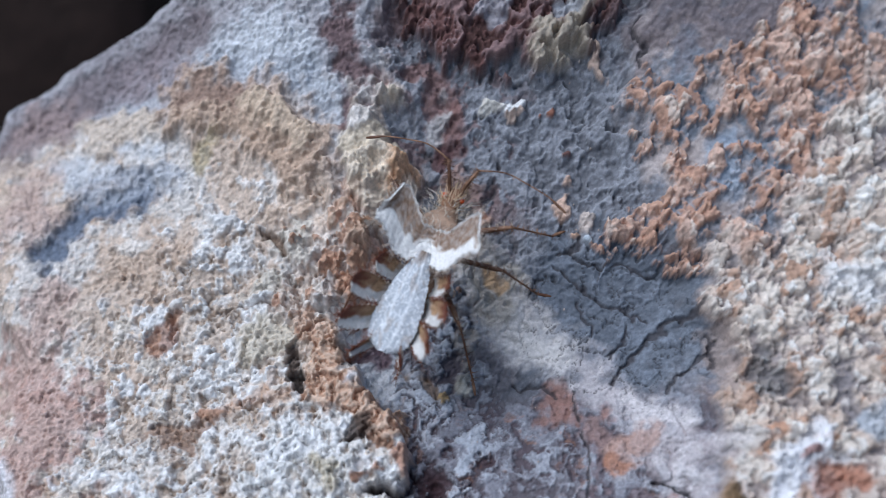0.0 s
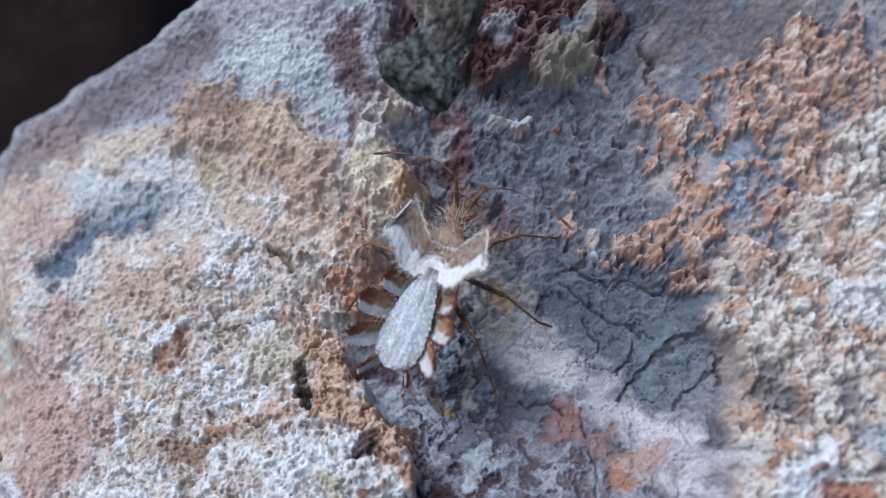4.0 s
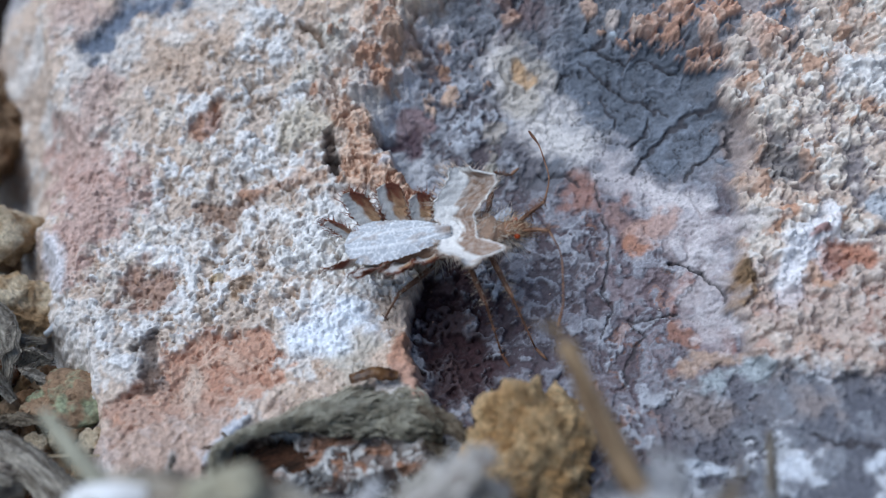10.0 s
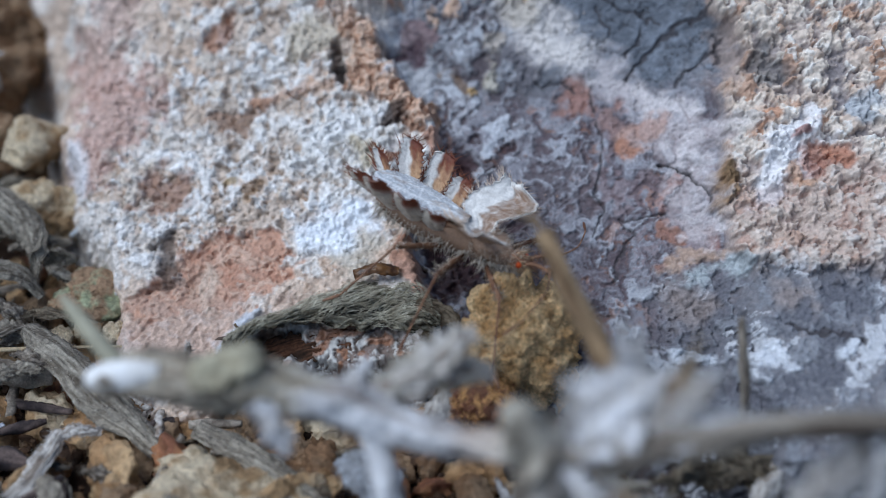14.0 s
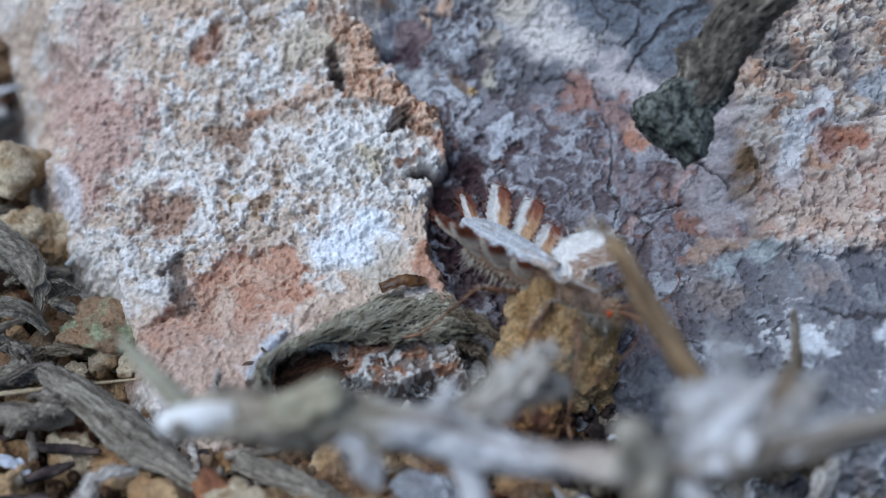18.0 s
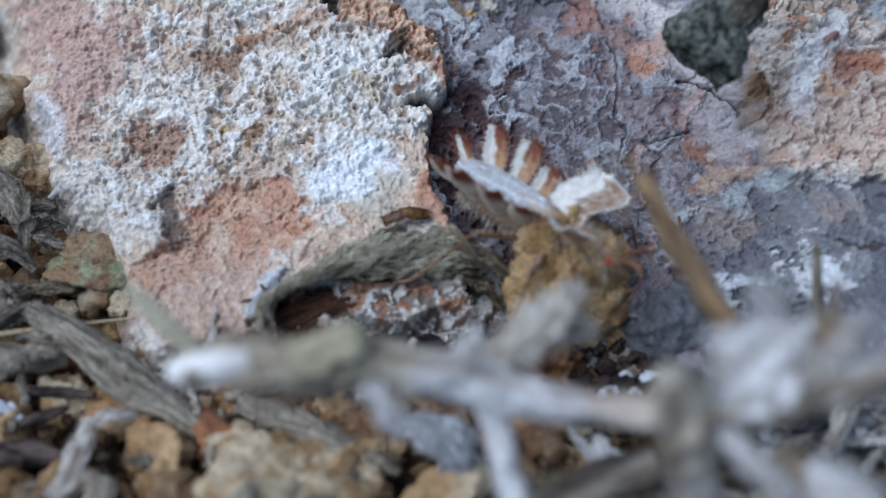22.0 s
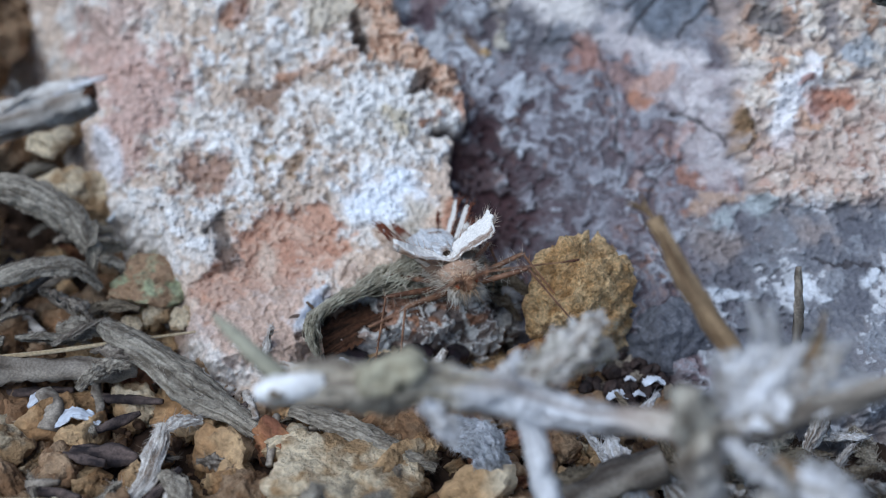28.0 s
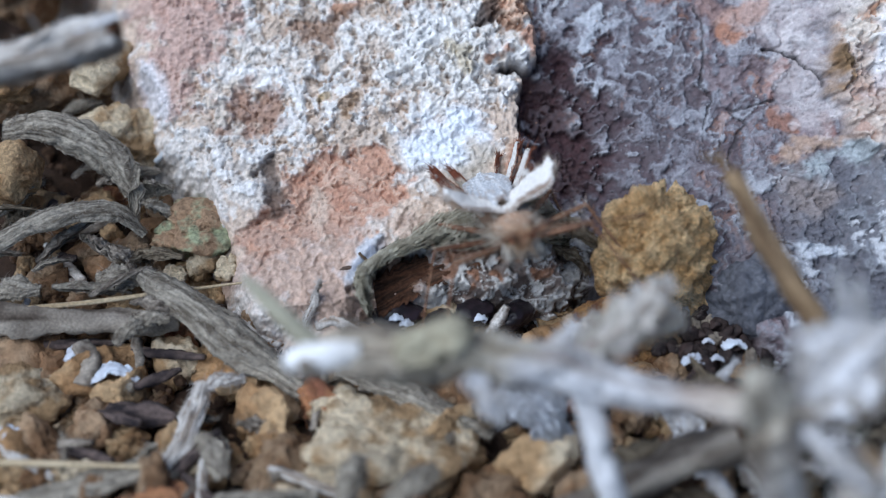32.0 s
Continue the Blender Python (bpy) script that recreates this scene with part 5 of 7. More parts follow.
leaf("dry_leaf", [(-22.6, 3.2, 0.8, 0.6), (-22.8, 2.6, -0.6, 1.2), (-23.2, 2.2, -2.4, 0.6)], FELT, "small pale dangling leaf tip, dry", 11, 40, arc=150, nu=28, nw=18, spin=20)
leaf("dry_leaf", [(-19.2, -8.2, -4.4, 0.9), (-19.6, -9.8, -4.7, 1.3), (-20.2, -11.6, -5.1, 1.2), (-21.6, -13.4, -5.4, 0.9)], SILVER, "splintered silver-grey bark strip", 12, 60, "bark", arc=120, nu=42, nw=24, ridges=0.25, spin=80)
leaf("dry_leaf", [(-19.3, -8.6, -4.5, 0.6), (-18.4, -8.2, -4.3, 1.1), (-17.2, -8.0, -4.6, 0.7)], SILVER, "short splinter of silver-grey bark", 13, 30, "bark", arc=120, nu=28, nw=18, ridges=0.25, spin=80)
leaf("dry_leaf", [(-19.2, -11.4, -4.8, 0.8), (-18.5, -12.8, -4.6, 1.3), (-18.0, -14.4, -4.6, 1.0)], FELT, "small pale leaf blade standing in gravel", 14, 30, arc=80, nu=28, nw=18, spin=70)
leaf("dry_leaf", [(-18.2, -15.6, -4.6, 1.8), (-16.2, -16.0, -4.2, 2.2), (-13.6, -16.2, -4.2, 2.4)], FELT, "rolled grey dry leaf with an open dark end", 15, 40, arc=310, nu=36, nw=39, ridges=0.12, spin=200)
leaf("dry_leaf", [(-12.5, -17.2, -3.6, 1.0), (-12.0, -16.6, -2.4, 1.6), (-11.6, -16.0, -1.6, 0.8)], FELT, "felted grey leaf shred in litter", 16, 40, arc=130, nu=28, nw=21, spin=40)
leaf("dry_leaf", [(-10.6, -18.0, -3.0, 0.8), (-9.4, -17.4, -2.2, 1.5), (-8.2, -17.0, -1.8, 0.7)], FELT, "pointed grey leaf shred in litter", 17, 40, arc=100, nu=28, nw=21, spin=60)
leaf("dry_leaf", [(-28, -14.5, -5.4, 1.2), (-24.5, -14.0, -5.2, 2.0), (-21.4, -13.0, -5.0, 1.4)], FELT, "flat grey-brown leaf under the red stone", 18, 40, arc=70, nu=33, nw=24, ridges=0.2, spin=85)
leaf("dry_leaf", [(-4.6, -10.4, -4.0, 1.6), (-3.2, -12.0, -3.8, 3.2), (-2.4, -13.6, -4.6, 2.2)], material("white_felt", (0.62, 0.64, 0.68), 0.95, 0.3, 0.25, 1.2, 0.1, color2=(0.45, 0.45, 0.46)), "white woolly leaf with a small orange grain", 19, 420, arc=110, nu=36, nw=30, ridges=0.2, spin=75)
leaf("dry_leaf", [(-1.0, -8.6, -4.2, 0.5), (-0.3, -8.2, -2.8, 1.3), (0.2, -7.9, -1.6, 0.5)], SILVER, "upright white woolly leaf tip", 20, 60, arc=100, nu=28, nw=21, ridges=0.2, spin=10)
leaf("dry_leaf", [(-14.2, -4.6, -4.2, 0.5), (-13.4, -4.2, -2.6, 0.8), (-13.2, -4.4, -1.6, 0.4)], SILVER, "pale crooked leaf stalk", 21, 30, arc=120, nu=22, nw=15, spin=30)
twig("twig", [(-13.6, -4.4, -4.6, 0.28), (-12.6, -4.6, -4.2, 0.3), (-11.6, -5.2, -4.5, 0.26), (-10.8, -5.6, -5.0, 0.2)], SILVER, "pale crooked twig piece", seed=22)
twig("twig", [(-13.4, -2.6, -3.6, 0.10), (-11.8, -2.4, -2.6, 0.12), (-11.2, -2.8, -3.4, 0.10), (-11.4, -3.4, -4.6, 0.08)], material("dark_stalk", (0.09, 0.06, 0.045), 0.7), "thin dark curved stalk before the woolly leaf", "stalk", seed=23)
twig("twig", [(-11.2, -2.2, -1.8, 0.07), (-10.6, -2.4, -2.8, 0.09), (-11.0, -3.0, -4.8, 0.08)], material("brown_stalk", (0.16, 0.11, 0.07), 0.7), "thin brown curved stalk", "stalk", seed=24)
twig("straw", [(-31, -3.4, -3.1, 0.14), (-26, -3.3, -3.1, 0.14), (-21, -2.7, -3.2, 0.11), (-17.2, -2.0, -3.5, 0.06)], STRAW, "thin pale straw across the litter", "straw", 25, 0, 8, 0.03, 0.02)
twig("straw", [(-31, -12.2, -4.4, 0.2), (-26, -13.0, -4.2, 0.18), (-21.6, -13.4, -4.4, 0.1)], STRAW, "thin grey straw on gravel", "straw", 26, 0, 8, 0.03, 0.02)
twig("twig", [(-31, -3.4, -3.7, 0.75), (-27, -3.6, -3.8, 0.7), (-23.4, -3.9, -3.9, 0.65), (-20.6, -4.1, -4.0, 0.35)], BARK, "brown-grey twig with peeling bark", seed=27, hairs=30, ridges=0.25)
twig("twig", [(-25.6, -4.8, -4.6, 0.5), (-25.0, -5.8, -5.0, 0.6), (-25.3, -6.8, -5.6, 0.7)], BARK, "stub of a grey hollow twig", seed=28, hairs=10)
twig("twig", [(-24.0, -8.4, -5.6, 0.5), (-22.2, -8.9, -5.6, 0.6), (-20.6, -9.4, -5.6, 0.3)], CHAR, "dark charred bark splinter", seed=29, ridges=0.3)
# the broken twig at the side of the rock, split at its end
snag = tagged(new("twig"), "broken grey twig with a split pale end and peeling bark", "twig")
stalk("stem", [(-62, -1.5, -5.5, 1.3), (-52, -2.5, 3.0, 1.2), (-40, -4, 8.6, 1.0), (-30.5, -4.5, 11.2, 0.9), (-25.2, -4.5, 12.35, 0.86), (-23.0, -4.5, 12.8, 0.84), (-21.3, -4.5, 13.3, 0.84), (-20.8, -4.5, 13.4, 0.7)], SILVER, snag, "", 30, 28, 14, 0.3, 0.4)
from_arrays("fuzz", *fuzz([(-29, -4.5, 11.5, 0.9), (-25.2, -4.5, 12.35, 0.86), (-21.0, -4.5, 13.4, 0.84)], 260, 0.7, 31, 0.022, 0.75), SILVER, snag)
blade("split_wood", [(-23.2, -4.9, 13.5, 0.4), (-22.0, -4.9, 13.95, 0.5), (-20.8, -4.9, 14.4, 0.4), (-20.0, -4.8, 14.6, 0.12)], WHITE, snag, "strip of bare white wood", 32, arc=70, nu=30, nw=14, ridges=0.1, rag=0.3, spin=80)
blade("peeling_bark", [(-25.2, -5.0, 13.0, 0.4), (-24.2, -5.0, 13.7, 0.35), (-23.2, -5.1, 14.4, 0.15)], SILVER, snag, "", 33, arc=90, nu=20, nw=10, rag=0.4, spin=60)
blade("peeling_bark", [(-24.2, -5.0, 13.7, 0.2), (-24.0, -5.0, 14.4, 0.16), (-24.2, -5.0, 14.9, 0.06)], SILVER, snag, "", 34, arc=90, nu=16, nw=8, rag=0.4, spin=60)
stalk("core", [(-21.6, -4.7, 13.6, 0.45), (-20.9, -4.7, 13.8, 0.45), (-20.6, -4.7, 13.85, 0.35)], HOLLOW, snag, "hollow brown core", 35, 12, 6)
# dark husks and charred crumbs at the foot of the rock
for x, y, z, r, s in ((-9.3, -4.3, -4.4, 1.5, 1), (-5.4, -4.5, -4.4, 1.3, 2), (-3.3, -4.6, -4.6, 1.2, 3), (-7.2, -4.4, -5.0, 1.0, 4)):
    stone("husk", (x, y, z), (r, 0.9, 0.75), 60 + s, BLACK, "shiny black seed husk among litter", (0, 10, 15 * s), 4, 0.3, 0.05, "husks", "husk")
for i, (x, y, z) in enumerate(((-9.5, -5.1, -3.9), (-9.0, -5.2, -4.2), (-5.2, -5.3, -4.1))):
    leaf("flake", [(x - 0.35, y, z, 0.25), (x, y, z + 0.1, 0.45), (x + 0.35, y, z - 0.05, 0.2)], FLAKE, "white papery speck on a black husk", 85 + i, 0, "flake", arc=90, nu=14, nw=10, rag=0.5, spin=60)
twig("twig", [(-5.0, -5.6, -5.4, 0.3), (-4.3, -5.3, -4.4, 0.32), (-3.8, -5.0, -3.6, 0.2)], SILVER, "short whitish twig piece between the husks", seed=35)
rng = np.random.default_rng(12)
for i in range(70):
    x, y = 6.0 + rng.normal() * 1.2, -7.3 + rng.normal() * 1.5
    stone("cinder", (x, y, -5.7 + 0.7 * rng.random()), (0.7, 0.5, 0.45), 70 + i, CHAR if i % 9 else BARK, "charred black crumb beside the stone" if i % 9 else "grey crumb beside the stone", tuple(rng.uniform(0, 360, 3)), 3, 0.8, 0.1, "crumbs beside the stone", "crumb")
for x, y, z, r, s in ((-23.8, -6.9, -5.2, 1.2, 1), (-25.6, -5.2, -5.2, 0.9, 2), (-28.6, -10.5, -5.3, 1.0, 3), (-20.9, 7.4, -1.6, 0.9, 4), (-5.6, -5.0, -4.6, 0.7, 5), (5.2, -8.7, -4.9, 0.6, 6), (7.4, -8.0, -4.7, 0.6, 8), (6.2, -7.4, -4.8, 0.3, 9), (6.4, -8.6, -4.9, 0.35, 10)):
    leaf("flake", [(x - r, y, z, min(0.5, 0.7 * r)), (x, y + 0.3 * r, z + 0.25 * r, min(1.0, 1.1 * r)), (x + r, y - 0.1, z, min(0.4, 0.5 * r))], FLAKE, "bluish-white papery flake on soil", 80 + s, 0, "flake", arc=70, nu=19, nw=15, rag=0.3, ridges=0.04, spin=80)
for x, y, z, r, s in ((-19.6, -0.2, -3.6, 0.9, 1), (-18.2, -0.6, -3.8, 0.8, 2), (-21.0, -0.6, -4.0, 0.8, 3)):
    stone("crumb", (x, y, z), (r, r, r * 0.9), 90 + s, PALE, "knobbly cream soil crumb on gravel", (0, 0, 40 * s), 4, 0.3, 0.16, "cream crumbs", "crumb")
twig("stalk", [(-22.4, 7.2, -2.2, 0.16), (-21.4, 7.4, -1.4, 0.2), (-20.5, 7.3, -1.5, 0.26), (-20.3, 7.0, -2.6, 0.22), (-20.8, 6.6, -4.4, 0.14)], material("white_stalk", (0.72, 0.76, 0.80), 0.5, 0.1), "white claw-shaped bent stalk", "stalk", 31, 0, 10, 0.1, 0.05)

# ---- the grey twig that lies across the foreground ----
fore = new("foreground_twig")
fore.matrix_basis = at_mm(0, 0, 0)
tagged(fore, "grey dead twig with a white cut end and woolly stem", "twig")
WOOLLY = ((0, (0.44, 0.39, 0.32), (0.12, 0.09, 0.065)), (0.40, (0.42, 0.38, 0.30), (0.11, 0.085, 0.06)), (0.50, (0.60, 0.60, 0.62), (0.19, 0.155, 0.13)), (0.70, (0.66, 0.67, 0.70), (0.21, 0.17, 0.145)),
          (0.82, (0.50, 0.44, 0.40), (0.22, 0.17, 0.14)), (1, (0.50, 0.46, 0.40), (0.24, 0.19, 0.15)))
line = [(-13.6, -17.0, 5.45, 0.78), (-11, -17.1, 5.65, 0.95), (-8, -17.4, 5.65, 1.0), (-5, -18.0, 5.55, 0.82), (-2.4, -18.5, 5.05, 0.82), (0.6, -19.8, 4.95, 0.6), (2.4, -21.1, 5.7, 0.6), (4.0, -22.2, 6.4, 0.7)]
stalk("stem", line, SILVER, fore, "", 2, 24, 18, 0.45, 0.3, WOOLLY)
from_arrays("fuzz", *fuzz([(-8, -17.4, 5.65, 1.0), (-5, -18.0, 5.5, 0.95), (-2.2, -18.5, 4.95, 1.0), (0.6, -19.8, 4.9, 0.6)], 380, 0.6, 3, 0.026, 0.55), COTTON, fore, "white wool on the stem")
from_arrays("cut_end", *tube_arrays([(-14.2, -17.0, 5.45, 0.4), (-13.4, -17.1, 5.65, 0.66), (-12.2, -17.25, 5.9, 0.68), (-11.2, -17.2, 6.0, 0.5)], 14, 7, 0.15, 0.15, 4), WHITE, fore, "white bare wood of the cut end")
stalk("node", [(-9.6, -17.5, 5.9, 0.7), (-8.4, -17.6, 6.5, 0.85), (-7.4, -17.7, 7.0, 0.7), (-6.8, -17.6, 7.1, 0.25)], BARK, fore, "olive-grey knob on the stem", 5, 18, 10, 0.35, 0.2, ((0, (0.40, 0.37, 0.27), (0.22, 0.19, 0.13)), (1, (0.40, 0.37, 0.27), (0.22, 0.19, 0.13))))
blade("leaf_blade", [(-3.2, -18.0, 5.4, 1.0), (-1.4, -17.3, 5.7, 1.9), (0.4, -16.4, 5.8, 2.3), (2.3, -15.4, 5.0, 0.9)], SILVER, fore, seed=6, arc=110, nu=42, nw=30, ridges=0.15, rag=0.6, spin=60)
blade("leaf_blade", [(-2.0, -17.6, 5.6, 0.8), (-0.4, -16.8, 6.3, 1.7), (1.0, -15.9, 6.9, 1.4), (1.6, -15.4, 7.3, 0.3)], SILVER, fore, seed=26, arc=90, nu=42, nw=30, ridges=0.15, rag=0.7, spin=55)
from_arrays("fuzz", *fuzz([(-2.0, -17.6, 5.7, 0.5), (0.2, -16.5, 6.2, 1.0), (2.0, -15.4, 5.6, 0.8)], 420, 0.9, 43, 0.024, 0.5), WOOL, fore, "beige wool on the leaf")
blade("leaf_blade", [(-4.0, -18.0, 5.3, 0.5), (-3.2, -17.6, 6.2, 0.8), (-2.6, -17.2, 7.0, 0.3)], COTTON, fore, seed=7, arc=90, nu=22, nw=18, rag=0.4, spin=20)
blade("leaf_blade", [(-7.1, -18.7, 5.8, 1.0), (-6.4, -19.3, 4.9, 1.9), (-5.7, -19.9, 4.1, 0.6)], COTTON, fore, "white woolly shred hanging from the stem", seed=47, arc=110, nu=30, nw=24, ridges=0.1, rag=0.7, spin=70)
stalk("side_shoot", [(-2.8, -18.6, 5.2, 0.6), (-2.3, -19.2, 4.0, 0.55), (-1.7, -20.0, 1.5, 0.55), (-0.8, -20.8, -2.0, 0.6), (-0.2, -21.2, -5.5, 0.6), (0.0, -21.4, -7.0, 0.6)], WHITE, fore, "bare white side shoot", 8)
from_arrays("side_shoot", *tube_arrays([(-13.0, -16.6, 5.8, 0.45), (-14.2, -15.6, 6.6, 0.4), (-15.2, -14.8, 7.4, 0.3), (-15.8, -14.3, 7.8, 0.12)], 10, 6, 0.1, 0.05, 9), material("olive_stalk", (0.42, 0.40, 0.30), 0.8), fore, "pale olive side shoot")
stalk("fork", [(3.1, -22.5, 8.7, 0.55), (3.5, -22.5, 7.6, 0.75), (4.0, -22.4, 6.4, 1.05), (4.5, -22.9, 4.2, 0.85), (5.2, -23.6, 0.4, 0.8), (5.8, -24.2, -3.5, 0.85), (6.2, -24.5, -7.0, 0.9)], BARK, fore, "", 10, 24, 16, 0.35, 0.3,
      ((0, (0.46, 0.43, 0.36), (0.22, 0.19, 0.15)), (0.4, (0.42, 0.38, 0.32), (0.17, 0.14, 0.11)), (0.6, (0.60, 0.61, 0.63), (0.24, 0.21, 0.19)), (1, (0.60, 0.61, 0.63), (0.24, 0.21, 0.19))))

clump = new("leaf_clump")
clump.matrix_basis = at_mm(0, 0, 0)
tagged(clump, "clump of silvery woolly dry leaves with tan tips round a stem", "dry leaves")
stalk("stem", [(4.2, -22.3, 6.2, 0.8), (6.8, -22.4, 6.4, 0.75), (9.0, -22.3, 6.9, 0.65), (12.8, -21.8, 7.4, 0.5), (19.4, -21.5, 7.7, 0.4)], BARK, clump, "", 11)
TAN = material("tan_stalk", (0.30, 0.21, 0.12), 0.65, 0.25, 0.5, 2.0, 0.05, color2=(0.20, 0.14, 0.085))
# root, middle, tip, width, roll, spin, stuff
BLADES = (((5.0, -22.5, 6.1), (6.8, -21.5, 7.3), (9.0, -20.4, 8.9), 3.0, 90, 65, COTTON), ((5.2, -22.1, 6.2), (6.4, -20.8, 7.8), (7.8, -20.0, 8.8), 2.2, 100, 55, COTTON),
          ((7.4, -22.1, 6.3), (9.8, -21.7, 7.2), (12.5, -21.5, 7.5), 2.0, 110, 70, COTTON), ((6.9, -20.9, 7.2), (7.3, -19.7, 8.7), (7.2, -18.5, 9.5), 0.7, 120, 10, COTTON),
          ((7.4, -20.9, 7.5), (7.8, -19.9, 8.8), (7.9, -18.9, 9.5), 0.6, 120, 10, COTTON), ((8.4, -22.3, 7.0), (9.3, -21.0, 8.6), (10.0, -19.6, 9.9), 1.2, 120, 20, TAN),
          ((7.8, -22.1, 6.9), (9.3, -21.3, 8.2), (10.8, -20.8, 9.0), 1.6, 90, 50, SILVER), ((5.1, -22.4, 6.5), (5.3, -21.3, 7.4), (5.2, -20.2, 8.2), 0.8, 110, 10, SILVER),
          ((5.2, -22.9, 6.3), (6.3, -24.3, 5.8), (7.3, -25.6, 5.2), 1.9, 230, 110, COTTON), ((6.9, -24.0, 6.1), (7.6, -24.8, 5.9), (8.0, -25.8, 5.3), 1.7, 290, 140, TAN),
          ((7.8, -24.7, 5.9), (9.0, -26.3, 5.4), (10.2, -27.9, 4.7), 2.8, 110, 80, COTTON), ((6.2, -24.9, 4.9), (7.5, -26.3, 4.6), (8.8, -27.6, 4.2), 2.2, 110, 80, SILVER),
          ((15.2, -22.0, 4.2), (16.1, -21.2, 5.5), (16.7, -20.1, 6.4), 1.4, 100, 20, SILVER), ((16.6, -22.3, 4.4), (17.2, -21.3, 6.0), (17.6, -19.6, 7.4), 1.6, 100, 20, COTTON), ((13.8, -21.9, 3.9), (15.2, -21.5, 4.8), (15.9, -20.6, 5.4), 1.6, 100, 50, SILVER))
for i, (a, b, c, w, arc, spin, stuff) in enumerate(BLADES):
    blade("leaf_blade", [(*a, 0.55 * w), (*b, w), (*c, 0.1 * w)], stuff, clump, "tan papery leaf tip" if stuff is TAN else "", seed=90 + i, arc=arc, nu=40, nw=30, ridges=0.07, rag=0.55, spin=spin)
    from_arrays("fuzz", *fuzz([(*a, 0.25 * w), (*b, 0.4 * w), (*c, 0.08 * w)], 60 if stuff is TAN else 330, 0.9, 95 + i, 0.022, 0.65), WOOL if stuff is TAN else COTTON, clump)
straw_stem = tagged(new("dry_stalk"), "bent tan grass stalk rising from the litter", "stalk")
stalk("stem", [(8.6, -17.2, 3.4, 0.55), (8.1, -16.6, 4.4, 0.52), (5.9, -14.4, 7.4, 0.46), (4.9, -13.1, 9.3, 0.42), (4.4, -12.4, 10.1, 0.40)], TAN, straw_stem, "", 32, 16, 14, 0.12, 0.3)
for k, (dx, dz, w) in enumerate(((-1.3, 0.65, 0.45), (-0.9, 0.3, 0.36), (-0.6, 1.0, 0.3))):
    blade("split_end", [(4.6, -12.6, 9.8, 0.45), (4.2 + 0.2 * dx, -12.1, 10.3 + 0.2 * dz, w), (4.4 + dx, -12.0, 10.2 + dz, 0.1)], TAN, straw_stem, "frayed brown end of the stalk", 36 + k, arc=80, nu=20, nw=10, rag=0.4, spin=70)
from_arrays("fibres", *fuzz([(8.2, -16.8, 4.2, 0.55), (5.9, -14.4, 7.4, 0.46), (4.4, -12.4, 10.1, 0.4)], 60, 0.8, 37, 0.018, 0.9), TAN, straw_stem)
twig("grey_spike", [(14.7, -9.7, -6.4, 0.28), (14.3, -9.5, -0.2, 0.24), (14.0, -9.2, 2.2, 0.22), (13.8, -9.0, 3.7, 0.14)], BARK, "upright thin grey stalk before the rock", "stalk", 33, 0, 10, 0.1, 0.25)
twig("twig", [(5.0, -17.4, -1.0, 0.8), (2.0, -17.6, -2.0, 0.9), (-1.2, -18.4, -3.0, 0.95), (-4.6, -19.6, -4.2, 0.95), (-7, -20.4, -5.2, 0.9)], BARK, "olive-grey twig in the lower litter", seed=34, hairs=50, ridges=0.3)
rng = np.random.default_rng(77)
for i in range(110):
    x, y = rng.uniform(-4, 20), rng.uniform(-22, -10.0)
    if (x < 3 and y > -15) or (x < 8 and y > -11):
        continue
    z = -5.0 + rng.uniform(-0.8, 2.2)
    q, L = rng.uniform(0, 6.283), rng.uniform(1.6, 3.6)
    d = np.array([math.cos(q), math.sin(q), rng.uniform(-0.1, 0.9)]) * L
    w = rng.uniform(0.8, 1.8)
    p = np.array([x, y, z])
    leaf("dry_leaf", [(*(p - d * 0.5), w * 0.5), (*p, w), (*(p + d * 0.6), w * 0.3)], (DRY, SILVER, FELT, COTTON, DRY)[i % 5], ("brown leaf scrap in the litter", "silvery leaf scrap in the litter", "grey felted leaf scrap in the litter", "white woolly leaf scrap in the litter", "brown leaf scrap in the litter")[i % 5], 120 + i, 24, arc=float(rng.uniform(60, 220)), nu=34, nw=26, ridges=0.3, rag=0.5, spin=float(rng.uniform(0, 180)))
for i in range(48):
    x, y = rng.uniform(-31, -10), rng.uniform(-17, 6)
    if x > -17.5 - 0.35 * y + 1 and y > -6:
        continue
    q, L = rng.uniform(0, 6.283), rng.uniform(0.8, 2.2)
    d = np.array([math.cos(q), math.sin(q), rng.uniform(-0.1, 0.3)]) * L
    p = np.array([x, y, -5.2 + 2.2 * float(step(-14, -30, x) * step(-6, 12, y))])
    twig("twig", [(*(p - d), 0.22), (*p, 0.3), (*(p + d), 0.16)], (BARK, CHAR, SILVER)[i % 3], ("grey twig scrap on gravel", "dark twig scrap on gravel", "pale twig scrap on gravel")[i % 3], seed=200 + i, sides=8)

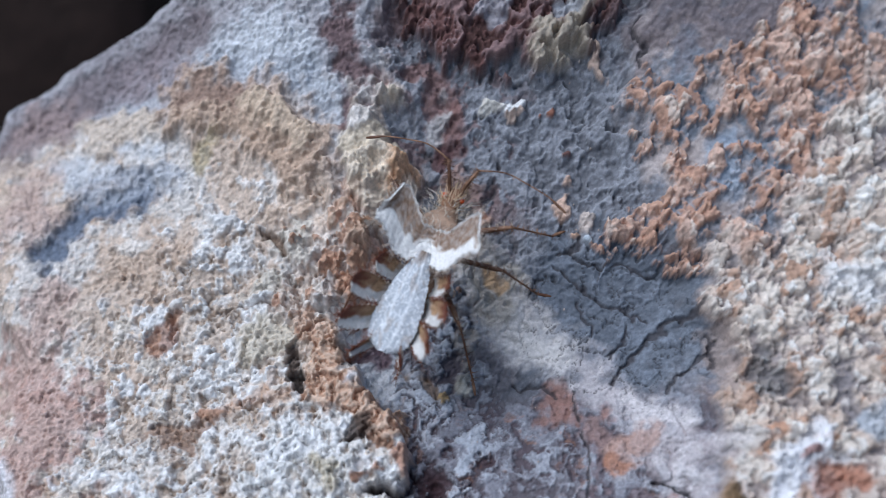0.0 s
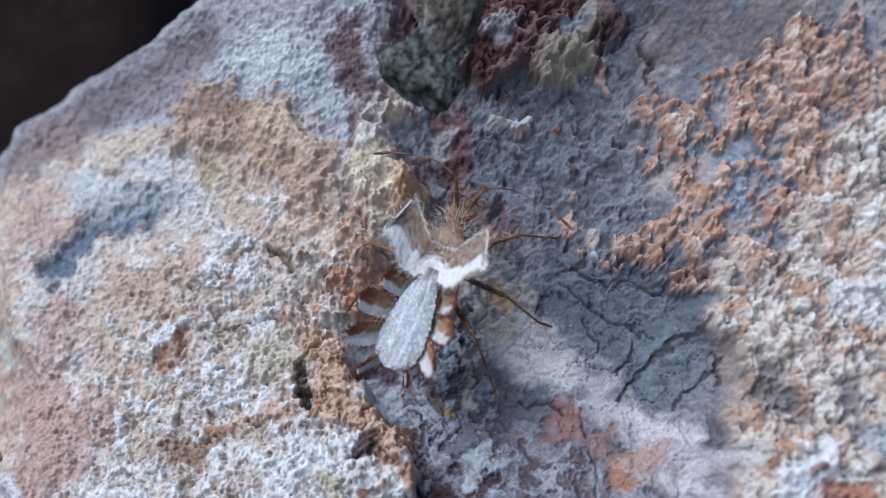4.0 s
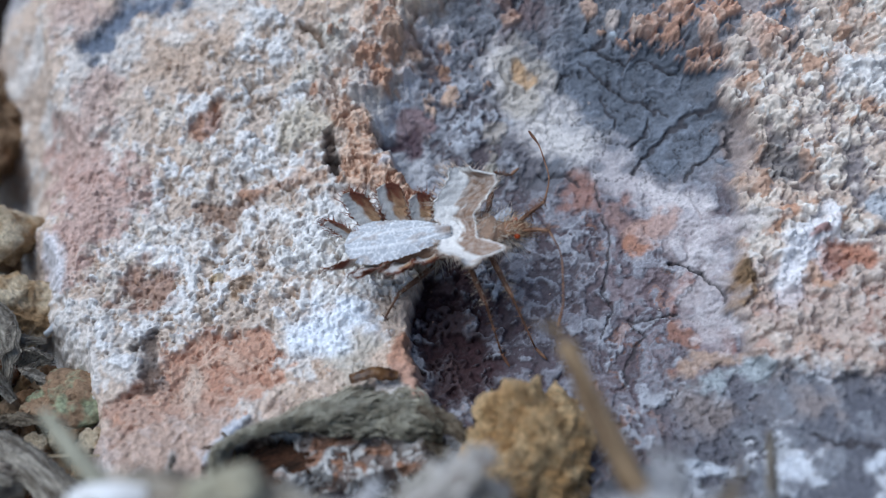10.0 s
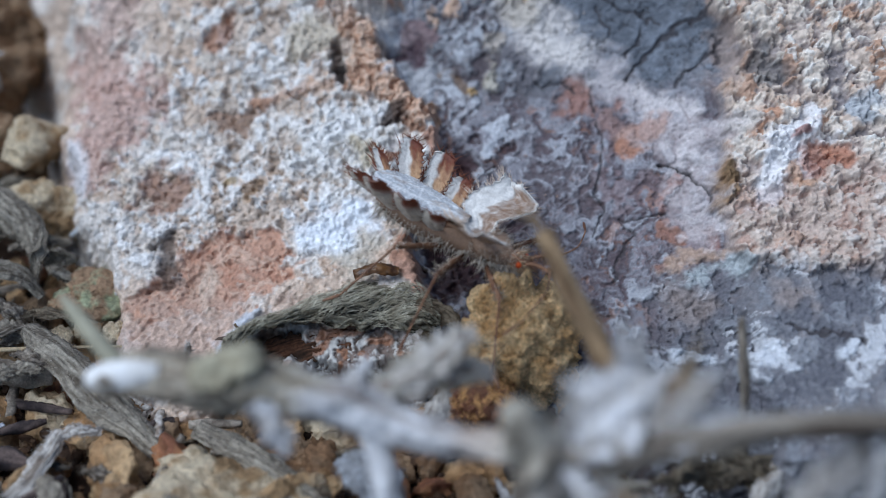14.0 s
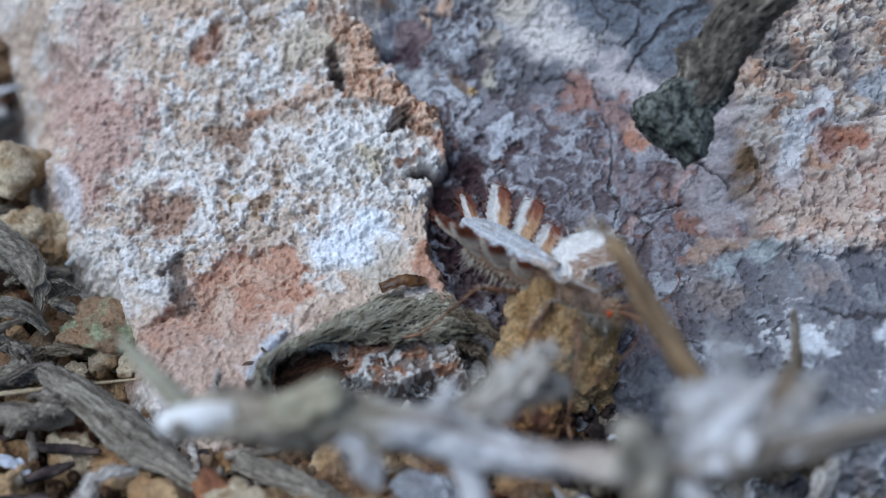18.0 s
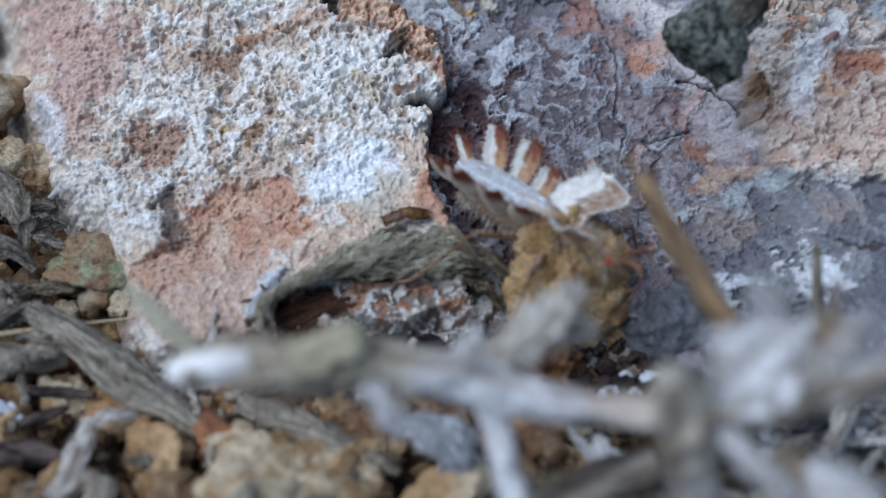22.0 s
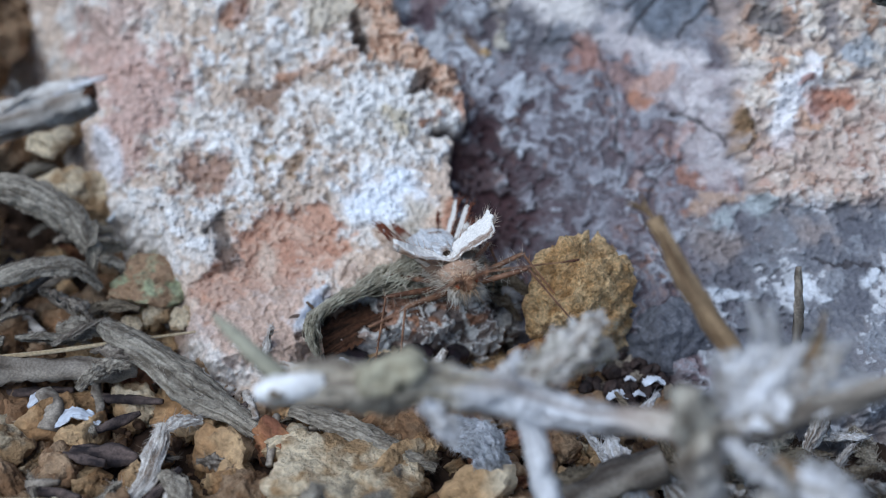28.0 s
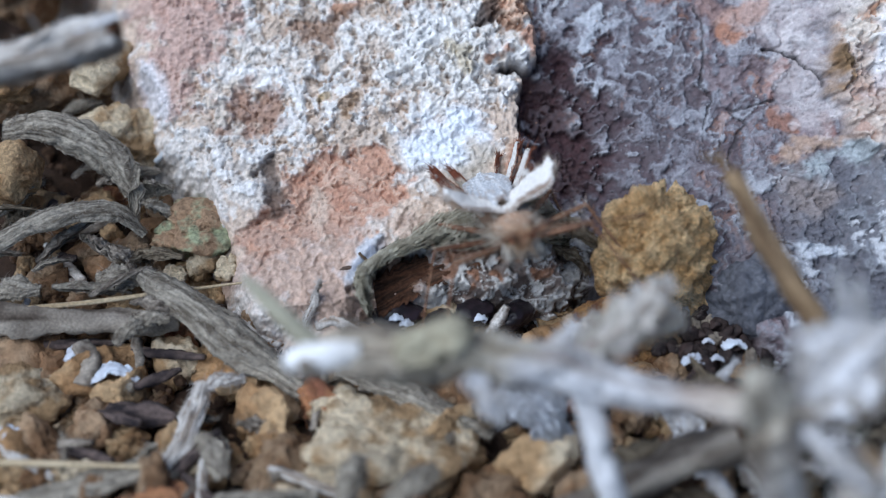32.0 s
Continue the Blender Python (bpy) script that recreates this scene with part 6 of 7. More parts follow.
for i in range(34):
    x, y = rng.uniform(-31, -21), rng.uniform(-6, 11)
    lift = 3.2 * float(step(-14, -30, x) * step(-6, 12, y))
    q, L = rng.uniform(-0.9, 0.9), rng.uniform(1.4, 3.4)
    d = np.array([math.cos(q), math.sin(q), rng.uniform(-0.5, 0.4)]) * L
    w = rng.uniform(0.7, 2.0)
    p = np.array([x, y, -4.2 + lift + rng.uniform(-0.5, 1.2)])
    k = i % 4
    leaf("dry_leaf", [(*(p - d * 0.6), w * 0.4), (*(p + (0, 0, 0.3)), w), (*(p + d * 0.6), w * 0.3)], (FELT, BARK, FELT, DRY)[k],
         ("curled grey leaf scrap beside the rock", "grey-brown bark shred beside the rock", "curled grey leaf scrap beside the rock", "brown leaf scrap beside the rock")[k], 160 + i, 26, ("dry leaf", "bark", "dry leaf", "dry leaf")[k], arc=float(rng.uniform(90, 260)), nu=36, nw=24, ridges=0.28, rag=0.35, spin=float(rng.uniform(30, 150)))

# shreds of leaf between the stones
for i in range(34):
    x, y = rng.uniform(-27, -4), rng.uniform(-18, -7)
    q, L, w = rng.uniform(0, 6.283), rng.uniform(0.6, 1.6), rng.uniform(0.4, 0.9)
    d = np.array([math.cos(q), math.sin(q), rng.uniform(-0.2, 0.5)]) * L
    p = np.array([x, y, -5.3 + rng.uniform(-0.3, 0.4)])
    k = i % 3
    leaf("dry_leaf", [(*(p - d * 0.6), w * 0.4), (*p, w), (*(p + d * 0.6), w * 0.3)], (DRY, FELT, BARK)[k], ("brown leaf shred between stones", "grey felted leaf shred between stones", "grey-brown bark shred between stones")[k],
         260 + i, 14, ("dry leaf", "dry leaf", "bark")[k], arc=float(rng.uniform(60, 200)), nu=24, nw=16, ridges=0.2, rag=0.5, spin=float(rng.uniform(0, 180)))


# ---- the bug: a spiny leaf-like insect ----
BUG = material("bug_cuticle", (0.5, 0.5, 0.5), 0.6, 0.22, 0.12, 1.0, 0.03, painted=True, trans=0.0)
LIMB = material("bug_limb", (0.28, 0.155, 0.09), 0.5, 0.25, 0.15, 0.8, 0.02, color2=(0.10, 0.045, 0.025))
EYE = material("bug_eye", (0.65, 0.10, 0.02), 0.3, 0.05, 0.2, 1.0, 0.0)
BEARD = material("bug_beard", (0.72, 0.69, 0.63), 0.6, 0.2, 0.2, 1.0, 0.0, color2=(0.55, 0.49, 0.41))
HAIR = material("bug_hair", (0.62, 0.57, 0.49), 0.6, 0.2, 0.2, 1.0, 0.0, color2=(0.42, 0.34, 0.26))


def toned(name, v, f, tones, parent, label=""):
    ob = from_arrays(name, v, f, BUG, parent, label)
    at = ob.data.color_attributes.new("tone", "FLOAT_COLOR", "POINT")
    c = np.ones((len(v), 4), np.float32)
    c[:, :3] = tones
    at.data.foreach_set("color", c.ravel())
    return ob


def sheet(p, tones, thick=0.07, under=None, outer=None):
    """A thin plate from a grid of points, with its back and rim; tones per point."""
    nu, nv = p.shape[:2]
    du, dv = np.gradient(p, axis=0), np.gradient(p, axis=1)
    n = np.cross(du, dv)
    n /= np.linalg.norm(n, axis=-1)[..., None] + 1e-9
    v = np.vstack([p.reshape(-1, 3), (p - n * thick).reshape(-1, 3)])
    f = lattice_faces(nu, nv)
    m = nu * nv
    rim = []
    for q, flip in (([i * nv for i in range(nu)], 0), ([i * nv + nv - 1 for i in range(nu)], 1), (list(range(nv)), 1), (list(range(m - nv, m)), 0)):
        for a, b in zip(q, q[1:]):
            rim.append([a, a + m, b + m, b] if flip else [a, b, b + m, a + m])
    t = tones.reshape(-1, 3)
    b = t if under is None else under.reshape(-1, 3)
    flip = outer is not None and float(np.mean(n @ np.array(outer))) > 0
    return v, f.tolist() + (f[:, ::-1] + m).tolist() + rim, np.vstack([b, t] if flip else [t, b])


def with_thorns(v, f, tones, thorns, tone):
    pieces = [spike(a, b, r) for a, b, r in thorns]
    if not pieces:
        return v, f, tones
    V, F = join((v, f), *pieces)
    return V, F, np.vstack([tones, np.tile(tone, (len(V) - len(v), 1))])


def build_bug():
    rng = np.random.default_rng(3)
    bug = new("leaf_bug")
    tagged(bug, "spiny brown and white leaf-like bug walking with long legs", "insect")
    chalk, rust, umber, pale = np.array((0.60, 0.585, 0.56)), np.array((0.155, 0.045, 0.024)), np.array((0.27, 0.17, 0.11)), np.array((0.46, 0.38, 0.27))
    # trunk with a woolly belly
    trunk = [(-5.6, 0, 0.5, 0.2), (-4.8, 0, 0.2, 0.75), (-3.2, 0, 0.05, 1.1), (-1.5, 0, 0.0, 1.05), (0, 0, 0.1, 0.95), (1.4, 0, 0.2, 0.85), (2.2, 0, 0.3, 0.6), (2.6, 0, 0.35, 0.3)]
    v, f = tube_arrays(trunk, 16, 8, 0.06, 0.05, 4, 0.8)
    u = np.clip((v[:, 2] + 0.7) / 1.6, 0, 1)[:, None]
    tone = (1 - u) * np.array((0.17, 0.12, 0.09)) + u * umber
    hairs = []
    for _ in range(700):
        x, q = rng.uniform(-5.2, 2.2), rng.uniform(math.pi * 0.95, math.pi * 2.05)
        r = np.interp(x, [p[0] for p in trunk], [p[3] for p in trunk])
        c = np.array([x, r * math.cos(q), 0.15 + 0.8 * r * math.sin(q)])
        hairs.append((c, c + rng.uniform(0.3, 0.75) * (np.array([0, math.cos(q), math.sin(q)]) + 0.35 * rng.normal(size=3)), 0.026))
    toned("trunk", *with_thorns(v, f, tone, hairs, (0.50, 0.45, 0.38)), bug)
    # the pale wing over the abdomen
    nu, nw = 110, 41
    a, s = np.linspace(0, 1, nu)[:, None], np.linspace(-1, 1, nw)[None, :]
    w = 0.28 + 1.08 * np.sin(a * 0.84 * math.pi) ** 0.8 * (0.55 + 0.45 * a)
    w = np.where(a > 0.9, w * np.sqrt(np.clip((1.0 - a) / 0.1, 0.10, 1)), w) * (1 + 0.05 * fbm(a * 11, 0 * a, 1.0, 61, 3))
    one, two = cells(a * 15 + 0.6 * fbm(a * 9 + 0 * s, s * 3 + 0 * a, 1.0, 2, 2), s * w * 3.6 + 0 * a, 1.0, 5)
    vein = np.maximum(step(0.16, 0.03, two - one), step(0.10, 0.03, np.abs(np.abs(s) - 0.45 + 0.2 * a)) * 0.8)
    speck = fbm(a * 40 + 0 * s, s * 9 + 0 * a, 1.0, 6, 2)
    x = -0.35 - 5.5 * a + 0 * s
    z = 1.22 - 0.12 * a + 0.2 * (1 - s**2) + 0.03 * vein + 0.05 * fbm(a * 8 + 0 * s, s * 2 + 0 * a, 1.0, 7, 2)
    p = np.stack([x, s * w * (1 + 0.04 * fbm(a * 30, 0 * a, 1.0, 8, 2)), z], -1)
    k = np.clip(vein + 0.25 * speck, 0, 1)[..., None]
    t = np.array((0.43, 0.455, 0.49)) * (1 - k) + np.array((0.72, 0.735, 0.755)) * k
    stain = step(0.15, 0.5, fbm(a * 5 + 0 * s, s * 2.2 + 0 * a, 1.0, 62, 3))[..., None] * 0.5
    t = t * (1 - stain) + np.array((0.34, 0.28, 0.24)) * stain
    k = (step(0.16, 0.0, a + 0 * s) * step(0.9, 0.3, np.abs(s) + 0 * a))[..., None]
    t = t * (1 - k) + np.array((0.25, 0.19, 0.15)) * k
    toned("wing", *sheet(p, t, 0.05), bug, "bluish-white veined wing membrane")
    # flared plates along the abdomen
    for side in (1, -1):
        for i, (bx, by, L, W, back) in enumerate(((-1.8, 0.95, 1.9, 1.0, -0.05), (-3.0, 1.05, 2.6, 1.15, 0.08), (-4.2, 0.95, 2.7, 1.15, 0.36), (-5.2, 0.6, 1.9, 0.9, 0.85))):
            a, s = np.linspace(0, 1, 30)[:, None], np.linspace(-1, 1, 17)[None, :]
            out = np.array([-back, side * 0.70, 0.76])
            out /= np.linalg.norm(out)
            tooth = 1 + 0.42 * np.abs(((a * 9 + i * 0.3) % 1.0) - 0.5)
            wide = W * tooth * (0.42 + 0.18 * np.sin(np.clip(a * 1.05, 0, 1) * 2.6)) * np.sqrt(np.clip((1.04 - a) / 0.10, 0.3, 1)) * (1 + 0.12 * fbm(a * 14, 0 * a + i, 1.0, 59, 2))
            p = np.array([bx, side * by, 0.45]) + (a * L)[..., None] * out + (s * wide)[..., None] * np.array([0.92, -0.28 * side * back, 0.10]) + (0.45 * a * a + 0.30 * s * s + 0.08 * fbm(a * 4 + 0 * s, s * 2 + 0 * a + i, 1.0, 19, 2))[..., None] * np.array([0, -0.5 * side, 0.4])
            # the hind half stays chalk-white; the fore half is rusty, darkest at the tip and tan towards the root
            k = (step(-0.35, 0.0, s + 0.3 * fbm(a * 3 + 0 * s, s * 2 + 0 * a + i, 1.0, 9 + i, 2) + 0.5 * (a - 0.75)) * step(0.02, 0.3, a + 0 * s))[..., None]
            tip = step(0.35, 0.9, a + 0.15 * fbm(a * 5 + 0 * s, s * 3 + 0 * a + i, 1.0, 49, 2))[..., None]
            warm = np.array((0.40, 0.25, 0.14)) * (1 - tip) + rust * tip
            dots = step(0.3, 0.5, fbm(a * 11 + 0 * s, s * 4 + 0 * a + 3 * i, 1.0, 29, 2))[..., None] * 0.55
            t = chalk * (1 - k) + warm * k
            t = t * (1 - dots * k) + np.array((0.20, 0.11, 0.06)) * dots * k
            cap = step(0.80, 0.96, a + 0 * s)[..., None] * step(-0.6, 0.1, s + 0 * a)[..., None]
            t = t * (1 - cap) + np.array((0.13, 0.04, 0.025)) * cap
            tan = np.array((0.60, 0.55, 0.48)) * (1 + 0.3 * fbm(a * 7 + 0 * s, s * 3 + 0 * a + i, 1.0, 39, 3))[..., None]
            top = step(0.55, 0.85, a + 0 * s)[..., None]
            thorns = []
            for q in range(46):
                e = (q % 23) / 22
                j = -1 if q % 2 else 1
                c = p[int(6 + 22 * e), 0 if j < 0 else 16] if q < 32 else p[29, rng.integers(0, 17)]
                thorns.append((c, c + rng.uniform(0.25, 0.65) * (out * 0.9 + np.array([j * 0.55, 0, 0]) + 0.3 * rng.normal(size=3)), 0.034))
            toned("abdomen_plate", *with_thorns(*sheet(p, t, 0.07, tan * (1 - k * top) + rust * k * top, (0, side, -0.3)), thorns, (0.17, 0.06, 0.032)), bug, "white plate with a rust-brown spiny tip")
    # the shield behind the head: a wide saddle with horned corners
    nu, nw = 27, 81
    r, s = np.linspace(0, 1, nu)[:, None], np.linspace(-1, 1, nw)[None, :]
    m = np.abs(s)
    saw = np.abs((s * 11) % 1.0 - 0.5)
    front = 0.95 + 1.35 * step(0.2, 0.72, m) - 1.15 * step(0.78, 1.0, m) + 0.12 * saw + 0.10 * fbm(s * 5, 0 * s, 1.0, 3, 2)
    rear = -0.35 - 0.65 * step(0.03, 0.3, m) + 1.15 * step(0.45, 1.0, m) - 0.22 * saw + 0.10 * fbm(s * 6, 0 * s, 1.0, 4, 2)
    px = front * (1 - r) + rear * r
    py = s * (2.65 + 0.2 * np.sin(r * 3.14)) + 0.05 * fbm(r * 4 + 0 * s, s * 4 + 0 * r, 1.0, 14, 2)
    bowl = (r - 0.45) ** 2
    pz = 1.05 + 1.5 * m**1.35 + np.where(r > 0.45, 1.0, 1.3) * bowl * (0.4 + m) - 0.15 * (1 - m) * r + 0.06 * fbm(r * 6 + 0 * s, s * 8 + 0 * r, 1.0, 15, 3)
    p = np.stack([px + 0 * s, py, pz], -1)
    k = (step(0.60, 0.46, r + 0.12 * fbm(r * 5 + 0 * s, s * 6 + 0 * r, 1.0, 6, 3) - 0.10 * (m - 0.5)) * step(0.98, 0.90, m + 0 * r) * step(0.0, 0.07, r + 0 * s))[..., None] * (0.9 + 0.25 * fbm(r * 9 + 0 * s, s * 16 + 0 * r, 1.0, 8, 3))[..., None]
    k = np.clip(k, 0, 1)
    rib = step(0.10, 0.02, np.abs(fbm(r * 4 + 0 * s, s * 9 + 0 * r, 1.0, 16, 2)))[..., None] * 0.22
    k = k * (1 - rib)
    t = chalk * 1.25 * (1 - k) + 0.85 * umber * k
    edge = np.clip(step(0.90, 1.0, r + 0.05 * fbm(s * 9 + 0 * r, r * 3 + 0 * s, 1.0, 17, 2)) + step(0.93, 1.0, m + 0 * r) + step(0.07, 0.0, r + 0 * s), 0, 1)[..., None]
    mottle = (1 + 0.5 * fbm(r * 6 + 0 * s, s * 14 + 0 * r, 1.0, 18, 3))[..., None]
    below = chalk * 1.1 * edge + np.array((0.30, 0.20, 0.135)) * mottle * (1 - edge)
    thorns = []
    for q in range(260):
        e = rng.integers(0, nw)
        row = 0 if q % 3 == 0 else nu - 1
        if q % 7 == 0:
            row, e = rng.integers(0, nu), rng.choice((0, nw - 1))
        c = p[row, e]
        d = np.array([0.8 if row == 0 else -0.7, (e / (nw - 1) - 0.5) * 1.2, 0.5])
        thorns.append((c, c + rng.uniform(0.2, 0.7) * (d + 0.3 * rng.normal(size=3)), 0.03))
    toned("shield", *with_thorns(*sheet(p, below, 0.09, t), thorns, (0.50, 0.41, 0.34)), bug, "saddle-shaped brown shield with white spiny margins")
    toned("shield_hump", *(lambda q: (q[0] * (0.95, 1.1, 0.55) * (1 + 0.12 * lumps3(q[0], 0.5, 8, 3))[:, None] + (1.1, 0, 0.62), q[1], np.array((0.36, 0.24, 0.165)) * (1 + 0.35 * lumps3(q[0], 0.3, 9, 3))[:, None]))(SPHERES[4]), bug, "tan rounded hump under the shield")
    strands = []
    for q in range(220):
        g, e = rng.uniform(-0.2, 3.34), rng.uniform(0.2, 2.9)
        c = np.array([e, 1.0 * math.cos(g), 0.55 + 0.5 * math.sin(g) - 0.2 * (e > 2.2)])
        strands.append(spike(c, c + rng.uniform(0.3, 0.75) * (np.array([0.35, math.cos(g), 0.5 * math.sin(g)]) + 0.4 * rng.normal(size=3)), 0.02))
    from_arrays("bristles", *join(*strands), HAIR, bug, "pale bristles round the thorax")
    strands = []
    for q in range(420):
        c = np.array([rng.uniform(1.2, 3.1), rng.uniform(-0.85, 0.85), rng.uniform(-0.25, 0.15)])
        strands.append(spike(c, c + rng.uniform(0.35, 0.95) * (np.array([0.35, 0.5 * c[1], -0.8]) + 0.28 * rng.normal(size=3)), 0.026))
    from_arrays("beard", *join(*strands), BEARD, bug, "white bristles hanging below the head")
    # head
    v, f = SPHERES[3]
    v = v * (0.75, 0.5, 0.42) * (1 + 0.15 * lumps3(v, 0.5, 4, 2))[:, None] + (2.75, 0, 0.35)
    thorns = []
    for q in range(130):
        c = v[rng.integers(0, len(v))]
        d = c - (2.4, 0, 0.3)
        thorns.append((c, c + rng.uniform(0.2, 0.75) * (d / np.linalg.norm(d) + (0.45, 0, 0.1) + 0.35 * rng.normal(size=3)), 0.036))
    toned("head", *with_thorns(v, f, np.tile((0.26, 0.14, 0.08), (len(v), 1)), thorns, (0.48, 0.34, 0.22)), bug, "spiny orange-brown head")
    for side in (1, -1):
        v, f = SPHERES[2]
        from_arrays("eye", v * 0.17 + (2.95, side * 0.47, 0.45), f, EYE, bug, "bright orange-red eye")
        base = [(3.2, side * 0.3, 0.55, 0.09), (3.8, side * 0.5, 0.95, 0.11), (4.6, side * 0.85, 1.25, 0.08)]
        root = from_arrays("antenna", *join(tube_arrays(base, 8, 5, 0.1, 0.05, 3), fuzz(base, 70, 0.5, 6, 0.024, 0.2)), LIMB, bug, "spiny brown antenna")
        from_arrays("segment", *tube_arrays([(4.6, side * 0.85, 1.25, 0.055), (5.0, side * 2.2, 1.15, 0.04), (4.9, side * 3.6, 0.85, 0.04)], 8, 5, 0.05, 0.02, 4), LIMB, root)
        from_arrays("segment", *tube_arrays([(4.9, side * 3.6, 0.85, 0.04), (4.75, side * 4.6, 0.6, 0.04), (4.5, side * 5.3, 0.4, 0.085), (4.35, side * 5.7, 0.3, 0.05)], 8, 5, 0.05, 0.02, 5), LIMB, root)
    legs = []
    for i, (hip, knee, ankle, toe) in enumerate((((1.3, 0.6, -0.3), (2.7, 3.4, 0.1), (3.7, 4.9, -3.2), (4.3, 5.4, -3.6)), ((0.1, 0.7, -0.35), (0.4, 3.9, 0.2), (0.5, 5.4, -3.2), (0.7, 6.1, -3.5)),
                                                 ((-0.9, 0.65, -0.35), (-3.1, 3.0, 0.2), (-5.0, 4.0, -3.3), (-5.7, 4.4, -3.7)))):
        for side in (1, -1):
            h, k, a, e = (np.array(q) * (1, side, 1) for q in (hip, knee, ankle, toe))
            leg = from_arrays("leg", *join(tube_arrays([(*(h * 0), 0.11), (*((k - h) * 0.35), 0.155), (*((k - h) * 0.8), 0.14), (*(k - h), 0.10)], 8, 6, 0.08, 0.05, i), fuzz([(*(h * 0), 0.12), (*(k - h), 0.12)], 50, 0.4, 7 + i, 0.022, 0.2)), LIMB, bug, "bristly brown leg")
            leg.matrix_basis = at_mm(*h)
            from_arrays("bristles", *fuzz([(*(h * 0), 0.1), (*(k - h), 0.1)], 90, 0.55, 27 + i, 0.018, 0.25), HAIR, leg, "pale bristles")
            from_arrays("shin", *join(tube_arrays([(*(k - h), 0.07), (*((k + a) / 2 - h), 0.055), (*(a - h), 0.05)], 8, 6, 0.06, 0.02, i + 4), fuzz([(*(k - h), 0.09), (*(a - h), 0.07)], 60, 0.36, 17 + i, 0.018, 0.3)), LIMB, leg)
            from_arrays("foot", *tube_arrays([(*(a - h), 0.07), (*((a + e) / 2 - h), 0.09), (*(e - h), 0.05)], 8, 4, 0.05, 0.02, i + 8), LIMB, leg)
            legs.append((leg, i, side))
    return bug, legs


bug, bug_legs = build_bug()

# ---- the branch that prods the bug ----
UPWARD, NEAR = np.array((0, 0.45, 0.89)), np.array((0, -0.89, 0.45))
BRANCH = material("branch_bark", (0.19, 0.165, 0.135), 0.9, 0.6, 0.3, 1.0, 0.3, color2=(0.055, 0.047, 0.04))
MOSS = material("dark_lichen", (0.028, 0.033, 0.03), 0.95, 0.8, 0.18, 0.4, 0.35, color2=(0.26, 0.28, 0.25), crisp=0.10, relief=1.0)


def in_plane(rows):
    return [(*(a * np.array((1.0, 0, 0)) + b * UPWARD + c * NEAR), r) for a, b, c, r in rows]


branch = new("branch")
tagged(branch, "dead grey branch with a dark lichen-covered broken end", "branch")
shaft = in_plane([(0.5, 1.0, 0, 1.0), (1.0, 2.3, 0.1, 1.25), (1.5, 3.6, 0.3, 1.12), (2.0, 4.8, 0.5, 1.2), (3.2, 6.2, 0.8, 0.95), (5.6, 8.8, 1.4, 0.9), (8.5, 12, 2.4, 0.95), (14, 18, 4.4, 1.0), (24, 28, 8, 1.3), (44, 48, 15, 1.6)])
stalk("shaft", shaft, BRANCH, branch, "", 9, 64, 44, 0.26, 0.26)
v, f = SPHERES[5]
r = 1 + 0.18 * lumps3(v, 0.8, 3, 2) + 0.12 * lumps3(v, 0.25, 6, 3)
axis = (0.5 * np.array((1.0, 0, 0)) + 0.87 * UPWARD)
across = (0.87 * np.array((1.0, 0, 0)) - 0.5 * UPWARD)
for a, b, c, e in ((0.1, 3.2, 0.3, 0.62), (2.9, 5.3, 0.5, 0.5), (4.9, 9.3, 1.5, 0.42)):
    from_arrays("knot", *tube_arrays(in_plane([(a - 0.5 * e, b - 1.3 * e, c, 0.5 * e), (a - 0.2 * e, b - 0.4 * e, c, e), (a, b + 0.4 * e, c, 0.9 * e), (a + 0.4 * e, b + 1.3 * e, c, 0.3 * e)]), 16, 8, 0.5, 0.2, int(10 * e)), BRANCH, branch, "knotty bark")
rng = np.random.default_rng(44)
scales = []
line = smooth_line(shaft, 30)
t, a, b = frames_along(line[:, :3])
for i in rng.integers(4, 190, 420):
    q, w, l = rng.uniform(0, 6.283), rng.uniform(0.12, 0.34), rng.uniform(0.25, 0.7)
    d = math.cos(q) * a[i] + math.sin(q) * b[i]
    s = np.cross(t[i], d)
    c = line[i, :3] + d * line[i, 3] * rng.uniform(0.98, 1.1)
    p = [c + w * s * u + l * t[i] * e + 0.12 * d * (k == 2) for k, (u, e) in enumerate(((-1, -0.9), (1, -0.7), (1.1, 0.8), (-0.8, 1.0)))]
    scales.append((np.array(p + [k - 0.1 * d for k in p]), [[0, 1, 2, 3], [7, 6, 5, 4], [0, 4, 5, 1], [1, 5, 6, 2], [2, 6, 7, 3], [3, 7, 4, 0]]))
from_arrays("bark", *join(*scales), BRANCH, branch, "cracked plates of grey bark", smooth=False)
h = v[:, 2] * r
wide = 2.35 * (1 - 0.48 * np.sqrt(np.clip((h + 0.30) / 0.9, 0, 1))) * (1 - 0.35 * step(-0.18, -0.42, h))
k = np.hypot(v[:, 0], v[:, 1]) + 1e-6
flatten = np.minimum(1, k / 0.75)
p = (np.clip(h, -0.42, 1) * 3.6)[:, None] * axis + (v[:, 0] / k * flatten * wide * r)[:, None] * across + (v[:, 1] / k * flatten * wide * r * 0.85)[:, None] * NEAR
q = [Vector(c) for c in p]
swell = np.array([0.55 * noise.fractal(c / 1.5, 0.8, 2.1, 3) + 0.22 * noise.fractal(c / 0.4, 0.8, 2.1, 2) for c in q])
p = p + swell[:, None] * (p / (np.linalg.norm(p, axis=1)[:, None] + 0.3))
from_arrays("broken_end", p, f, MOSS, branch, "flared broken end covered in dark green lichen")


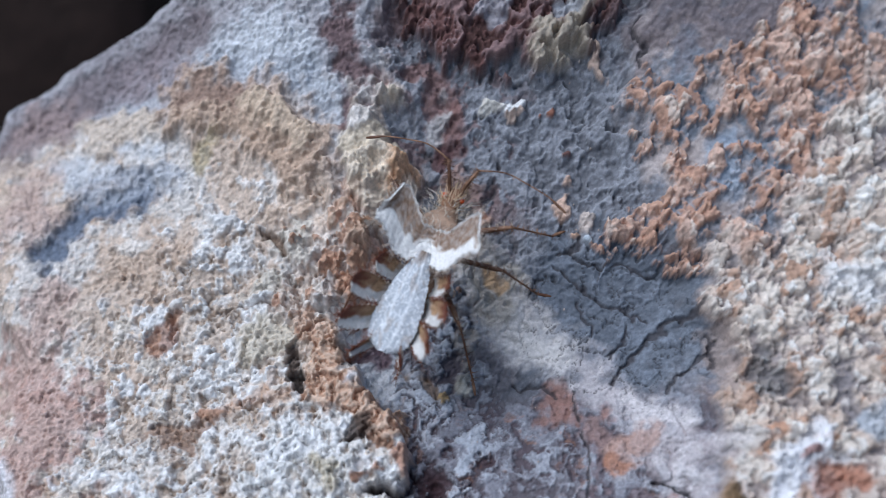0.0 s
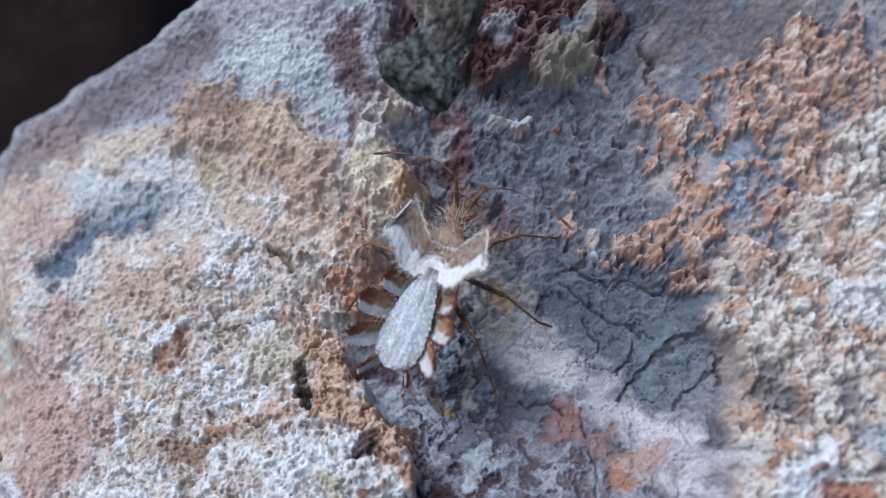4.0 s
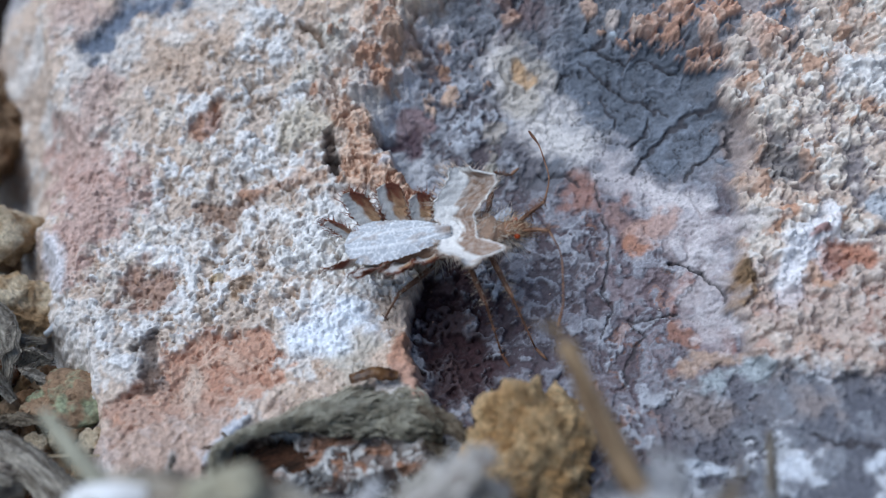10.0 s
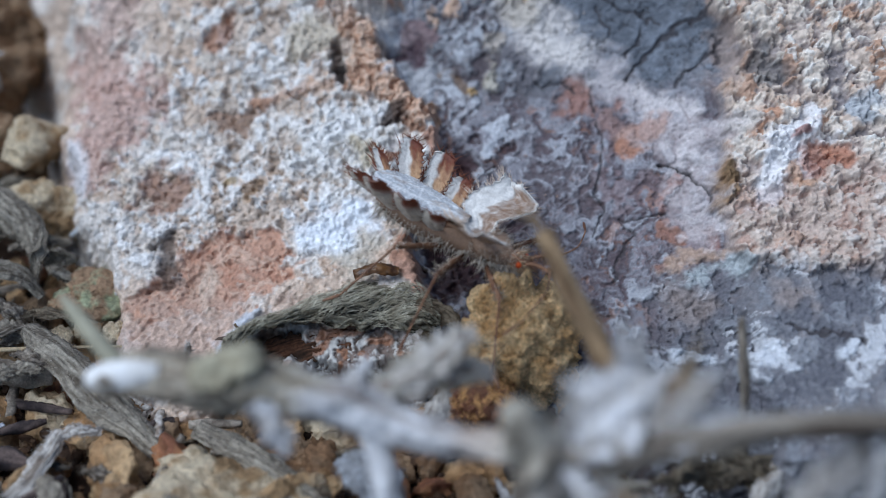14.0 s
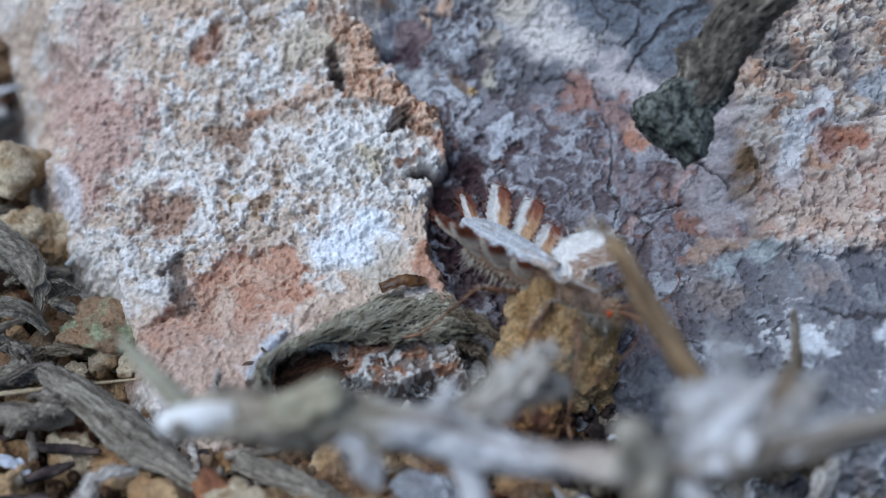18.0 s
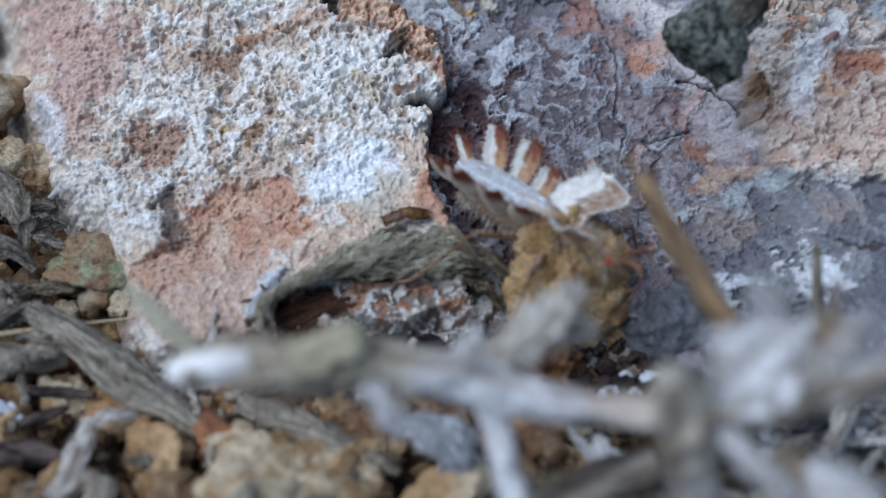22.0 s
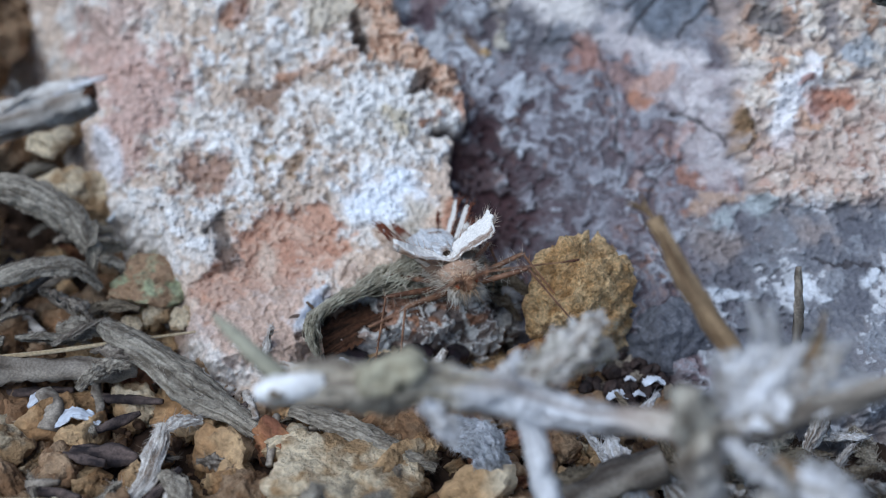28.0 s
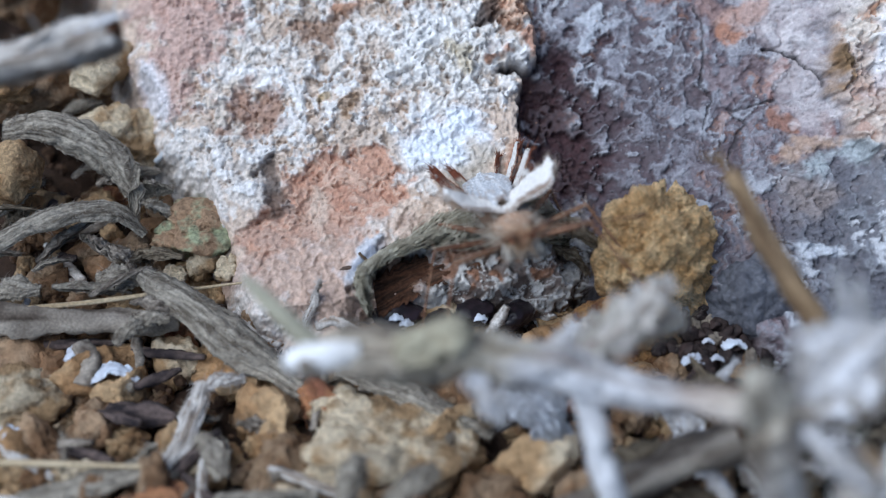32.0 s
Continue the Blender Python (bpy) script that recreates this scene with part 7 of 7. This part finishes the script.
# seconds, thorax, heading, back (millimetres)
BUG_WAY = [
    (0, (0.4, 13.4, 13.1), (0.40, 0.52, 0.76), (-0.16, -0.77, 0.62)),
    (2, (0.4, 13.4, 13.2), (0.40, 0.52, 0.76), (-0.16, -0.77, 0.61)),
    (3.5, (0.4, 13.4, 13.2), (0.40, 0.52, 0.76), (-0.16, -0.77, 0.61)),
    (5.5, (1.2, 12.0, 11.5), (0.50, 0.52, 0.70), (-0.15, -0.74, 0.66)),
    (6, (2.0, 8.8, 8.2), (0.83, 0.33, 0.46), (-0.13, -0.67, 0.73)),
    (6.5, (1.6, 7.8, 7.2), (0.85, 0.32, 0.42), (-0.13, -0.64, 0.76)),
    (7, (1.9, 8.0, 7.4), (0.89, 0.25, 0.38), (-0.13, -0.65, 0.75)),
    (7.5, (1.7, 8.2, 7.5), (0.89, 0.26, 0.39), (-0.13, -0.66, 0.74)),
    (8.5, (1.4, 8.1, 7.4), (0.89, 0.25, 0.38), (-0.13, -0.65, 0.74)),
    (9, (1.6, 5.4, 5.3), (0.97, 0.10, 0.23), (-0.13, -0.58, 0.80)),
    (9.5, (0.9, 5.6, 5.3), (0.97, 0.09, 0.22), (-0.13, -0.58, 0.80)),
    (10, (0.4, 5.5, 5.1), (0.98, 0.02, 0.18), (-0.13, -0.58, 0.81)),
    (10.5, (-0.5, 3.0, 5.8), (0.99, -0.12, -0.05), (0.00, -0.36, 0.93)),
    (11, (-1.1, 1.5, 6.2), (0.99, -0.15, -0.02), (0.02, -0.20, 0.98)),
    (12, (-1.3, 0.4, 5.7), (0.98, -0.18, -0.02), (0.03, -0.18, 0.98)),
    (13, (-0.9, -0.2, 4.8), (0.98, -0.20, -0.03), (0.06, -0.20, 0.98)),
    (13.5, (-0.1, -0.6, 3.9), (0.93, -0.30, -0.18), (0.14, -0.16, 0.98)),
    (14, (1.1, -1.2, 2.9), (0.88, -0.36, -0.28), (0.26, -0.12, 0.96)),
    (14.5, (1.1, -1.5, 2.0), (0.86, -0.40, -0.28), (0.26, -0.12, 0.96)),
    (16.5, (1.6, -2.0, 2.1), (0.87, -0.46, -0.18), (0.18, -0.06, 0.98)),
    (17, (2.8, -2.4, 2.2), (0.85, -0.48, -0.20), (0.20, -0.07, 0.98)),
    (17.5, (3.4, -2.9, 1.8), (0.83, -0.52, -0.22), (0.21, -0.08, 0.97)),
    (18, (3.8, -3.2, 1.5), (0.82, -0.54, -0.22), (0.21, -0.09, 0.97)),
    (19, (3.3, -3.2, 0.8), (0.80, -0.56, -0.22), (0.20, -0.10, 0.97)),
    (20, (3.2, -3.2, 1.0), (0.80, -0.56, -0.22), (0.20, -0.10, 0.97)),
    (21, (3.1, -3.2, 1.4), (0.80, -0.56, -0.22), (0.20, -0.10, 0.97)),
    (22, (3.2, -3.2, 0.8), (0.80, -0.56, -0.22), (0.20, -0.10, 0.97)),
    (23, (3.3, -3.2, 0.7), (0.80, -0.56, -0.22), (0.20, -0.10, 0.97)),
    (24.5, (3.4, -3.2, 0.7), (0.80, -0.56, -0.22), (0.20, -0.10, 0.97)),
    (26.5, (-0.1, -3.6, 1.1), (0.62, -0.76, -0.17), (0.07, -0.17, 0.98)),
    (27, (-3.5, -4.5, 0.9), (0.16, -0.89, 0.40), (-0.18, 0.36, 0.91)),
    (27.5, (-3.2, -4.5, 1.0), (0.12, -0.91, 0.39), (-0.20, 0.35, 0.91)),
    (28, (-3.4, -4.5, 1.1), (0.12, -0.91, 0.39), (-0.20, 0.35, 0.91)),
    (28.5, (-3.4, -4.5, 1.1), (0.12, -0.91, 0.39), (-0.20, 0.35, 0.91)),
    (29, (-3.4, -4.5, 1.1), (0.12, -0.91, 0.39), (-0.20, 0.35, 0.91)),
    (30, (-3.2, -4.5, 1.0), (0.12, -0.91, 0.39), (-0.20, 0.35, 0.91)),
    (30.5, (-3.2, -4.6, 1.1), (0.12, -0.91, 0.39), (-0.20, 0.35, 0.91)),
    (31, (-3.5, -4.7, 1.6), (0.12, -0.92, 0.38), (-0.20, 0.34, 0.92)),
    (32, (-3.7, -4.7, 1.3), (0.12, -0.92, 0.38), (-0.20, 0.34, 0.92)),
]
# seconds, broken end, lean (millimetres, degrees)
BRANCH_WAY = [
    (0, (4.0, 16.2, 33.8), 0),
    (2, (3.0, 15.5, 28.0), 0),
    (2.5, (2.6, 14.9, 25.4), 0),
    (3, (3.4, 14.3, 24.0), 0),
    (3.5, (0.1, 15.0, 23.6), -4),
    (5.5, (-0.6, 13.5, 19.5), -6),
    (6, (3.0, 9.7, 14.6), -9),
    (6.2, (0.5, 13.6, 20.5), -5),
    (6.5, (-2.6, 15.7, 24.2), 0),
    (7, (-2.8, 15.8, 26.8), 0),
    (7.6, (-1.7, 14.3, 22.1), 0),
    (8, (-1.2, 13.9, 20.0), 0),
    (8.5, (1.7, 11.2, 16.3), -6),
    (9, (3.5, 8.2, 12.6), -10),
    (9.3, (6.0, 5.8, 10.5), -10),
    (9.6, (2.4, 10.9, 16.0), 0),
    (10, (1.0, 13.2, 22.9), 0),
    (13, (2.5, 11.2, 23.3), 0),
    (16, (4.6, 7.2, 14.0), 0),
    (16.5, (5.3, 6.0, 11.7), -6),
    (17, (7.5, 4.7, 11.2), -8),
    (17.5, (9.5, 2.5, 9.9), -10),
    (18, (10.3, 1.1, 8.6), -10),
    (18.5, (11.2, 1.6, 9.2), -10),
    (19, (12.5, 0.8, 8.7), -10),
    (20, (11.0, 1.6, 9.1), -10),
    (20.5, (9.7, 2.5, 9.6), -10),
    (21, (9.4, 2.2, 9.3), -10),
    (21.5, (10.5, 1.5, 8.9), -10),
    (22, (11.2, 1.2, 8.8), -10),
    (22.5, (11.2, 1.6, 9.1), -10),
    (23, (6.1, 3.5, 9.7), -10),
    (23.5, (5.4, 2.8, 8.9), -8),
    (24, (7.2, 2.0, 8.6), -6),
    (24.5, (8.5, -1.2, 6.6), -4),
    (26.5, (7.7, -3.5, 5.1), 0),
    (27, (5.3, -2.6, 5.4), 2),
    (27.5, (12.3, -7.2, 3.9), 2),
    (27.8, (18.0, -4.1, 6.4), 0),
    (28, (22.0, 2.6, 14.0), 0),
    (28.4, (24.8, 3.1, 19.5), 0),
    (32, (19.3, 4.1, 19.5), 0),
]


def facing(at, ahead, back):
    x = Vector(ahead).normalized()
    z = Vector(back)
    z = (z - z.dot(x) * x).normalized()
    y = z.cross(x)
    m = Matrix((x, y, z)).transposed().to_4x4()
    m.translation = Vector(at) * MM
    return m


def motions():
    walk(bug, [(t, facing(p, a, b)) for t, p, a, b in BUG_WAY])
    lean = Vector((0, -0.89, 0.45))
    walk(branch, [(t, Matrix.Translation(Vector(p) * MM) @ Matrix.Rotation(radians(a), 4, lean)) for t, p, a in BRANCH_WAY])
    # the legs swing in turn while the bug walks
    for leg, i, side in bug_legs:
        home = leg.matrix_basis.copy()
        phase = 1 if (i + (side > 0)) % 2 else -1
        rows, t = [(0.0, home)], 3.5
        for a, b in ((3.5, 7.0), (8.5, 11.0), (13.0, 18.0), (24.5, 27.5)):
            rows.append((a, home))
            t = a + 0.25
            while t < b - 0.2:
                rows.append((t, home @ pose(0, 0, 0, 0, 0, 9 * phase)))
                phase, t = -phase, t + 0.25
            rows.append((b, home))
        rows.append((32.0, home))
        walk(leg, rows)


motions()
